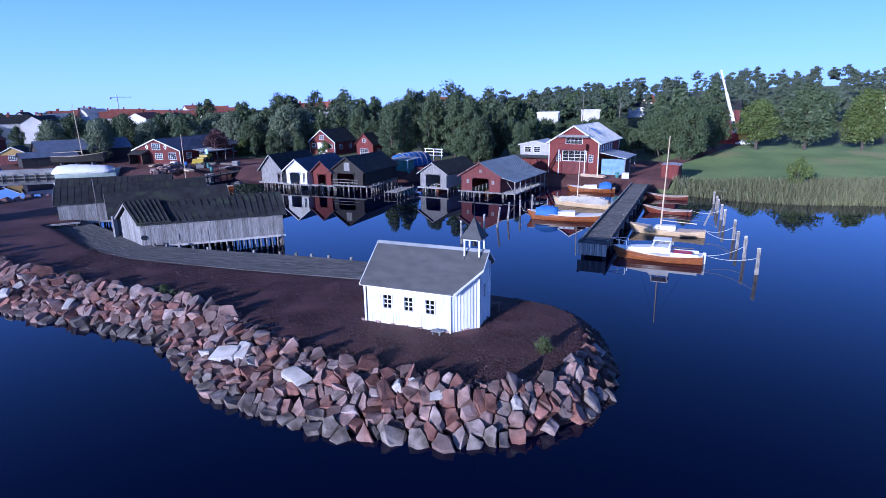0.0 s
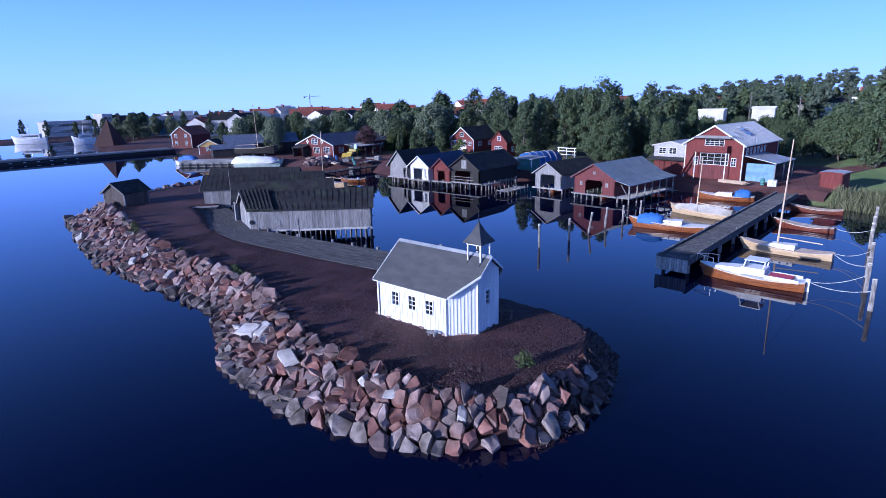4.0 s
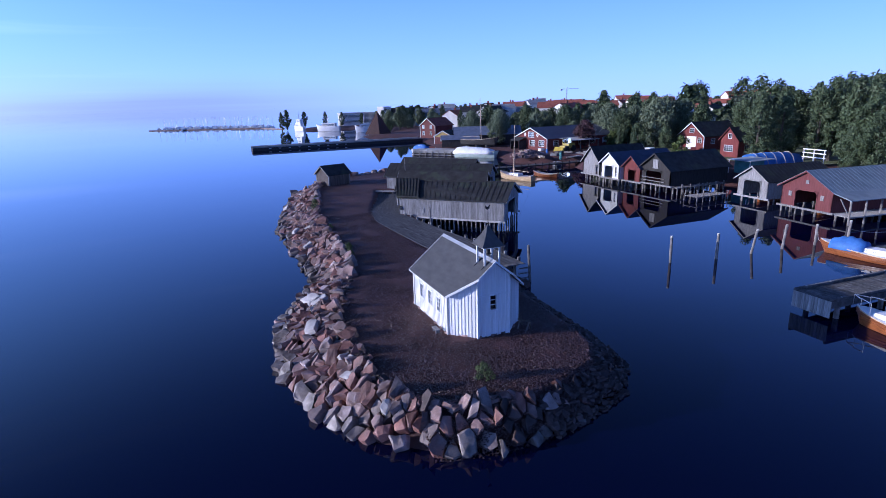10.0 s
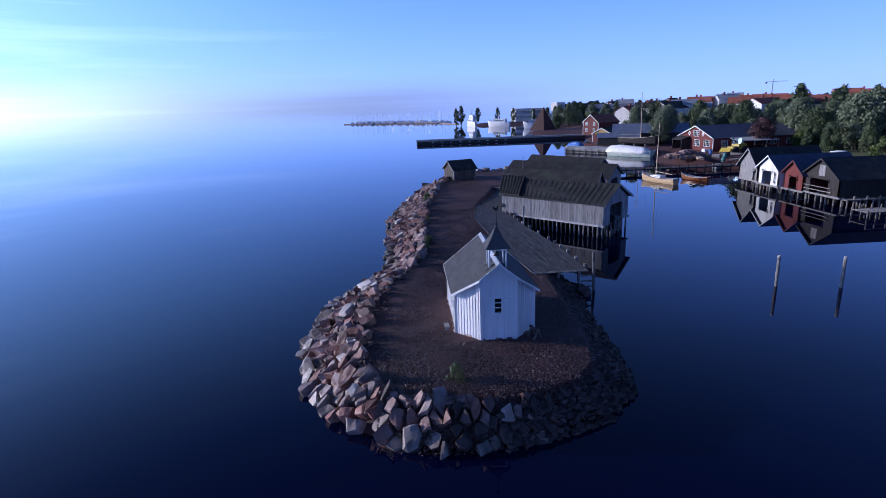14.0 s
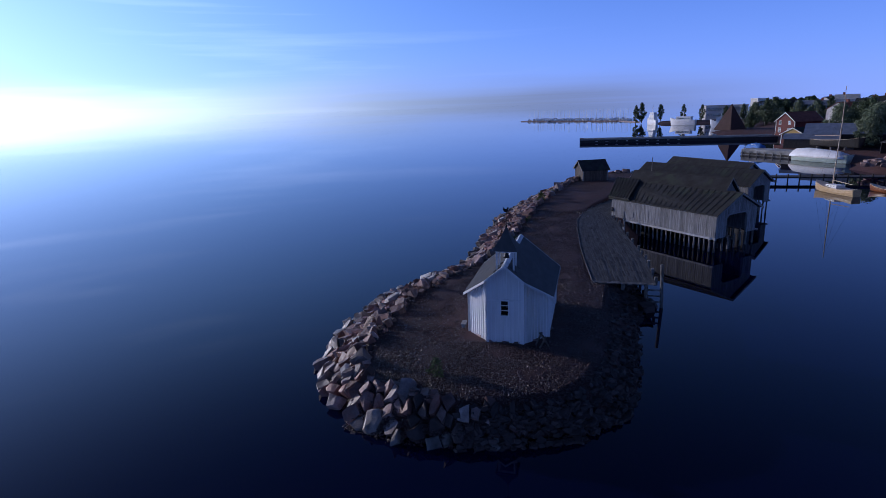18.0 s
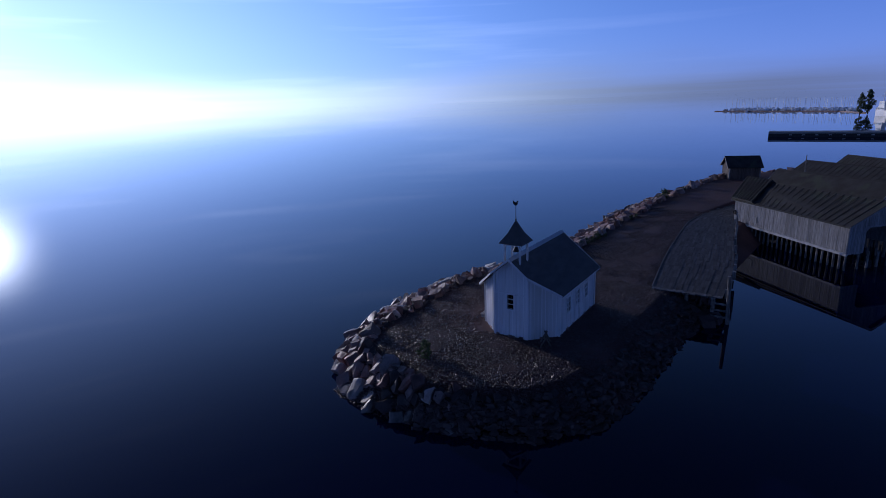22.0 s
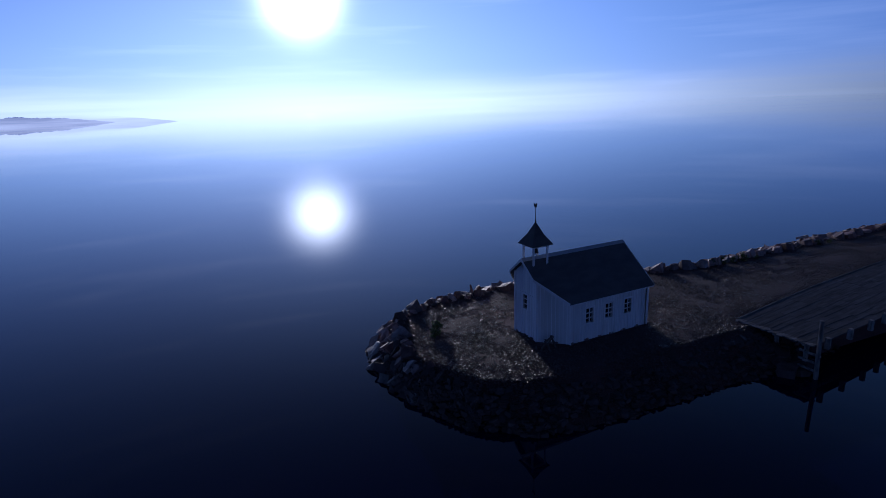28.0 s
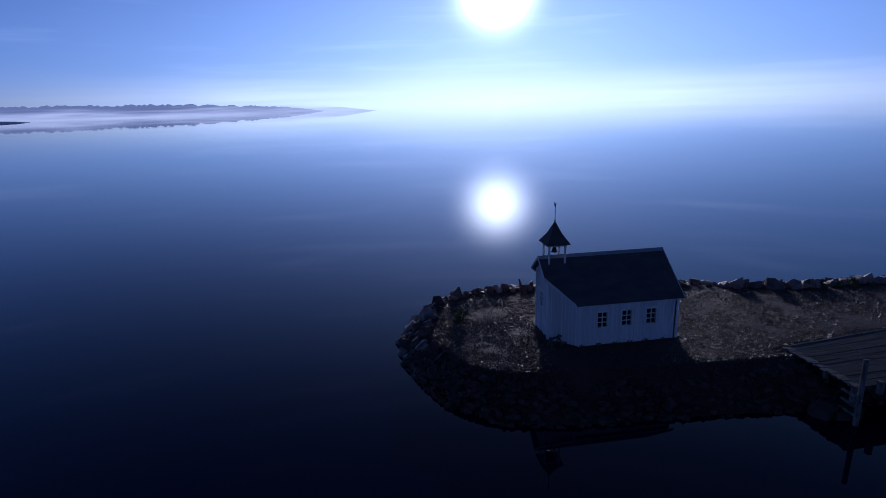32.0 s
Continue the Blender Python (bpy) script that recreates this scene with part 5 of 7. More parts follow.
solid("porch_roof", BLACKROOF, wing, lambda bm: prism(bm, [(-3.4, -1.4, 2.35), (3.2, -1.4, 2.35), (3.2, 0.1, 2.75), (-3.4, 0.1, 2.75)], (0, 0, 0.08)))
for x in (-3.2, -1.2, 0.9, 3.0):
    solid("porch_post", RED, wing, lambda bm: beam(bm, (x, -1.2, 0), (x, -1.2, 2.4), 0.13))
solid("porch_wall", RED, wing, lambda bm: box(bm, -2.8, 2.8, 0.3, 0.45, 0, 2.4))

# red houses and sheds on the quay
SLATEBLUE = surface("pale_blue_sheet_roof", (0.16, 0.19, 0.26), (0.24, 0.28, 0.36), 1.0, 0.5, metal=0.2, bump=0.1, grain=0.25, vary=0.2)
gable_house("red_house", facing(89.4, 69.2, 1.5, 1, -0.05), 10, 7.4, 3.2, 5.9, RED, BLACKROOF, "red board house with white double doors", "house", over=0.4, trim=WHITE,
            front=[(2.3, 5.1, 0.1, 2.9, "door"), (0.7, 1.7, 1.6, 2.6, "window"), (5.7, 6.7, 1.6, 2.6, "window"), (3.1, 4.3, 3.7, 4.6, "window")], right=[(2, 3, 1.4, 2.4, "window"), (6, 7, 1.4, 2.4, "window")])
gable_house("red_house", facing(82.4, 53.2, 1.5, 1, -0.12), 8, 4.6, 3.4, 5.6, RED, BLACKROOF, "narrow red board house with small white windows", "house", over=0.35, trim=RED,
            front=[(1.1, 3.2, 1.1, 2.2, "window"), (1.9, 2.7, 3.6, 4.4, "window")], right=[(1.5, 2.3, 1.2, 2.2, "window"), (3.5, 4.3, 1.2, 2.2, "window")])
BARN = gable_house("barn", facing(62.7, 93.6, 1.45, 1, 0.12), 27, 12.0, 2.9, 5.2, RED, BLUEROOF, "red barn with white trim and dark blue metal roof", "barn", over=0.4, trim=WHITE, ribs=0.8,
            front=[(5.0, 7.0, 3.0, 4.2, "window"), (9.0, 10.9, 1.0, 2.3, "window"), (5.6, 7.4, 0.9, 2.2, "window")], right=[(k * 4 + 2, k * 4 + 3.4, 1.0, 2.2, "window") for k in range(5)])
for x in (-2.4, 2.4):
    solid("diamond_window", WHITE, BARN, lambda bm: prism(bm, [(x - 0.42, -0.05, 3.55), (x, -0.05, 3.0), (x + 0.42, -0.05, 3.55), (x, -0.05, 4.1)], (0, 0.04, 0)), "white diamond-shaped window")
    solid("diamond_pane", RED2, BARN, lambda bm: prism(bm, [(x - 0.2, -0.06, 3.55), (x, -0.06, 3.28), (x + 0.2, -0.06, 3.55), (x, -0.06, 3.82)], (0, 0.01, 0)))
solid("porch", DARKWOOD, BARN, lambda bm: (prism(bm, [(-5.6, -2.4, 2.1), (-1.9, -2.4, 2.1), (-1.9, 0, 2.8), (-5.6, 0, 2.8)], (0, 0, 0.1)), box(bm, -2.1, -1.95, -2.2, 0, 0, 2.15), box(bm, -5.5, -5.35, -2.2, 0, 0, 2.15)), "low dark porch in front of the barn")
SMALL = gable_house("small_house", facing(53.0, 126.5, 1.4, 0.75, 0.66), 6, 5.6, 2.3, 3.8, RED2, BLACKROOF, "small yellow and dark red waterside house", "house", over=0.35, trim=WHITE, front=[(1.9, 3.3, 0.9, 1.9, "window")])
solid("yellow_gable", YELLOW, SMALL, lambda bm: prism(bm, [(-2.55, -0.05, 2.05), (2.55, -0.05, 2.05), (2.55, -0.05, 2.3), (0, -0.05, 3.65), (-2.55, -0.05, 2.3)], (0, 0.04, 0)), "yellow boarded gable")
gable_house("long_shed", facing(53.7, 119.5, 1.4, 0.93, -0.37), 18, 7.6, 3.1, 5.0, DARKWOOD, SLATEBLUE, "long dark shed with pale blue metal roof on the quay", "shed", over=0.4, ribs=0.9)
gable_house("low_shed", facing(48.6, 117.0, 1.4, 0.93, -0.37), 10, 5.0, 2.1, 3.0, DARKWOOD, SLATEBLUE, "low dark shed with pale metal roof at the quay edge", "shed", over=0.3)
gable_house("red_house", facing(60.0, 157.0, 1.4, 0.9, 0.4), 9, 7.2, 4.2, 6.6, RED, TILE, "red two-storey waterside house with white windows", "house", over=0.35, trim=WHITE, front=[(1.2, 2.0, 1.0, 2.2, "window"), (4.8, 5.6, 1.0, 2.2, "window"), (1.2, 2.0, 3.2, 4.2, "window"), (4.8, 5.6, 3.2, 4.2, "window")])
gable_house("red_shed", facing(67.8, -9.9, 1.2, 1, -0.15), 3.4, 2.6, 2.2, 2.3, RED, ZINC, "small red hut with pale metal roof at the pier", "shed", over=0.15, trim=RED)
# the pyramid-shaped tarred landmark on the far point
bm = bmesh.new()
loft(bm, [[(sx * h, sy * h, z) for sx, sy in ((-1, -1), (1, -1), (1, 1), (-1, 1))] for h, z in ((3.9, 0.0), (3.75, 0.3), (0.06, 9.2))])
one("pyramid_building", bm, surface("dark_red_shingle", (0.05, 0.018, 0.015), (0.09, 0.03, 0.026), 2.0, 0.85, grain=0.4), pose(54.5, 199.5, 1.2, 0, 0, 35), "tall dark red shingled pyramid building on the far point", "building")


# ---- boardwalk, piers and piles ----


def build_boardwalk():
    deck = thing("boardwalk", pose(0, 0, 0), "curved boardwalk of weathered grey planks beside the gravel path", "boardwalk", kind="structure")
    rnd = random.Random(3)
    bm = bmesh.new()
    lanes = 26
    fine = []
    for i in range(len(DECK_L) - 1):
        for k in range(4):
            f = k / 4
            fine.append(tuple(Vector(a).lerp(Vector(b), f) for a, b in ((DECK_L[i], DECK_L[i + 1]), (DECK_R[i], DECK_R[i + 1]))))
    fine.append((Vector(DECK_L[-1]), Vector(DECK_R[-1])))
    for lane in range(lanes):
        f0, f1 = (lane + 0.02) / lanes, (lane + 0.98) / lanes
        i = -rnd.randrange(3)
        while i < len(fine) - 1:
            j = i + rnd.choice((3, 4))
            a, b = max(i, 0), min(j, len(fine) - 1)
            lift = rnd.uniform(-0.008, 0.012)
            shrink = 0.012
            for s in range(a, b):
                (l0, r0), (l1, r1) = fine[s], fine[s + 1]
                q = [l0.lerp(r0, f0), l0.lerp(r0, f1), l1.lerp(r1, f1), l1.lerp(r1, f0)]
                if s == a:
                    q[0], q[1] = q[0].lerp(q[3], shrink), q[1].lerp(q[2], shrink)
                vs = [(p.x, p.y, DECK_Z + lift) for p in q]
                prism(bm, [(x, y, z - 0.05) for x, y, z in vs], (0, 0, 0.05))
            i = j
    tagged(part("planking", bm, DECKJOIN, deck), kind="stuff")
    for a, b in zip(fine, fine[1:]):
        solid("edge_board", DECKWOOD, deck, lambda bm: beam(bm, (*a[0], DECK_Z + 0.01), (*b[0], DECK_Z + 0.01), 0.05, 0.05), "worn edge board")
    for k in range(13):
        t = 0.6 + k / 12 * 18
        i = int(t / 4)
        a = Vector(DECK_R[i]).lerp(Vector(DECK_R[i + 1]), (t - 4 * i) / 4)
        solid("bollard_post", PILE, deck, lambda bm: box(bm, a.x + 0.02, a.x + 0.22, a.y - 0.1, a.y + 0.1, DECK_Z - 0.35, DECK_Z + 0.22))
    for k in range(27):
        x = 6.45 + k * 4.0 / 27
        reach = rnd.uniform(0.0, 0.14)
        solid("plank_end", DECKWOOD, deck, lambda bm: box(bm, x + 0.006, x + 0.14, 9.55 - reach, 9.85, DECK_Z - 0.05, DECK_Z + rnd.uniform(-0.01, 0.02)), "worn plank end")
    for x in (6.9, 8.4, 9.9):
        solid("bearer", PILE, deck, lambda bm: beam(bm, (x, 9.75, DECK_Z - 0.16), (x, 13.5, DECK_Z - 0.16), 0.18))
        solid("support_pile", PILE, deck, lambda bm: rod(bm, (x, 10.05, -0.8), (x, 10.05, DECK_Z - 0.22), 0.12))
    # the tall mooring post with its ladder at the corner
    solid("mooring_post", PILE, deck, lambda bm: rod(bm, (10.9, 9.3, -1.5), (10.72, 9.46, 2.9), 0.12, 0.1))
    for z in (0.35, 0.75, 1.15):
        solid("ladder_rung", PILE, deck, lambda bm: beam(bm, (9.9, 9.45, z), (10.9, 9.4, z), 0.09))
    return deck


DECKJOIN = surface("boardwalk_planks", (0.075, 0.074, 0.076), (0.135, 0.133, 0.133), 0.6, 0.85, bump=0.5, vary=0.28, fine=12, grain=0.45, island=True, spec=0.08)
build_boardwalk()
# low landing and a rough pile of planks before the third boathouse
landing = thing("landing_stage", pose(11.6, 50.0, 1.25, 0, 0, -20), "low wooden landing stage before the far boathouse", "landing")
for k in range(14):
    solid("plank", DECKWOOD, landing, lambda bm: box(bm, -2.4, 2.6, -2.6 + k * 0.36, -2.28 + k * 0.36, 0.3, 0.36))
for x in (-2.0, 0.2, 2.2):
    solid("bearer", PILE, landing, lambda bm: box(bm, x - 0.1, x + 0.1, -2.6, 2.4, 0.12, 0.3))


def build_pier(name, p, q, width, z, label, step, side, seed, mat=None, bollards=6):
    """A straight pier of cross planks with a skirt of boards."""
    mat = mat or PIERWOOD
    p, q = Vector(p), Vector(q)
    d = q - p
    L = d.length
    pier = thing(name, pose(p.x, p.y, 0, 0, 0, math.degrees(math.atan2(d.y, d.x))), label, "pier", kind="structure")
    rnd = random.Random(seed)
    bm = bmesh.new()
    box(bm, 0, step - 0.02, -width / 2, width / 2, z - 0.06, z)
    plank = mesh_of("plank", bm, mat)
    count = int(L / step)
    for k in range(count):
        piece("plank", plank, pier, Matrix.Translation((k * step, 0, rnd.uniform(-0.012, 0.012))))
    for s in (-1, 1):
        solid("side_beam", mat, pier, lambda bm: box(bm, 0, L, *sorted((s * width / 2, s * (width / 2 - 0.2))), z - 0.45, z - 0.07))
        solid("kerb", mat, pier, lambda bm: box(bm, 0, L, *sorted((s * width / 2, s * (width / 2 - 0.16))), z + 0.015, z + 0.15))
    if side:
        for k in range(int(width / 0.2)):
            y = -width / 2 + (k + 0.5) * width / int(width / 0.2)
            solid("end_board", GREYWOOD, pier, lambda bm: box(bm, -0.05, 0.0, y - 0.09, y + 0.09, 0.25, z - 0.01))
    for k in range(bollards):
        for s in (-1, 1):
            x = 0.8 + k * (L - 2) / bollards + rnd.uniform(-0.4, 0.4)
            solid("bollard", CONCRETE, pier, lambda bm: (rod(bm, (x, s * (width / 2 - 0.1), z), (x, s * (width / 2 - 0.1), z + 0.12), 0.06, 0.05, 8), ball(bm, (x, s * (width / 2 - 0.1), z + 0.14), 0.08, (1, 1, 0.6), 1)))
    for k in range(int(L / 4)):
        for s in (-1, 1):
            solid("pier_pile", PILE, pier, lambda bm: rod(bm, (1 + k * 4, s * (width / 2 - 0.3), -2), (1 + k * 4, s * (width / 2 - 0.3), z - 0.4), 0.16))
    return pier


build_pier("pier_east", (22.7, -4.35), (61.5, -6.0), 2.5, 1.3, "long dark timber pier with bollards along both edges", 0.2, True, 5, bollards=14)
far_pier = build_pier("pier_north", (1.9, 163.0), (60.0, 164.5), 4.4, 1.25, "long low dark pontoon pier with small white lamps", 0.9, False, 6, CONCRETE, bollards=9)
solid("pontoon", DARKWOOD, far_pier, lambda bm: box(bm, 0, 58, -2.3, 2.3, -0.3, 0.9))
for k in range(9):
    x = 5 + k * 3.1
    solid("lamp", GELCOAT, far_pier, lambda bm: box(bm, x, x + 0.7, -2.36, -2.3, 0.45, 0.62))
solid("stepping_jetty", DARKWOOD, thing("jetty", pose(0, 0, 0), "dark plank jetty between the spit and the quay", "jetty", kind="structure"), lambda bm: (box(bm, 29, 61, 68.2, 70.4, 0.7, 0.9),) + tuple(rod(bm, (30.5 + k * 1.6, 68.3, -1.5), (30.5 + k * 1.6, 68.3, 1.35), 0.1) for k in range(19)))


def mooring_pile(x, y, top, lean, group, r=0.115):
    ob = thing("mooring_pile", pose(x, y, 0), "weathered timber mooring pile standing in the water", "pile", group)
    bm = bmesh.new()
    rings = []
    rnd = random.Random(int(x * 31 + y * 7))
    for k in range(7):
        z = -1.5 + (top + 1.5) * k / 6
        rr = r * rnd.uniform(0.88, 1.1)
        rings.append([(lean[0] * z + rr * math.cos(a * math.tau / 9), lean[1] * z + rr * math.sin(a * math.tau / 9), z) for a in range(9)])
    loft(bm, rings)
    part("shaft", bm, PILE, ob)
    solid("pale_top", ROPE, ob, lambda bm: rod(bm, (lean[0] * (top - 0.12), lean[1] * (top - 0.12), top - 0.12), (lean[0] * (top + 0.03), lean[1] * (top + 0.03), top + 0.03), r * 1.02, r * 0.9, 9), "bleached pile head")
    return ob


for x, y, top, lx in ((23.8, 8.3, 2.25, -0.01), (27.9, 7.3, 2.2, 0.0), (31.8, 7.1, 2.2, 0.13), (35.4, 6.9, 2.2, 0.07), (39.0, 6.4, 1.9, 0.0), (42.6, 5.8, 2.0, 0.02)):
    mooring_pile(x, y, top, (lx * 0.3, -lx), "piles west of the pier")
for x, y, top in ((54.4, -15.7, 1.6), (50.5, -15.8, 1.6), (47.9, -15.8, 1.7), (43.6, -15.9, 1.8), (40.5, -16.0, 1.8), (33.8, -16.4, 2.0), (30.3, -16.4, 1.6), (26.3, -16.6, 2.1), (22.2, -17.1, 2.1)):
    mooring_pile(x, y, top, (0.01, 0.015), "piles east of the pier", 0.145)


# ---- boats ----
def hull_rings(L, B, D, sheer, steps=14, stern=0.55):
    """Sections of a round-bilged hull, the bow at +x; z = 0 is the waterline."""
    rings = []
    for i in range(steps + 1):
        f = i / steps
        x = -L / 2 + L * f
        full = math.sin(math.pi * min(1.0, max(0.0, (f * (1 - 0.12) + 0.12)))) ** 0.55 if f > 0.45 else (stern + (1 - stern) * math.sin(math.pi / 2 * f / 0.45))
        full = max(full, 0.02)
        top = D + sheer * ((f - 0.35) / 0.65) ** 2 if f > 0.35 else D + sheer * 0.35 * ((0.35 - f) / 0.35) ** 2
        keel = -0.35 if f < 0.9 else -0.35 + (top + 0.1) * ((f - 0.9) / 0.1) ** 2
        half = B / 2 * full
        prof = [(half, top), (half * 0.97, top * 0.55), (half * 0.85, 0.05), (half * 0.5, -0.2), (0.02, keel)]
        ring = [(x, y, max(z, keel)) for y, z in prof] + [(x, -y, max(z, keel)) for y, z in prof[::-1]]
        rings.append(ring)
    return rings


def build_boat(name, m, L, B, D, hull, label, deck=None, cabin="", cover=None, mast=0.0, group="boats at the pier", rail=False, sheer=0.35):
    boat = thing(name, m, label, "boat", group)
    deck = deck or SPAR
    rings = hull_rings(L, B, D, sheer)
    hull_ob = solid("hull", hull, boat, lambda bm: loft(bm, rings), smooth=False)
    # rubbing strakes
    for s in (0, -1):
        for k in range(0, 3):
            pts = [Vector(r[s]) * 1.0 for r in rings]
            zz = -0.02 - k * 0.16
            solid("strake", hull if k else SPAR, hull_ob, lambda bm: loft(bm, [[(a.x, a.y * (1.01 - 0.006 * k) + dy, a.z + zz + dz) for dy, dz in ((-0.025, -0.025), (0.025, -0.025), (0.025, 0.025), (-0.025, 0.025))] for a in pts]))
    def deck_z(f):
        i = min(int(f * (len(rings) - 1)), len(rings) - 1)
        return rings[i][0][2]
    bm = bmesh.new()
    loft(bm, [[(r[k][0], r[k][1] * 0.97, r[k][2] - h) for k, h in ((0, 0.03), (0, -0.01), (-1, -0.01), (-1, 0.03))] for r in rings])
    part("deck", bm, deck, boat)
    z = D + 0.02
    if cabin == "motor":
        solid("trunk", GELCOAT, boat, lambda bm: loft(bm, [[(x, s * w, zz) for s, zz in ((-1, z), (-0.85, z + h), (0.85, z + h), (1, z))] for x, w, h in ((0.4, B * 0.33, 0.5), (L * 0.32, B * 0.24, 0.34), (L * 0.34, B * 0.22, 0.05))]), "white cabin trunk")
        house = solid("wheelhouse", GELCOAT, boat, lambda bm: loft(bm, [[(x, s * w, z + h) for x, s in ((-1.1, -1), (0.7 - 0.35 * h, -1), (0.7 - 0.35 * h, 1), (-1.1, 1))] for w, h in ((B * 0.34, 0.1), (B * 0.33, 0.55), (B * 0.3, 0.62))]), "white wheelhouse")
        for s in (-1, 1):
            for x in (-0.95, 0.35):
                solid("pillar", GELCOAT, house, lambda bm: beam(bm, (x, s * B * 0.32, z + 0.6), (x - 0.12, s * B * 0.28, z + 1.15), 0.07))
        solid("windscreen", GLASS, house, lambda bm: prism(bm, [(0.42, -B * 0.3, z + 0.6), (0.42, B * 0.3, z + 0.6), (0.2, B * 0.26, z + 1.15), (0.2, -B * 0.26, z + 1.15)], (0.02, 0, 0)))
        solid("roof", GELCOAT, house, lambda bm: box(bm, -1.1, 0.32, -B * 0.31, B * 0.31, z + 1.15, z + 1.21))
        solid("cockpit_seat", REDPAINT, boat, lambda bm: box(bm, -L * 0.38, -1.3, -B * 0.25, B * 0.25, z - 0.02, z + 0.22), "red cushions in the cockpit")
        solid("coaming", GELCOAT, boat, lambda bm: (box(bm, -L * 0.45, -1.1, B * 0.3, B * 0.34, z, z + 0.25), box(bm, -L * 0.45, -1.1, -B * 0.34, -B * 0.3, z, z + 0.25)))
        solid("rudder", GELCOAT, boat, lambda bm: box(bm, -L / 2 - 0.2, -L / 2 + 0.05, -0.05, 0.05, -0.3, D + 0.35))
    if cabin == "day":
        solid("cabin", GELCOAT, boat, lambda bm: loft(bm, [[(x, s * w, zz) for s, zz in ((-1, z), (-0.9, z + h), (0.9, z + h), (1, z))] for x, w, h in ((-L * 0.12, B * 0.3, 0.42), (L * 0.14, B * 0.26, 0.36), (L * 0.2, B * 0.22, 0.05))]), "low pale cabin top")
        for s in (-1, 1):
            for k in range(3):
                solid("porthole", GLASS, boat, lambda bm: rod(bm, (-0.5 + k * 0.6, s * B * 0.27, z + 0.2), (-0.5 + k * 0.6, s * (B * 0.27 + 0.06), z + 0.2), 0.09))
    if cover:
        x0, x1, cm, h = cover
        solid("boat_cover", cm, boat, lambda bm: loft(bm, [[(x, w * B * 0.5 * math.cos(a), z - 0.04 + hh * math.sin(a)) for a in [math.pi * k / 10 for k in range(11)]] for x, w, hh in [(x0 + (x1 - x0) * k / 8, 0.78 + 0.1 * math.sin(math.pi * k / 8), h * (0.55 + 0.45 * math.sin(math.pi * (0.15 + 0.75 * k / 8))) * (1 + 0.06 * (-1) ** k)) for k in range(9)]]), "stretched boat cover", smooth=True)
    if mast:
        solid("mast", SPAR, boat, lambda bm: rod(bm, (L * 0.08, 0, z - 0.1), (L * 0.06, 0, z + mast), 0.085, 0.045))
        solid("boom", SPAR, boat, lambda bm: rod(bm, (L * 0.07, 0, z + 0.9), (-L * 0.38, 0, z + 0.75), 0.05, 0.04))
        for end, y in ((L * 0.48, 0), (-L * 0.47, 0), (0.0, B * 0.45), (0.0, -B * 0.45)):
            solid("stay", IRON, boat, lambda bm: rod(bm, (end, y, z), (L * 0.06, 0, z + mast * 0.95), 0.008, 0.008, 4))
    if rail:
        pts = [(L * 0.5 + 0.25, 0), (L * 0.44, B * 0.18), (L * 0.34, B * 0.3)]
        solid("pulpit", STEEL, boat, lambda bm: [rod(bm, (a[0], s * a[1], D + 0.95), (b[0], s * b[1], D + 0.9), 0.025, 0.025, 6) for s in (-1, 1) for a, b in zip(pts, pts[1:])] + [rod(bm, (x, s * y, D + 0.3), (x, s * y, D + 0.93), 0.022, 0.022, 6) for s in (-1, 1) for x, y in pts])
    return boat


def moored(bow, stern, z=0.0):
    (bx, by), (sx, sy) = bow, stern
    return pose((bx + sx) / 2, (by + sy) / 2, z, 0, 0, math.degrees(math.atan2(by - sy, bx - sx))), math.hypot(bx - sx, by - sy)


def place_boat(bow, stern, **kw):
    m, L = moored(bow, stern)
    return build_boat(m=m, L=L, **kw)


place_boat((24.4, -6.0), (24.0, -13.3), name="motor_boat", B=2.2, D=0.62, hull=VARNISH, label="varnished wooden motor boat with white wheelhouse and red seats", deck=GELCOAT, cabin="motor", rail=True)
place_boat((34.7, -6.6), (34.1, -13.9), name="sailing_boat", B=1.9, D=0.5, hull=PALEHULL, label="pale wooden sailing boat with tall mast and low cabin", cabin="day", mast=9.4, sheer=0.5)
place_boat((46.4, -7.3), (45.4, -12.9), name="rowing_boat", B=1.6, D=0.45, hull=MAHOGANY, label="dark red mahogany open boat at the pier", sheer=0.45)
place_boat((56.6, -7.1), (56.5, -12.6), name="rowing_boat", B=1.6, D=0.45, hull=MAHOGANY, label="dark red mahogany open boat near the shore", sheer=0.45)
place_boat((37.8, 5.2), (39.0, -3.6), name="motor_boat", B=2.2, D=0.6, hull=VARNISH, label="varnished wooden motor boat under a bright blue cover", deck=GELCOAT, cabin="day", cover=(0.9, 3.4, BLUECLOTH, 1.05), sheer=0.5)
place_boat((48.5, 4.3), (46.4, -3.6), name="sailing_boat", B=2.1, D=0.55, hull=PALEHULL, label="wooden sailing boat under a grey canvas cover with a bare mast", cover=(-3.6, 3.0, GREYCLOTH, 0.8), mast=6.2, sheer=0.5)
place_boat((59.8, 4.4), (60.4, -2.6), name="motor_boat", B=2.1, D=0.6, hull=VARNISH, label="varnished cabin boat with small blue cover near the quay", deck=GELCOAT, cabin="day", cover=(-3.0, -1.2, BLUECLOTH, 1.0))
place_boat((37.1, 62.3), (39.4, 55.0), name="sailing_boat", B=2.2, D=0.7, hull=PALEHULL, label="old wooden ketch with tall pale mast by the jetty", cabin="day", mast=8.6, group="boats by the jetty", sheer=0.6)
place_boat((43.2, 61.0), (45.7, 57.0), name="rowing_boat", B=1.5, D=0.5, hull=VARNISH, label="small brown wooden boat by the jetty", group="boats by the jetty", sheer=0.5)
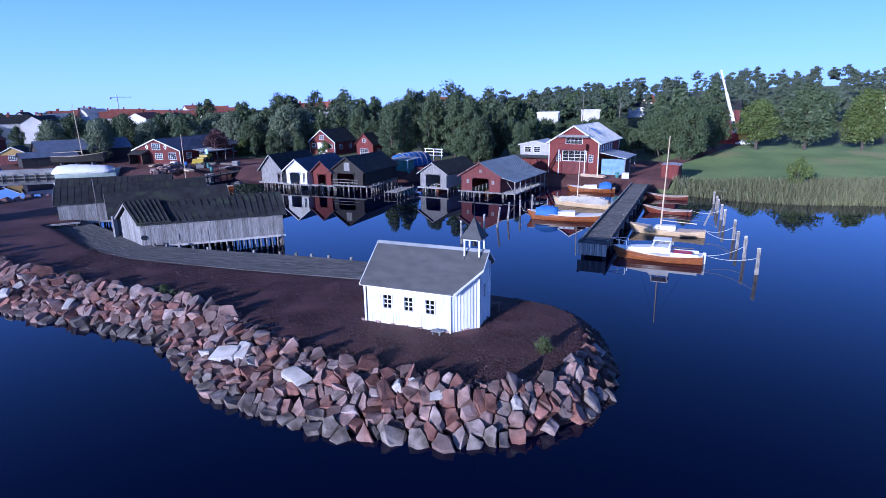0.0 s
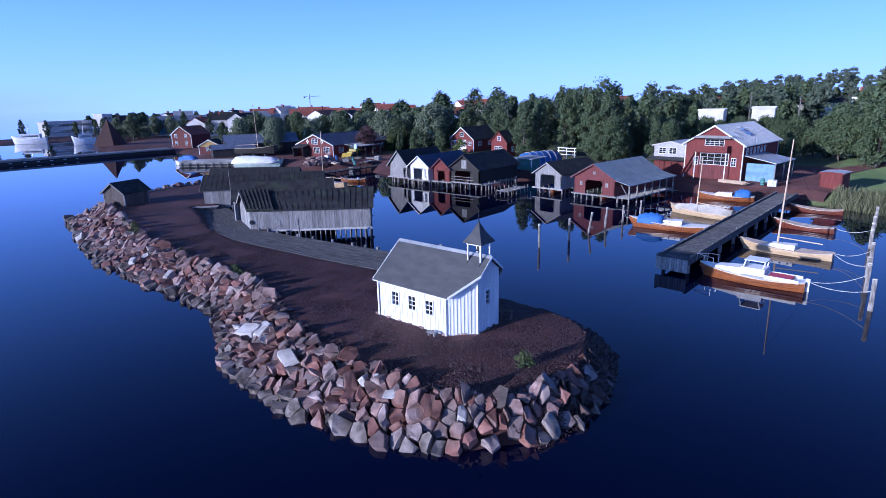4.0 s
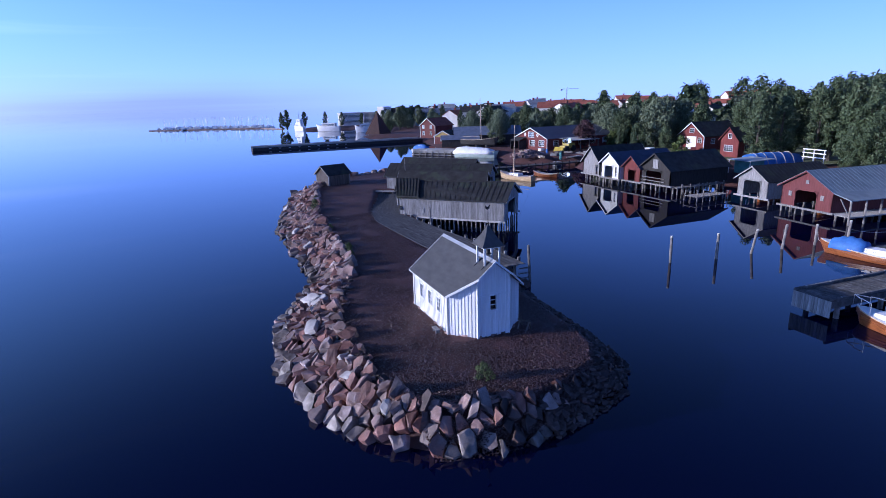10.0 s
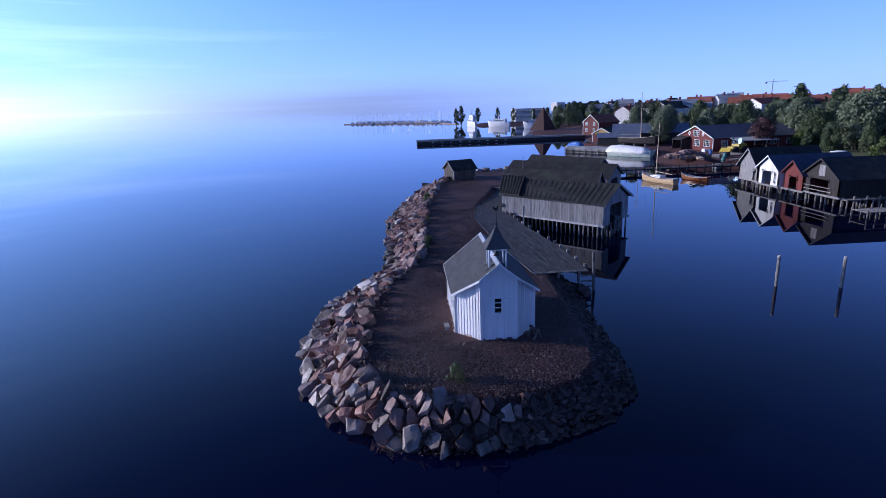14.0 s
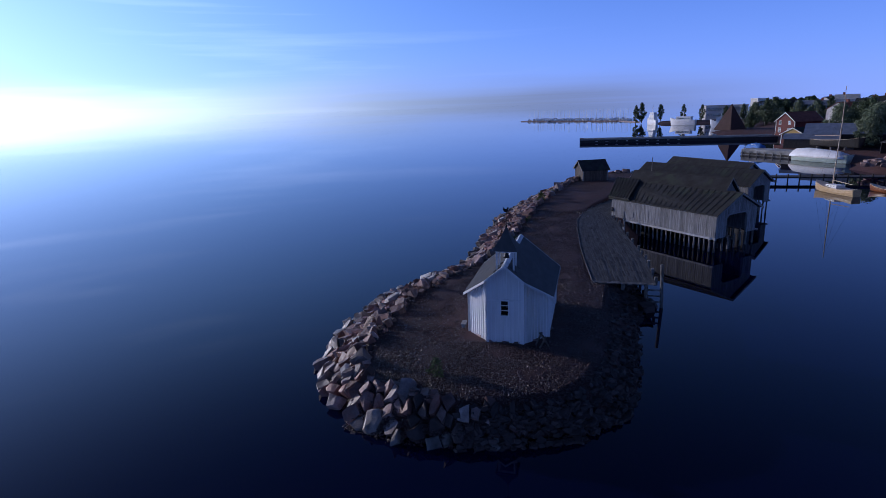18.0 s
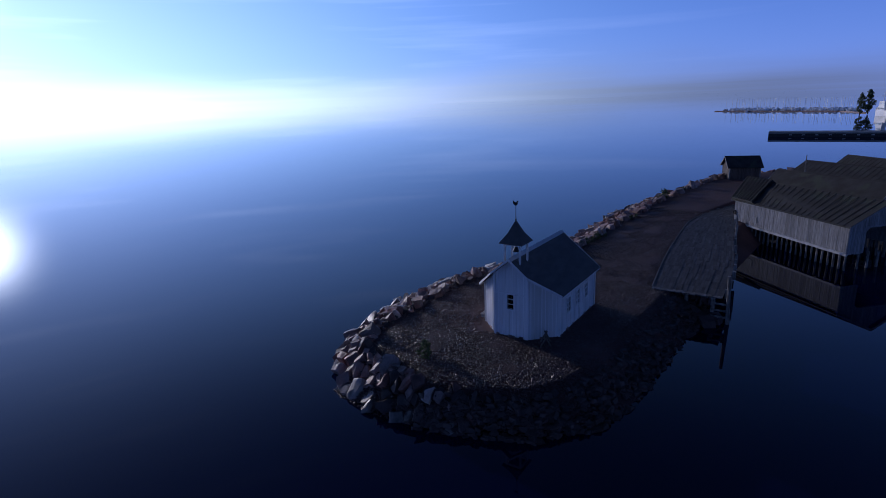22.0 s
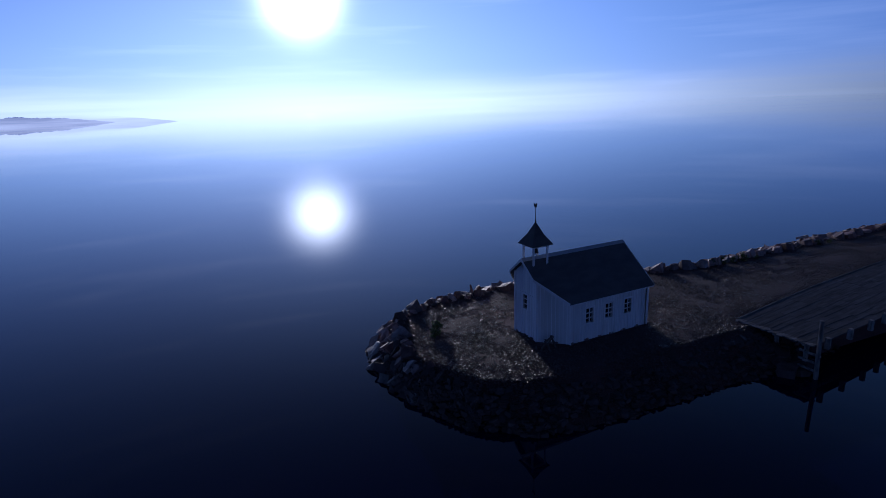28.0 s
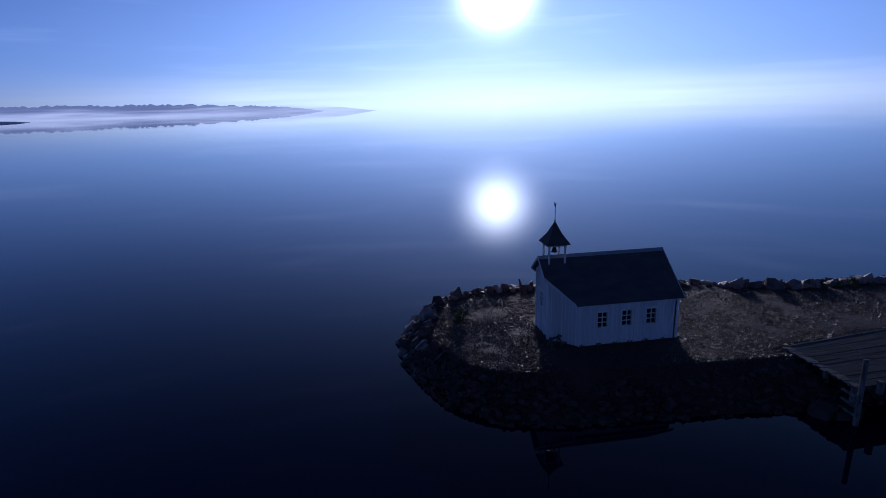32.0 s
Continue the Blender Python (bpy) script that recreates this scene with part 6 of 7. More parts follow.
place_boat((51.5, 14.9), (55.5, 14.4), name="rowing_boat", B=1.3, D=0.4, hull=VARNISH, label="small varnished boat inside the red boathouse", group="boats in boathouses")
place_boat((53.0, 23.4), (57.0, 23.0), name="rowing_boat", B=1.3, D=0.4, hull=VARNISH, label="small varnished boat inside the grey boathouse", group="boats in boathouses")
place_boat((62.0, -16.0), (61.0, -20.0), name="rowing_boat", B=1.3, D=0.5, hull=VARNISH, label="brown rowing boat drawn up in the reeds", group="boats in the reeds")
# hull of a vessel under white sheeting, and the dark schooner behind it
tarped = place_boat((53.6, 93.6), (46.6, 103.0), name="tarped_vessel", B=3.6, D=1.0, hull=surface("pale_green_hull", (0.3, 0.38, 0.34), (0.42, 0.5, 0.46), 1.0, 0.6), label="wooden vessel wrapped in white tarpaulin at the quay", group="vessels at the quay", sheer=0.8)
solid("tarpaulin", TARP, tarped, lambda bm: loft(bm, [[(x, w * math.cos(a), 0.85 + h * math.sin(a)) for a in [math.pi * k / 12 for k in range(13)]] for x, w, h in ((-6.2, 1.2, 0.8), (-5.4, 1.6, 1.5), (-3.0, 1.8, 1.75), (0, 1.85, 1.6), (3.0, 1.6, 1.4), (4.6, 1.1, 1.0))]), "white tarpaulin stretched over hoops", smooth=True)
schooner = place_boat((59.5, 104.5), (52.5, 114.5), name="schooner", B=3.4, D=1.2, hull=DARKWOOD, label="dark wooden schooner hull with two masts on the quay", group="vessels at the quay", mast=11, sheer=0.8)
schooner.location.z = 2.2
solid("cradle", PILE, schooner, lambda bm: [box(bm, x - 0.15, x + 0.15, -1.3, 1.3, -1.0, -0.2) for x in (-3, 0, 3)])
place_boat((41.5, 122.0), (44.5, 115.6), name="passenger_boat", B=2.6, D=0.8, hull=GELCOAT, label="small blue and white cabin boat at the quay", cabin="motor", cover=(-2.5, 2.0, BLUECLOTH, 1.6), group="vessels at the quay")


def sag_rope(name, a, b, sag, label="pale mooring line in a slack curve"):
    bm = bmesh.new()
    a, b = Vector(a), Vector(b)
    pts = [a.lerp(b, k / 10) - Vector((0, 0, sag * 4 * (k / 10) * (1 - k / 10))) for k in range(11)]
    for p, q in zip(pts, pts[1:]):
        rod(bm, p, q, 0.02, 0.02, 5)
    one(name, bm, ROPE, pose(0, 0, 0), label, "rope", "mooring lines")


for a, b in (((24.0, -13.2, 0.8), (26.3, -16.5, 1.2)), ((24.1, -13.2, 0.8), (22.2, -17.0, 1.3)), ((34.1, -13.8, 0.7), (33.8, -16.3, 1.3)), ((34.1, -13.8, 0.7), (30.3, -16.3, 0.9)), ((45.4, -12.8, 0.6), (43.6, -15.8, 1.1)), ((37.8, 5.2, 0.9), (39.0, 6.3, 1.3)), ((48.5, 4.3, 0.9), (42.6, 5.8, 1.2)), ((34.7, -6.6, 0.9), (36.5, -5.8, 1.4)), ((46.4, -7.3, 0.8), (48.0, -6.6, 1.4))):
    sag_rope("mooring_line", a, b, 0.35)


# ---- far harbour ----
def white_ship(name, x, y, turn, L, label, decks):
    ship = thing(name, pose(x, y, 0, 0, 0, turn), label, "ship", "ships in the far harbour")
    solid("hull", GELCOAT, ship, lambda bm: loft(bm, [[(a[0], a[1], a[2] * 1.6) for a in r] for r in hull_rings(L, L * 0.26, 1.4, 0.9)]))
    for k in range(decks):
        l0, l1, w = -L * (0.34 - 0.05 * k), L * (0.26 - 0.09 * k), L * (0.1 - 0.012 * k)
        dk = solid("deck_house", GELCOAT, ship, lambda bm: loft(bm, [[(l0, -w, z), (l1 - dx, -w, z), (l1 - dx, w, z), (l0, w, z)] for z, dx in ((2.1 + k * 2.1, 0), (4.0 + k * 2.1, 0.7), (4.2 + k * 2.1, 0.2))]))
        for s in (-1, 1):
            solid("window_band", GLASS, dk, lambda bm: box(bm, l0 + 0.4, l1 - 1.2, *sorted((s * w, s * (w + 0.02))), 2.9 + k * 2.1, 3.6 + k * 2.1))
    solid("mast", GELCOAT, ship, lambda bm: (rod(bm, (0, 0, 2 + decks * 2.1), (-0.3, 0, 6 + decks * 2.1), 0.16, 0.08), beam(bm, (-0.2, -1.2, 4.4 + decks * 2.1), (-0.2, 1.2, 4.4 + decks * 2.1), 0.12)))


white_ship("motor_yacht", 35.6, 286, 112, 10, "large white motor yacht moored in the far harbour", 2)
white_ship("ferry", 48.6, 273, 146, 13, "long white excursion ship moored in the far harbour", 1)
white_ship("work_boat", 59.5, 241.5, 165, 8.5, "white work boat at the far quay", 1)


def build_marina():
    """Moored sailing boats along the far breakwater."""
    rnd = random.Random(12)
    bm = bmesh.new()
    loft(bm, [[(x, y - 2.2, -1), (x, y - 1.2, 0.45), (x, y + 1.2, 0.45), (x, y + 2.2, -1)] for x, y in ((-46, 394), (-22, 380), (4, 364), (22, 352), (32, 322))])
    one("breakwater", bm, ROCKJOIN, pose(0, 0, 0), "low stone breakwater of the far marina", "breakwater", kind="structure")
    proto = thing("moored_yacht", pose(-40, 398, 0, 0, 0, 80), "small white sailing yacht moored in the far marina", "boat", "yachts in the marina")
    solid("hull", GELCOAT, proto, lambda bm: loft(bm, hull_rings(7, 2.4, 0.8, 0.3, 8)))
    solid("cabin", GELCOAT, proto, lambda bm: loft(bm, [[(x, s * w, zz) for s, zz in ((-1, 0.9), (-0.85, 1.5), (0.85, 1.5), (1, 0.9))] for x, w in ((-1.6, 0.8), (1.8, 0.6))]))
    solid("mast", STEEL, proto, lambda bm: rod(bm, (0.4, 0, 0.9), (0.3, 0, 7.6), 0.08, 0.05, 6))
    for k in range(74):
        row = k % 3
        x = -36 + (k // 3) * 2.7 + rnd.uniform(-1.2, 1.2)
        y = 398 + row * 13 - (x + 44) * 0.62 + rnd.uniform(-3, 3)
        m = pose(x, y, 0, 0, 0, 80 + rnd.uniform(-12, 12) + (180 if row % 2 else 0))
        copy_thing(proto, m @ Matrix.Diagonal((1, 1, 1, 1)))


build_marina()


# ---- trees and plants ----
def leaf_cloud(clumps, per, size, seed, droop=0.0):
    """A crown as very many small leaf blades in clumps: (centre, radii) each."""
    rng = np.random.default_rng(seed)
    verts, faces = [], []
    for (cx, cy, cz), (rx, ry, rz) in clumps:
        d = rng.normal(0, 1, (per, 3))
        d /= np.linalg.norm(d, axis=1)[:, None]
        r = rng.uniform(0.2, 1.3, (per, 1)) ** 0.7
        c = np.array((cx, cy, cz)) + d * r * np.array((rx, ry, rz))
        n = d + rng.normal(0, 0.55, (per, 3)) + np.array((0, 0, 0.25))
        n /= np.linalg.norm(n, axis=1)[:, None]
        t = np.cross(n, rng.normal(0, 1, (per, 3)))
        t[:, 2] -= droop
        t /= np.linalg.norm(t, axis=1)[:, None]
        b = np.cross(n, t)
        s = size * rng.uniform(0.6, 1.4, (per, 1))
        base = len(verts)
        quad = np.stack([c - t * s, c + b * s * 0.55, c + t * s, c - b * s * 0.55], 1)
        verts += quad.reshape(-1, 3).tolist()
        faces += (np.arange(per * 4).reshape(per, 4) + base).tolist()
    return verts, faces


def crown_mesh(name, clumps, per, size, seed, material, droop=0.0):
    verts, faces = leaf_cloud(clumps, per, size, seed, droop)
    me = bpy.data.meshes.new(name)
    me.from_pydata(verts, [], faces)
    me.materials.append(material)
    return me


def tree_proto(kind, seed):
    """Clumps and limbs for one tree of unit-free metres: returns clumps, trunk bmesh."""
    rnd = random.Random(seed)
    bm = bmesh.new()
    clumps = []
    if kind == "pine":
        h = rnd.uniform(11, 13)
        rod(bm, (0, 0, -0.5), (0.2, 0.1, h * 0.9), 0.2, 0.08, 8)
        for k in range(13):
            z = h * rnd.uniform(0.52, 1.0)
            a = rnd.uniform(0, 6.28)
            reach = rnd.uniform(0.4, 2.3) * (1.15 - 0.75 * (z / h - 0.5))
            p = (math.cos(a) * reach, math.sin(a) * reach, z)
            rod(bm, (0.1, 0.05, z - 0.5), p, 0.06, 0.02, 5)
            clumps.append((p, (rnd.uniform(0.7, 1.3), rnd.uniform(0.7, 1.3), rnd.uniform(0.35, 0.6))))
        clumps.append(((0.2, 0.1, h), (1.0, 1.0, 0.7)))
        return clumps, bm, h
    h = {"willow": 8.5, "broad": 9.0, "birch": 10.5, "round": 8.0, "bush": 2.6}[kind] * rnd.uniform(0.92, 1.08)
    wide = {"willow": 3.3, "broad": 3.4, "birch": 2.3, "round": 3.6, "bush": 1.3}[kind]
    base = {"willow": 0.16, "broad": 0.14, "birch": 0.14, "round": 0.26, "bush": 0.05}[kind]
    rod(bm, (0, 0, -0.4), (0.1, 0, h * 0.4), 0.028 * h, 0.017 * h, 8)
    rod(bm, (0.1, 0, h * 0.4), (0, 0.1, h * 0.8), 0.017 * h, 0.006 * h, 7)
    n = {"willow": 34, "broad": 34, "birch": 30, "round": 36, "bush": 14}[kind]
    for k in range(n):
        f = (k + 0.5) / n
        z = h * (base + (1 - base) * f)
        env = math.sin(math.pi * min(1, (f * 0.88 + 0.12))) ** (0.75 if kind != "birch" else 0.9)
        a = k * 2.4 + rnd.uniform(-0.4, 0.4)
        reach = wide * env * rnd.uniform(0.35, 0.92)
        p = (math.cos(a) * reach, math.sin(a) * reach, z + rnd.uniform(-0.4, 0.4))
        r = wide * rnd.uniform(0.24, 0.4)
        clumps.append((p, (r, r, r * rnd.uniform(0.7, 1.25))))
        if k % 3 == 0:
            rod(bm, (0.05, 0, min(z * 0.75, h * 0.7)), (p[0] * 0.9, p[1] * 0.9, z), 0.007 * h, 0.002 * h, 5)
    clumps.append(((0, 0, h * 0.95), (wide * 0.3, wide * 0.3, wide * 0.35)))
    return clumps, bm, h


TREES = {}
SPECIES = (("willow", LEAF_WILLOW, BARK, 200, 0.2, 0.9), ("broad", LEAF_DARK, BARK, 200, 0.2, 0.1), ("birch", LEAF_DARK, BARK, 200, 0.17, 0.5),
           ("round", LEAF_BRIGHT, BARK, 210, 0.2, 0.1), ("bush", LEAF_BRIGHT, BARK, 120, 0.11, 0.1), ("pine", LEAF_PINE, PINEBARK, 130, 0.24, 0.0))
for kind, leaf, bark, per, size, droop in SPECIES:
    TREES[kind] = []
    for k in range(3):
        clumps, tb, h = tree_proto(kind, 40 + 7 * k + len(kind))
        TREES[kind].append((crown_mesh("crown", clumps, per, size, k + 3, leaf, droop), mesh_of("trunk", tb, bark), h, clumps))
TREES["plum"] = [(crown_mesh("crown", TREES["round"][0][3], 150, 0.22, 9, LEAF_PURPLE), TREES["round"][0][1], TREES["round"][0][2], None)]
TREES["weed"] = [(crown_mesh("crown", t[3], 60, 0.13, 29, LEAF_WEED, 0.3), t[1], t[2], None) for t in TREES["bush"]]
TREES["linden"] = [(crown_mesh("crown", t[3], 210, 0.2, 19, LEAF_DARK), t[1], t[2], None) for t in TREES["round"]]
LABELS = {"willow": "grey-green willow tree with hanging foliage by the harbour", "broad": "dark green leafy tree in dense foliage", "birch": "tall slender birch tree with drooping leaves",
          "round": "broad bright green tree with rounded crown in the park", "bush": "low leafy green bush", "weed": "ragged green weed clump growing in the gravel", "pine": "tall pine tree with bare trunk and flat crown", "plum": "dark purple-leaved tree near the barn", "linden": "broad dark green linden tree in the park row"}


def plant_tree(kind, x, y, height, seed, group="trees", z=None):
    rnd = random.Random(seed * 7 + 1)
    crown, trunk, h, _ = TREES[kind][seed % len(TREES[kind])]
    s = height / h
    z = float(ground_height(x, y)) if z is None else z
    ob = thing(kind if kind in ("bush", "weed") else "tree", pose(x, y, z - 0.1, 0, 0, rnd.uniform(0, 360)), LABELS[kind], {"bush": "bush", "weed": "weed"}.get(kind, "tree"), group)
    m = Matrix.Diagonal((s * rnd.uniform(0.9, 1.15), s * rnd.uniform(0.9, 1.15), s, 1))
    piece("crown", crown, ob, m)
    piece("trunk", trunk, ob, m)
    return ob


rnd = random.Random(77)
seed = 0
# row of lindens and lighter trees beyond the lawn
for x, y, h, kind in ((118, -27.3, 10, "round"), (120, -37.0, 12.5, "linden"), (121.5, -48.0, 11.5, "round"), (123, -59.0, 12.5, "linden"), (124, -70, 12, "linden"), (116, -18.5, 9.0, "linden")):
    seed += 1
    plant_tree(kind, x, y, h, seed, "park trees")
plant_tree("bush", 70.1, -27.6, 3.9, 2, "shore bushes")
# dense trees behind the large red house and along the shore road
for k in range(34):
    seed += 1
    x, y = rnd.uniform(92, 116), rnd.uniform(-16, 18)
    plant_tree(rnd.choice(("broad", "broad", "birch", "linden")), x, y, rnd.uniform(8, 10.5) if y < -5 else rnd.uniform(3.5, 5.5), seed, "trees behind the red house")
for k in range(14):
    seed += 1
    plant_tree(rnd.choice(("broad", "linden")), rnd.uniform(126, 134), 4 + k * 2.2, rnd.uniform(5.5, 7.0), seed, "trees behind the red house")
for k in range(16):
    seed += 1
    plant_tree(rnd.choice(("broad", "birch")), rnd.uniform(79, 98), rnd.uniform(17, 33), rnd.uniform(5.5, 8.5), seed, "trees by the boathouses")
for x, y, h in ((84, 29, 12.5), (86, 33, 13.5), (90, 39, 13), (84, 44, 12), (93, 41, 14), (79, 44.5, 11.5), (94, 29, 11.5), (96, 34, 13), (88, 40, 12), (99, 38, 13.5), (90, 46, 12), (84, 48, 11)):
    seed += 1
    plant_tree("birch", x, y, h, seed, "tall birches")
for x, y, h, kind in ((86.4, 94.5, 9.5, "willow"), (91, 90, 9.0, "willow"), (88.8, 79.5, 10.5, "willow"), (94, 82, 11, "willow"), (74, 87.3, 6.2, "plum"), (83.3, 88.5, 3.6, "bush"), (82, 78, 5.5, "broad"), (86, 73.5, 5.0, "broad"), (80, 82, 4.5, "birch"), (98, 92, 10, "broad"), (97, 74, 9, "broad"), (101, 66, 10, "broad"), (96, 60, 7.5, "birch"), (77, 60, 4.0, "bush")):
    seed += 1
    plant_tree(kind, x, y, h, seed, "willows by the quay")
for k in range(24):
    seed += 1
    plant_tree(rnd.choice(("willow", "broad", "broad", "birch")), rnd.uniform(100, 126), rnd.uniform(44, 130), rnd.uniform(5.5, 8.0), seed, "trees beyond the quay")
for k in range(14):
    seed += 1
    plant_tree(rnd.choice(("willow", "broad")), rnd.uniform(88, 120), rnd.uniform(128, 190), rnd.uniform(5, 7.5), seed, "trees beyond the quay")
# grey-green willows in a row between the quay sheds and the town
for k in range(34):
    az, d = 36 + 29 * k / 33 + rnd.uniform(-0.5, 0.5), rnd.uniform(148, 185)
    x, y = -25 + d * math.cos(radians(az)), -10 + d * math.sin(radians(az))
    if float(edge_distance(np.array([x]), np.array([y]), SHORE)[0][0]) < 9:
        continue
    seed += 1
    plant_tree(rnd.choice(("willow", "willow", "broad")), x, y, rnd.uniform(7.5, 10.0), seed, "willows before the town")
for k in range(20):
    seed += 1
    plant_tree(rnd.choice(("broad", "willow", "birch")), rnd.uniform(66, 100), 205 + rnd.uniform(0, 60), rnd.uniform(6, 10), seed, "trees on the far point")
for x, y, h in ((28.5, 302, 9.5), (31.5, 302, 10), (41, 300, 8.5), (52, 296, 8), (60, 290, 7.5), (70, 284, 7), (76, 276, 7.5), (80, 262, 7), (84, 290, 8)):
    seed += 1
    plant_tree("birch", x, y, h, seed, "trees at the far marina")
for x, y, h in ((-0.5, -5.1, 0.8), (-0.25, -5.35, 0.5), (-0.9, 18.3, 0.6), (-0.6, 20.2, 0.7), (-1.2, 16.6, 0.5), (-1.0, 17.4, 0.6), (-0.7, 19.3, 0.5), (-1.3, 15.6, 0.45), (-0.3, 21.4, 0.4), (0.2, 40.8, 1.1), (0.0, 39.6, 0.7), (-0.2, 29.0, 0.5), (-0.1, 30.4, 0.4), (-4.9, 6.4, 0.35), (1.2, 46.0, 0.6)):
    seed += 1
    plant_tree("weed", x, y, h, seed, "weeds on the spit")


def joined_woods(name, spots, label, per=22, seed=1, sizes=(0.5, 0.8)):
    """Far woods: many low-detail trees in one mesh."""
    rng = random.Random(seed)
    verts, faces = [], []
    for x, y, h, kind in spots:
        clumps = TREES[kind][rng.randrange(len(TREES[kind]))][3]
        h0 = TREES[kind][0][2]
        s = h / h0
        a = rng.uniform(0, 6.28)
        ca, sa = math.cos(a), math.sin(a)
        z = float(ground_height(x, y))
        placed = [((x + s * (c[0] * ca - c[1] * sa), y + s * (c[0] * sa + c[1] * ca), z + s * c[2]), tuple(q * s * 1.05 for q in r)) for c, r in clumps]
        v, f = leaf_cloud(placed, per, rng.uniform(*sizes), rng.randrange(10 ** 6))
        base = len(verts)
        verts += v
        faces += [[i + base for i in q] for q in f]
    me = bpy.data.meshes.new(name)
    me.from_pydata(verts, [], faces)
    me.materials.append(LEAF_PINE if "pine" in name else LEAF_DARK)
    tagged(new(name, me), label, "woods", kind="stuff")


rng = random.Random(4)
joined_woods("pine_woods", [(rng.uniform(165, 330), rng.uniform(-190, 60), rng.uniform(8.5, 13.2), "pine") for _ in range(300)], "dark pine wood on the hill behind the park", 42, 2, (0.36, 0.6))
joined_woods("leafy_woods", [(rng.uniform(126, 320), rng.uniform(10, 240), rng.uniform(5, 8.5), "broad") for _ in range(260)], "leafy trees among the houses of the town", 30, 3, (0.4, 0.65))
joined_woods("shore_woods", [(rng.uniform(110, 420), rng.uniform(190, 480), rng.uniform(5, 8.5), "broad") for _ in range(200)], "leafy trees along the far town shore", 18, 5, (0.7, 1.1))


def ridge_spots(count):
    """Trees whose tops make the wooded skyline east of the harbour."""
    spots = []
    for k in range(count):
        az = rng.uniform(-3, 46)
        d = rng.uniform(170, 270)
        x, y = -25 + d * math.cos(radians(az)), -10 + d * math.sin(radians(az))
        top = float(np.interp(az, [0, 8, 15, 25, 34, 46], [15.2, 15.3, 16.4, 16.6, 16.0, 14.2])) + rng.choice((-7.0, -5.5, -4.0, -3.0, -1.8, -0.6, 0.6))
        spots.append((x, y, max(5.0, top - float(ground_height(x, y))), rng.choice(("pine", "broad", "broad", "birch"))))
    return spots


SPOTS = ridge_spots(125)
joined_woods("ridge_woods", [q for q in SPOTS if q[3] != "pine"], "mixed leafy trees on the rise behind the harbour", 30, 8, (0.4, 0.65))
joined_woods("ridge_pine_woods", [q for q in SPOTS if q[3] == "pine"], "tall pines on the rise behind the harbour", 40, 9, (0.35, 0.55))


def build_reeds():
    r = np.random.default_rng(6)
    n = 26000
    y = -10.5 - r.uniform(0, 1, n) ** 0.8 * 60
    sh = np.interp(-y, [6, 12, 18, 25, 36, 60, 120], [62.5, 61, 58.5, 57.5, 60, 64, 66])
    x = sh - 1.2 + r.uniform(0, 1, n) ** 1.2 * np.interp(-y, [10, 20, 40, 70], [7, 15, 17, 20])
    z = np.maximum(ground_height(x, y), -0.1)
    h = r.uniform(0.6, 1.5, n) * np.interp(-y, [10, 20, 40, 70], [0.8, 1.0, 1.1, 1.1])
    lean = r.normal(0, 0.16, (n, 2))
    a = r.uniform(0, 6.28, n)
    w = r.uniform(0.012, 0.032, n)
    dx, dy = np.cos(a) * w, np.sin(a) * w
    v = np.stack([np.stack([x - dx, y - dy, z - 0.2], -1), np.stack([x + dx, y + dy, z - 0.2], -1), np.stack([x + dx * 0.7 + lean[:, 0] * h * 0.5, y + dy * 0.7 + lean[:, 1] * h * 0.5, z + h * 0.6], -1), np.stack([x + lean[:, 0] * h * 1.2, y + lean[:, 1] * h * 1.2, z + h], -1)], 1)
    me = bpy.data.meshes.new("reeds")
    me.from_pydata(v.reshape(-1, 3).tolist(), [], np.arange(n * 4).reshape(n, 4).tolist())
    me.materials.append(LEAF_REED)
    tagged(new("reeds", me), "dense belt of green and straw-coloured reeds along the shore", "reeds", kind="stuff")


build_reeds()


# ---- town and distance ----
def town_house(x, y, L, W, eave, ridge, turn, wall, roof, label, rows=2, z=None):
    z = float(ground_height(x, y)) if z is None else z
    house = thing("town_house", pose(x, y, z - 0.5, 0, 0, turn), label, "house", "houses of the town")
    h = W / 2
    solid("wall", wall, house, lambda bm: prism(bm, [(-h, 0, 0), (h, 0, 0), (h, 0, eave), (0, 0, ridge - 0.1), (-h, 0, eave)], (0, L, 0)))
    rise = (ridge - eave) / h
    for s in (-1, 1):
        solid("roof", roof, house, lambda bm: prism(bm, [(0, -0.4, ridge), (s * (h + 0.4), -0.4, eave - rise * 0.4), (s * (h + 0.4), L + 0.4, eave - rise * 0.4), (0, L + 0.4, ridge)], (0, 0, 0.12)))
    bm = bmesh.new()
    box(bm, -0.5, 0.5, -0.04, 0.02, -0.65, 0.65)
    pane = mesh_of("window", bm, GLASS)
    for r in range(rows):
        zz = 2.0 + r * 2.8
        if zz > eave - 0.6:
            break
        for k in range(int(L / 3)):
            for s in (-1, 1):
                piece("window", pane, house, Matrix.Translation((s * h, 1.5 + k * 3, zz)) @ Matrix.Rotation(radians(90 * s), 4, "Z"))
        for k in range(max(1, int(W / 3.2))):
            piece("window", pane, house, Matrix.Translation((-h + 1.6 + k * 3.0, 0, zz)))
    solid("chimney", TILE, house, lambda bm: box(bm, -0.4, 0.4, L * 0.6, L * 0.6 + 0.8, ridge - 0.6, ridge + 1.1))
    return house


rnd = random.Random(21)


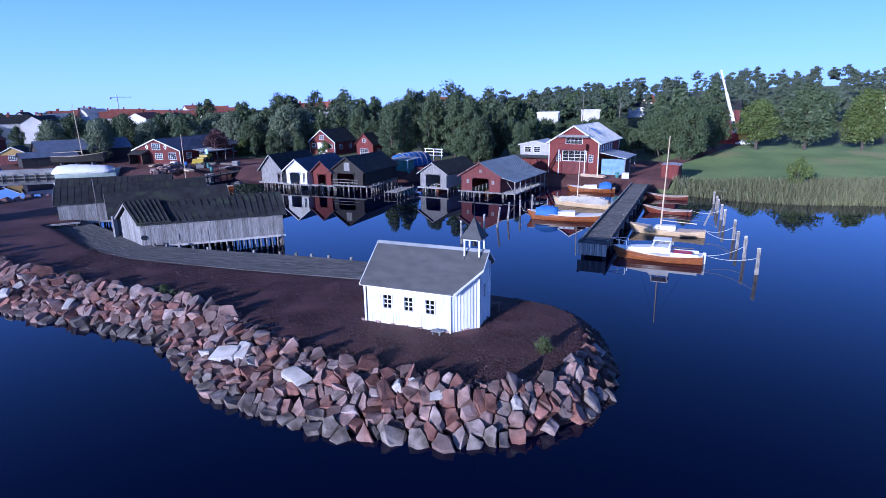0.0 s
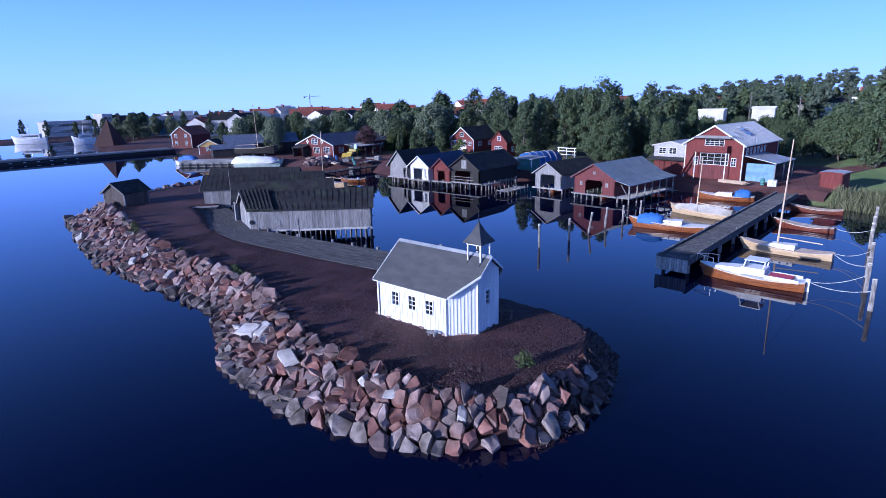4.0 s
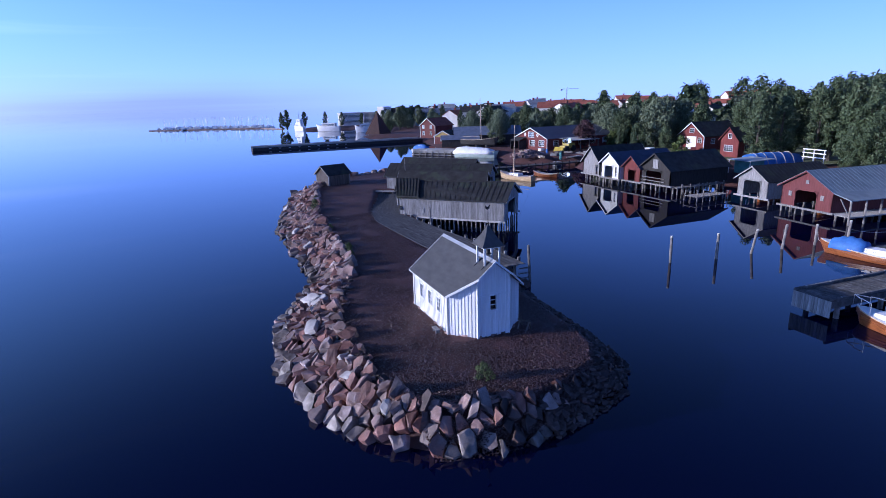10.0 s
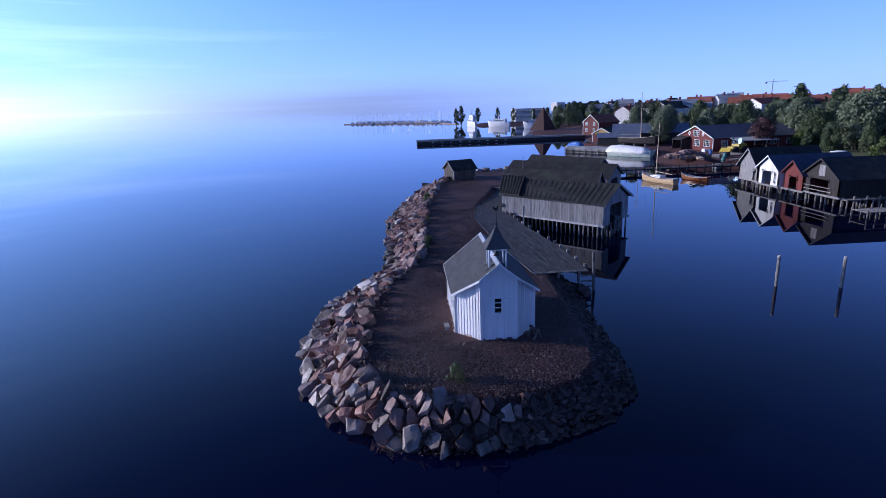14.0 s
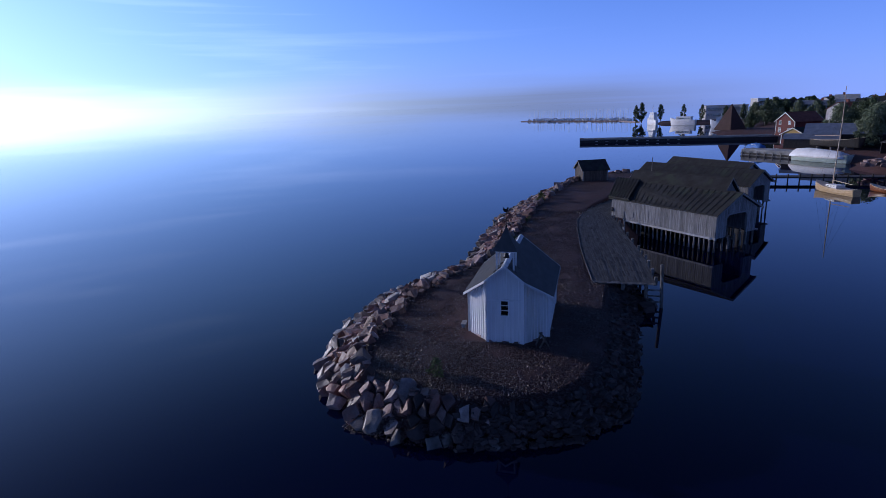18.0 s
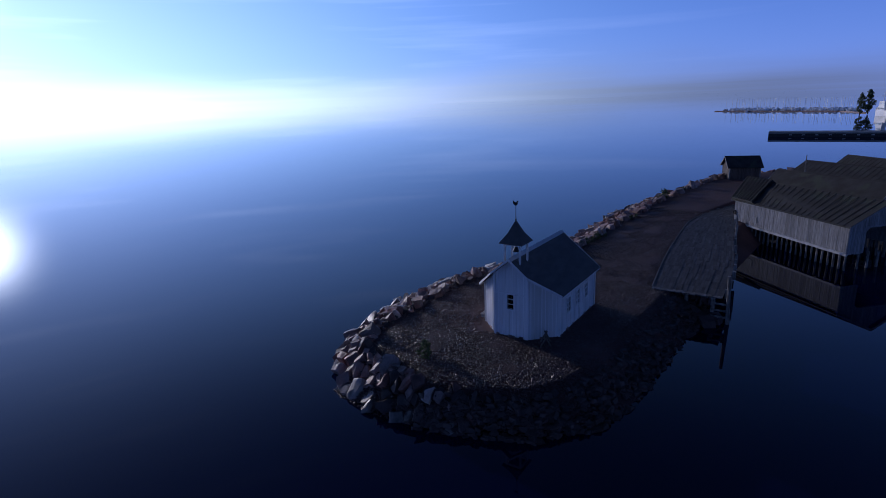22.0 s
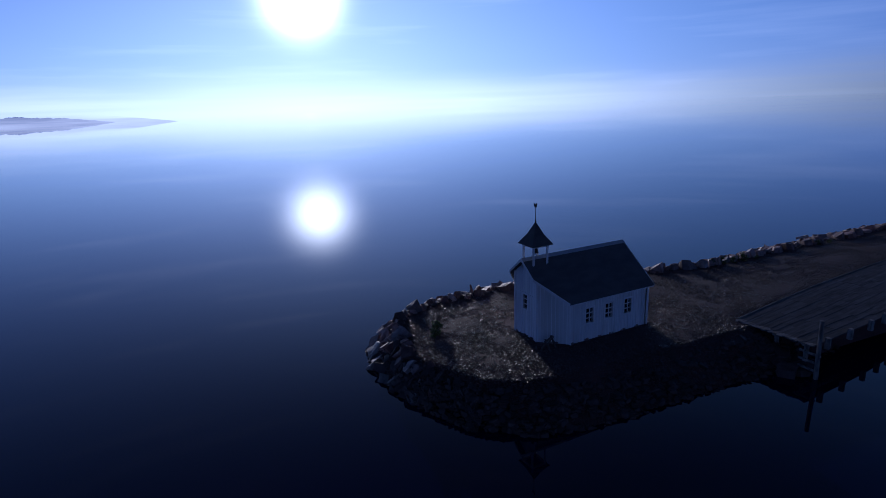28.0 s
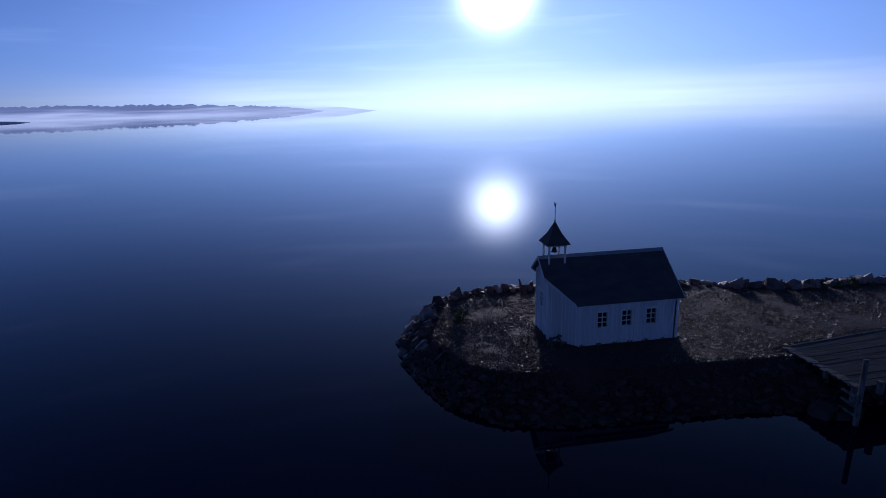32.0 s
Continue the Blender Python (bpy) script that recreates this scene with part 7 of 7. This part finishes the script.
def villa(x, y, top, width, wall, roof, label, aside=0.0):
    """A town house whose ridge stands at a given height, broad side to the harbour."""
    turn = math.degrees(math.atan2(y + 10, x + 20)) + aside
    L = width * 1.15
    ridge = max(top - float(ground_height(x, y)) + 0.5, 3.6)
    town_house(x + L / 2 * math.sin(radians(turn)), y - L / 2 * math.cos(radians(turn)), L, rnd.uniform(7, 9), ridge - rnd.uniform(1.8, 2.6), ridge, turn, wall, roof, label, 2)


PALE_RED, PALE_DARK, PALE_GREY = "pale plastered town house with red tile roof", "pale plastered town house with dark roof", "pale town house with grey metal roof"
villa(155, 261, 12.0, 9, PLASTER, TILE, PALE_RED)
villa(171, 269, 12.3, 8, PLASTER, TILE, PALE_RED, 20)
villa(193, 296, 13.5, 7, PLASTER, ZINC, PALE_GREY)
villa(179, 258, 12.0, 11, PLASTER, TILE, PALE_RED)
villa(191, 261, 12.3, 14, PLASTER, TILE, PALE_RED)
villa(174, 224, 10.3, 7, PLASTER, TILE, PALE_RED, 70)
villa(215, 238, 13.8, 10, PLASTER, TILE, PALE_RED, 15)
villa(138, 116, 9.6, 3.6, WHITE, BLACKROOF, "small white villa on the wooded slope", 80)
villa(150, 119, 9.8, 4.5, WHITE, BLACKROOF, "small white villa on the wooded slope", 60)
villa(222, 158, 14.2, 12, PLASTER, TILE, PALE_RED)
villa(228, 176, 14.2, 8, PLASTER, TILE, PALE_RED, 30)
villa(104, 252, 10.0, 22, PALEBLUE, SLATEBLUE, "long blue-grey warehouse at the edge of the town")
villa(123, 287, 11.9, 8, PLASTER, ZINC, PALE_GREY)
villa(123, 243, 11.0, 9, PLASTER, BLACKROOF, PALE_DARK)
villa(137, 259, 11.9, 6, PLASTER, BLACKROOF, PALE_DARK, 60)
villa(225, 155, 14.6, 10, PLASTER, TILE, PALE_RED, 10)
villa(112, 89, 10.0, 3, WHITE, BLACKROOF, "small white villa on the wooded slope", 70)
villa(228, 48, 13.2, 9, RED, TILE, "red wooden villa with red tile roof among the trees")
villa(244, 58, 13.0, 8, PLASTER, TILE, PALE_RED, 40)
villa(218, 18, 12.6, 7, PLASTER, TILE, PALE_RED, 60)
villa(238, 9, 12.2, 10, WHITE, BLACKROOF, PALE_DARK)
villa(250, 0, 14.4, 6, PLASTER, TILE, PALE_RED, 30)
villa(172, -23, 12.6, 9, RED2, BLACKROOF, "brown two-storey house beyond the park road")
villa(182, -67, 13.6, 9, WHITE, TILE, "white house with red roof beyond the park trees")
villa(240, 104, 16.0, 7, PLASTER, TILE, PALE_RED)
villa(240, 103, 15.6, 12, PLASTER, TILE, PALE_RED)
villa(240, 92, 14.4, 7, PLASTER, TILE, PALE_RED, 50)
villa(106, 214, 10.6, 11, PLASTER, BLACKROOF, PALE_DARK)
villa(113, 210, 11.0, 7, DARKWOOD, BLACKROOF, "dark wooden town house with dark roof", 40)
villa(141, 239, 12.2, 9, PLASTER, TILE, PALE_RED)
villa(151, 233, 12.9, 8, PLASTER, ZINC, PALE_GREY, 25)
villa(152, 219, 11.6, 12, PLASTER, TILE, PALE_RED)
villa(167, 220, 11.8, 16, PLASTER, TILE, PALE_RED)
villa(163, 197, 10.7, 8, PLASTER, BLACKROOF, PALE_DARK, 60)
villa(204, 213, 13.3, 10, PLASTER, TILE, PALE_RED)
villa(209, 207, 12.4, 14, PLASTER, TILE, PALE_RED, 15)
villa(189, 197, 12.4, 11, PLASTER, TILE, PALE_RED, 20)
villa(189, 210, 11.6, 7, PLASTER, TILE, PALE_RED, 60)
for k in range(30):
    az, d = rnd.uniform(30, 66), rnd.uniform(250, 400)
    x, y = -25 + d * math.cos(radians(az)), -10 + d * math.sin(radians(az))
    if x < float(np.interp(y, [150, 200, 250, 300, 400], [95, 95, 105, 118, 118])):
        continue
    villa(x, y, rnd.uniform(9.4, 11.6), rnd.uniform(7, 13), rnd.choice((PLASTER, PLASTER, WHITE, YELLOW)), rnd.choice((TILE, TILE, BLACKROOF, ZINC)), "town house among the trees by the harbour", rnd.choice((0, 15, 60, 90)))
# flat-roofed offices at the far harbour
for x, y, L, W, h, label in ((76, 318, 22, 8, 6.6, "long white flat-roofed office block at the far harbour"), (90.5, 308, 5, 9, 9.6, "white office tower at the far harbour"), (101, 306, 12, 9, 8.6, "dark office block at the far harbour"), (142, 25, 8, 6, 9.9 - float(ground_height(142, 25)), "low white commercial building among the trees"), (143, 13, 9, 5, 10.4 - float(ground_height(143, 13)), "low white commercial building by the road")):
    z = float(ground_height(x, y))
    block = thing("office_block", pose(x, y, z, 0, 0, 8), label, "building")
    mat = DARKWOOD if "dark" in label else PLASTER
    solid("wall", mat, block, lambda bm: box(bm, -L / 2, L / 2, -W / 2, W / 2, -1, h))
    solid("parapet", mat, block, lambda bm: box(bm, -L / 2 - 0.2, L / 2 + 0.2, -W / 2 - 0.2, W / 2 + 0.2, h, h + 0.4))
    for r in range(int(h / 3)):
        for s in (-1, 1):
            solid("window_band", GLASS, block, lambda bm: box(bm, -L / 2 + 0.6, L / 2 - 0.6, *sorted((s * W / 2, s * (W / 2 + 0.03))), 1.2 + r * 3, 2.6 + r * 3))

# mobile crane, tower crane, car and the red container in the park road
crane = thing("mobile_crane", pose(140, -24.5, 2.2, 0, 0, 100), "white telescopic mobile crane with raised jib beyond the park", "crane")
solid("chassis", IRON, crane, lambda bm: box(bm, -5, 5, -1.3, 1.3, 0.7, 2.0))
solid("cab", IRON, crane, lambda bm: box(bm, 3.6, 5.6, -1.2, 1.2, 1.2, 3.2))
for x in (-4, -2.2, 2.2, 4):
    for s in (-1, 1):
        solid("wheel", TIRE, crane, lambda bm: rod(bm, (x, s * 1.0, 0.65), (x, s * 1.4, 0.65), 0.65, 0.65, 14))
solid("jib", GELCOAT, crane, lambda bm: (beam(bm, (-0.4, 0, 2.2), (1.3, 0, 7.5), 0.9, 0.8), beam(bm, (1.3, 0, 7.5), (3.0, 0, 12.6), 0.7, 0.6), beam(bm, (3.0, 0, 12.6), (4.9, 0, 18.3), 0.45, 0.4)))
container = thing("container", pose(135, -23.5, 2.1, 0, 0, 95), "bright red container beside the road", "container")
solid("box", REDPAINT, container, lambda bm: box(bm, -6, 6, -1.2, 1.2, 0.1, 2.7))
for k in range(24):
    solid("rib", REDPAINT, container, lambda bm: box(bm, -5.9 + k * 0.5, -5.7 + k * 0.5, -1.24, 1.24, 0.2, 2.6))
tower = thing("tower_crane", pose(232, 321, float(ground_height(232, 321))), "slender white tower crane over the town", "crane")
TOWER_H = 19.5 - tower.location.z
solid("mast", STEEL, tower, lambda bm: box(bm, -0.3, 0.3, -0.3, 0.3, 0, TOWER_H + 1.5))
solid("jib", STEEL, tower, lambda bm: beam(bm, (-3, 2, TOWER_H), (6.5, -5, TOWER_H + 0.2), 0.4))
solid("counterweight", CONCRETE, tower, lambda bm: box(bm, -3.6, -2.5, 1.6, 2.6, TOWER_H - 1, TOWER_H))


def build_car(x, y, z, turn, paint, label):
    car = thing("car", pose(x, y, z, 0, 0, turn), label, "car", "parked cars")
    body = solid("body", paint, car, lambda bm: loft(bm, [[(a, w, b) for a, b in ((-2.1, 0.35), (2.1, 0.35), (2.15, 0.7), (1.2, 0.9), (0.6, 1.4), (-1.4, 1.45), (-2.1, 0.95))] for w in (-0.85, 0.85)]))
    for s in (-1, 1):
        solid("side_window", GLASS, body, lambda bm: prism(bm, [(1.0, s * 0.86, 0.93), (0.55, s * 0.86, 1.33), (-1.3, s * 0.86, 1.36), (-1.8, s * 0.86, 0.95)], (0, s * 0.02, 0)))
        for a in (-1.3, 1.35):
            solid("wheel", TIRE, car, lambda bm: rod(bm, (a, s * 0.65, 0.33), (a, s * 0.88, 0.33), 0.33, 0.33, 14))


build_car(129.3, -26.2, 2.15, 94, GELCOAT, "white estate car parked on the road by the park")
build_car(74, 66, 1.5, 200, GELCOAT, "white car parked by the red houses")
# rubble and a yellow loader on the quay
pilep = rock_protos(ROCK, 4, 500)
heap = thing("stone_heap", pose(53.5, 80.0, 1.35), "heap of broken pink stone on the quay", "rubble")
r5 = random.Random(5)
for k in range(70):
    a, q = r5.uniform(0, 6.28), r5.uniform(0, 1) ** 0.6
    piece("stone", pilep[k % 4], heap, Matrix.Translation((4.6 * q * math.cos(a), 2.2 * q * math.sin(a), 1.2 * (1 - q) + r5.uniform(0, 0.2))) @ Matrix.Rotation(r5.uniform(0, 6), 4, "Z") @ Matrix.Scale(r5.uniform(0.7, 1.3), 4))
loader = thing("wheel_loader", pose(66.3, 84.0, 1.4, 0, 0, 200), "yellow wheel loader on the gravel quay", "loader")
YEL = surface("yellow_machine_paint", (0.36, 0.26, 0.03), (0.48, 0.35, 0.05), 1.0, 0.5)
solid("body", YEL, loader, lambda bm: (box(bm, -2.2, 0.2, -0.9, 0.9, 0.8, 1.9), box(bm, 0.2, 1.6, -0.7, 0.7, 0.8, 1.4)))
solid("cab", GLASS, loader, lambda bm: box(bm, -0.6, 0.5, -0.75, 0.75, 1.9, 3.0))
solid("bucket", YEL, loader, lambda bm: prism(bm, [(2.4, -1.2, 0.3), (3.4, -1.2, 0.25), (2.7, -1.2, 1.2)], (0, 2.4, 0)))
for a in (-1.4, 1.2):
    for s in (-1, 1):
        solid("wheel", TIRE, loader, lambda bm: rod(bm, (a, s * 0.8, 0.7), (a, s * 1.25, 0.7), 0.7, 0.7, 14))
# green booth and blue tarpaulin by the birches
booth = thing("booth", pose(66.4, 35.6, 1.4, 0, 0, -6), "small green booth with pale flat roof behind the boathouses", "booth")
solid("wall", GREENPAINT, booth, lambda bm: box(bm, -1.4, 1.4, -1.3, 1.6, 0, 2.0))
solid("roof", ZINC, booth, lambda bm: prism(bm, [(-2.3, -2.3, 2.05), (2.3, -2.3, 2.2), (2.3, 2.2, 2.2), (-2.3, 2.2, 2.05)], (0, 0, 0.1)))
for y in (-2.1, 2.0):
    solid("post", GELCOAT, booth, lambda bm: beam(bm, (-2.1, y, 0), (-2.1, y, 2.06), 0.1))
covered = thing("covered_boat", pose(73.5, 37.6, 1.4, 0, 0, -12), "boat on land under a bright blue tarpaulin", "boat")
solid("tarpaulin", BLUECLOTH, covered, lambda bm: loft(bm, [[(x, w * math.cos(a), h * math.sin(a)) for a in [math.pi * k / 12 for k in range(13)]] for x, w, h in ((-5, 1.4, 2.0), (-4.5, 1.8, 2.5), (-1, 1.9, 2.7), (2.5, 1.8, 2.6), (5, 1.5, 2.2))]), smooth=True)
for x in (-3.4, -1.8, -0.2, 1.4, 3.0):
    solid("hoop", GREYCLOTH, covered, lambda bm: loft(bm, [[(x + e, 1.93 * math.cos(a) * g, 2.72 * math.sin(a) * g) for e, g in ((-0.05, 1.0), (0.05, 1.0), (0.05, 0.97), (-0.05, 0.97))] for a in [math.pi * k / 12 for k in range(13)]]), "pale hoop over the tarpaulin")
stand = thing("timber_frame", pose(82.5, 36.6, 1.5, 0, 0, 80), "open pale timber frame of posts and rails by the birches", "frame")
for x in (-2, 0, 2):
    solid("post", GELCOAT, stand, lambda bm: beam(bm, (x, 0, 0), (x, 0, 2.6), 0.14))
for z in (1.2, 1.9, 2.5):
    solid("rail", GELCOAT, stand, lambda bm: beam(bm, (-2.3, 0, z), (2.3, 0, z), 0.07, 0.16))
lean = thing("open_shed", pose(71.5, 86.5, 1.45, 0, 0, 6), "open plank shed with pale flat roof beside the barn", "shed")
solid("roof", GREYWOOD, lean, lambda bm: prism(bm, [(-4.5, -2.5, 2.3), (4.5, -2.5, 2.3), (4.5, 2.5, 2.8), (-4.5, 2.5, 2.8)], (0, 0, 0.12)))
for x in (-4.2, -1.4, 1.4, 4.2):
    for y in (-2.3, 2.3):
        solid("post", PILE, lean, lambda bm: beam(bm, (x, y, 0), (x, y, 2.35 if y < 0 else 2.8), 0.16))
solid("back_wall", DARKWOOD, lean, lambda bm: box(bm, -4.3, 4.3, 2.35, 2.45, 0, 2.75))
# low stage with pale rails beside the grey boathouse
stage = thing("mooring_stage", pose(49.0, 28.0, 0), "small mooring stage of piles and pale rails", "stage")
r6 = random.Random(6)
for k in range(5):
    solid("plank", PILE, stage, lambda bm: box(bm, -2.5, 3.0, -1.0 + k * 0.4, -0.65 + k * 0.4, 0.62, 0.7))
for x in (-2.4, -1.3, -0.1, 1.0, 2.2, 3.0):
    for y in (-1.0, 1.1):
        solid("pile", PILE, stage, lambda bm: rod(bm, (x, y, -1.3), (x + r6.uniform(-0.1, 0.1), y, r6.uniform(0.75, 1.25)), 0.08, 0.07))
solid("rail", PILE, stage, lambda bm: beam(bm, (-2.4, -1.05, 1.15), (0.2, -1.05, 1.15), 0.08))

# gear lying about on the quays
def crate(x, y, z, turn, L, W, H, material, label):
    ob = thing("crate", pose(x, y, z, 0, 0, turn), label, "crate", "gear on the quay")
    for k in range(4):
        z0 = H * k / 4
        solid("slat", material, ob, lambda bm: (box(bm, -L / 2, L / 2, -W / 2, -W / 2 + 0.03, z0 + 0.01, z0 + H / 4 - 0.01), box(bm, -L / 2, L / 2, W / 2 - 0.03, W / 2, z0 + 0.01, z0 + H / 4 - 0.01), box(bm, -L / 2, -L / 2 + 0.03, -W / 2 + 0.03, W / 2 - 0.03, z0 + 0.01, z0 + H / 4 - 0.01), box(bm, L / 2 - 0.03, L / 2, -W / 2 + 0.03, W / 2 - 0.03, z0 + 0.01, z0 + H / 4 - 0.01)))
    solid("lid", material, ob, lambda bm: box(bm, -L / 2 - 0.02, L / 2 + 0.02, -W / 2 - 0.02, W / 2 + 0.02, H, H + 0.04))


def barrel(x, y, z, material, label):
    ob = thing("barrel", pose(x, y, z), label, "barrel", "gear on the quay")
    solid("body", material, ob, lambda bm: loft(bm, [[(r * math.cos(a), r * math.sin(a), h) for a in [math.tau * k / 14 for k in range(14)]] for h, r in ((0, 0.26), (0.25, 0.3), (0.45, 0.31), (0.65, 0.3), (0.9, 0.26))]))
    for h in (0.2, 0.68):
        solid("hoop", IRON, ob, lambda bm: loft(bm, [[(r * math.cos(a), r * math.sin(a), h + q) for a in [math.tau * k / 14 for k in range(14)]] for q, r in ((0, 0.315), (0.05, 0.32))]))


def plank_stack(x, y, z, turn, count, material, label):
    ob = thing("plank_stack", pose(x, y, z, 0, 0, turn), label, "timber", "gear on the quay")
    for k in range(count):
        row, col = divmod(k, 4)
        e = r6.uniform(-0.3, 0.3)
        solid("plank", material, ob, lambda bm: box(bm, -1.9 + e, 1.9 + e, -0.5 + col * 0.26, -0.27 + col * 0.26, row * 0.09, row * 0.09 + 0.07))


for x, y in ((56.0, 72.5), (58.2, 77.0), (61.5, 79.2), (64.0, 73.0), (57.0, 84.5), (62.5, 88.6), (66.0, 90.0), (62.8, 9.5), (66.0, -3.5), (64.8, 38.8), (65.5, 31.8), (87.0, 66.2)):
    g = float(ground_height(x, y))
    crate(x, y, g, r6.uniform(0, 180), r6.uniform(0.8, 1.6), r6.uniform(0.7, 1.1), r6.uniform(0.5, 1.0), r6.choice((GREYWOOD, DARKWOOD, GELCOAT, RED2)), "slatted wooden crate standing on the gravel quay")
for x, y in ((57.5, 73.3), (59.2, 75.8), (60.4, 83.0), (63.0, 0.4), (66.5, -2.2), (63.9, 33.4)):
    barrel(x, y, float(ground_height(x, y)), r6.choice((BLUECLOTH, GREENPAINT, MAHOGANY)), "barrel with iron hoops on the quay")
for x, y, turn in ((60.0, 72.0, 20), (54.6, 76.5, 70), (63.5, 81.0, 130), (59.0, 90.5, 30), (65.5, 76.5, 95), (64.0, 10.5, 100), (66.3, 1.5, 70), (66.8, 28.5, 30), (72.0, 62.5, 160)):
    plank_stack(x, y, float(ground_height(x, y)) + 0.02, turn, r6.randrange(8, 17), r6.choice((GREYWOOD, SPAR, PILE)), "loose stack of weathered boards on the quay")
# pale concrete quay by the wrapped vessel
quay = thing("quay_wall", pose(45.0, 108.5, 0, 0, 0, 128), "pale concrete quay edge with timber fender", "quay", kind="structure")
solid("block", CONCRETE, quay, lambda bm: box(bm, -9, 9, -4.5, 0, -1.0, 1.35))
solid("fender", DARKWOOD, quay, lambda bm: box(bm, -9, 9, 0.0, 0.2, 0.15, 0.55))
for k in range(10):
    solid("fender_pile", PILE, quay, lambda bm: rod(bm, (-8.6 + k * 1.9, 0.3, -1.2), (-8.6 + k * 1.9, 0.3, 0.95), 0.13))
# poles standing among the trees and houses
for x, y, h in ((112, 44, 12), (122, 12, 13), (133, 4, 12), (109, 60, 11), (126, 80, 10), (102, 98, 10), (84, 128, 9)):
    mast = thing("lamp_post", pose(x, y, float(ground_height(x, y)) - 0.1), "tall thin pole standing among the trees", "pole", "poles of the town")
    solid("shaft", PILE, mast, lambda bm: rod(bm, (0, 0, 0), (0, 0, h), 0.14, 0.09))
    solid("arm", IRON, mast, lambda bm: beam(bm, (-0.8, 0, h - 0.5), (0.8, 0, h - 0.5), 0.1))


# far wooded coast across the bay, its haze painted in as glow
def far_coast(name, az0, az1, dist, hgt, seed, label, hazy):
    r = random.Random(seed)
    n = 260
    rings = []
    for k in range(n + 1):
        f = k / n
        a = radians(az0 + (az1 - az0) * f)
        taper = min(0.3 + 2.5 * f, 1.0) * min(1.0, 16 * f, 6 * (1 - f)) ** 0.7
        h = taper * hgt * (0.72 + 0.12 * noise.noise((f * 5, seed, 0)) + 0.1 * noise.noise((f * 60, seed, 3)) + 0.12 * r.random())
        d0, d1, d2 = dist, dist + hgt, dist + 6 * hgt
        rings.append([(d0 * math.cos(a), d0 * math.sin(a), -1.0), (d0 * math.cos(a), d0 * math.sin(a), 0.35 * h), (d1 * math.cos(a), d1 * math.sin(a), h), (d2 * math.cos(a), d2 * math.sin(a), h * 0.9), (d2 * math.cos(a), d2 * math.sin(a), -1.0)])
    bm = bmesh.new()
    loft(bm, rings)
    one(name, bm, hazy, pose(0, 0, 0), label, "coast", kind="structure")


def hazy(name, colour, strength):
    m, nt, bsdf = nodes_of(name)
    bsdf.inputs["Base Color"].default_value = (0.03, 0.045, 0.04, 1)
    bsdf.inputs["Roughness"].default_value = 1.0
    # blue emission on the land itself stands in for the distance haze
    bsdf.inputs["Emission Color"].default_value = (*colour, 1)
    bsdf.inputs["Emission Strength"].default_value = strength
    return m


far_coast("backdrop_far", -177, -122, 2600, 62, 3, "low wooded coast far across the bay, haze painted as pale glow", hazy("far_haze_glow", (0.36, 0.48, 0.9), 1.15))
far_coast("backdrop_headland", -152, -139, 1500, 7, 5, "dark wooded headland across the bay", hazy("headland_haze_glow", (0.12, 0.2, 0.5), 0.6))


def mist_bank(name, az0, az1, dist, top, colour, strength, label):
    """A low bank of drifting mist over the water, as a see-through sheet that glows: dense below, torn and thin above.
    """
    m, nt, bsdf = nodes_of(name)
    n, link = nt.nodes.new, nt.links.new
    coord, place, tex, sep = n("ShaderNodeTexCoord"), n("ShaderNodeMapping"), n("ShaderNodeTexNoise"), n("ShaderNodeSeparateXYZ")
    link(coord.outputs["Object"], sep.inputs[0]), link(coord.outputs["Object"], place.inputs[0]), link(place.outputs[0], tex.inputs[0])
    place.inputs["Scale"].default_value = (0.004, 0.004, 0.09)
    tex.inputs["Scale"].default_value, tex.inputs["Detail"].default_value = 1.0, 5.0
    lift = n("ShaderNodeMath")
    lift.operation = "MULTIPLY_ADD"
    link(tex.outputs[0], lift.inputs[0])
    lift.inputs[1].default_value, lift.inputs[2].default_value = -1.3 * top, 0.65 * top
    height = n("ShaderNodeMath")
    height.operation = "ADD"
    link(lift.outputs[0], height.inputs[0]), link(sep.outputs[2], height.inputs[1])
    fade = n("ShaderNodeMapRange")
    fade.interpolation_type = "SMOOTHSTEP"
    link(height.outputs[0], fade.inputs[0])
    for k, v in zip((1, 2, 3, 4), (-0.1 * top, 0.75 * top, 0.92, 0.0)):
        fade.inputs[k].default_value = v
    # the mist's sunlit paleness is put in as emission
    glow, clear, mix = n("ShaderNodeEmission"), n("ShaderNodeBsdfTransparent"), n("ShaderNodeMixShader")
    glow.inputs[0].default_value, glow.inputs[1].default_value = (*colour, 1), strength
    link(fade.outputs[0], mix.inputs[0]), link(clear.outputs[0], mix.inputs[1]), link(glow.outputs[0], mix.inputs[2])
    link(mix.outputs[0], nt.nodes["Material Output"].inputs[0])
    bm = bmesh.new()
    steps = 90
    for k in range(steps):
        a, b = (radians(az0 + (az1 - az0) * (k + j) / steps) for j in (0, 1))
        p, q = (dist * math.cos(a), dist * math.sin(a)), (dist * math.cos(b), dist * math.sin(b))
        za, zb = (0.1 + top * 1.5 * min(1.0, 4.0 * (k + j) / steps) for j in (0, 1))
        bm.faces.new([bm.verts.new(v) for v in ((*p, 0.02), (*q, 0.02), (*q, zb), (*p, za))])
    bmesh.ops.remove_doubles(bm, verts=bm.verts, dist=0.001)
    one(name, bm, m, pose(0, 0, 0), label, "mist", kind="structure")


mist_bank("backdrop_mist", -182, -118, 1900, 46, (0.6, 0.72, 1.0), 2.6, "glowing sheet for the pale morning mist on the far water")
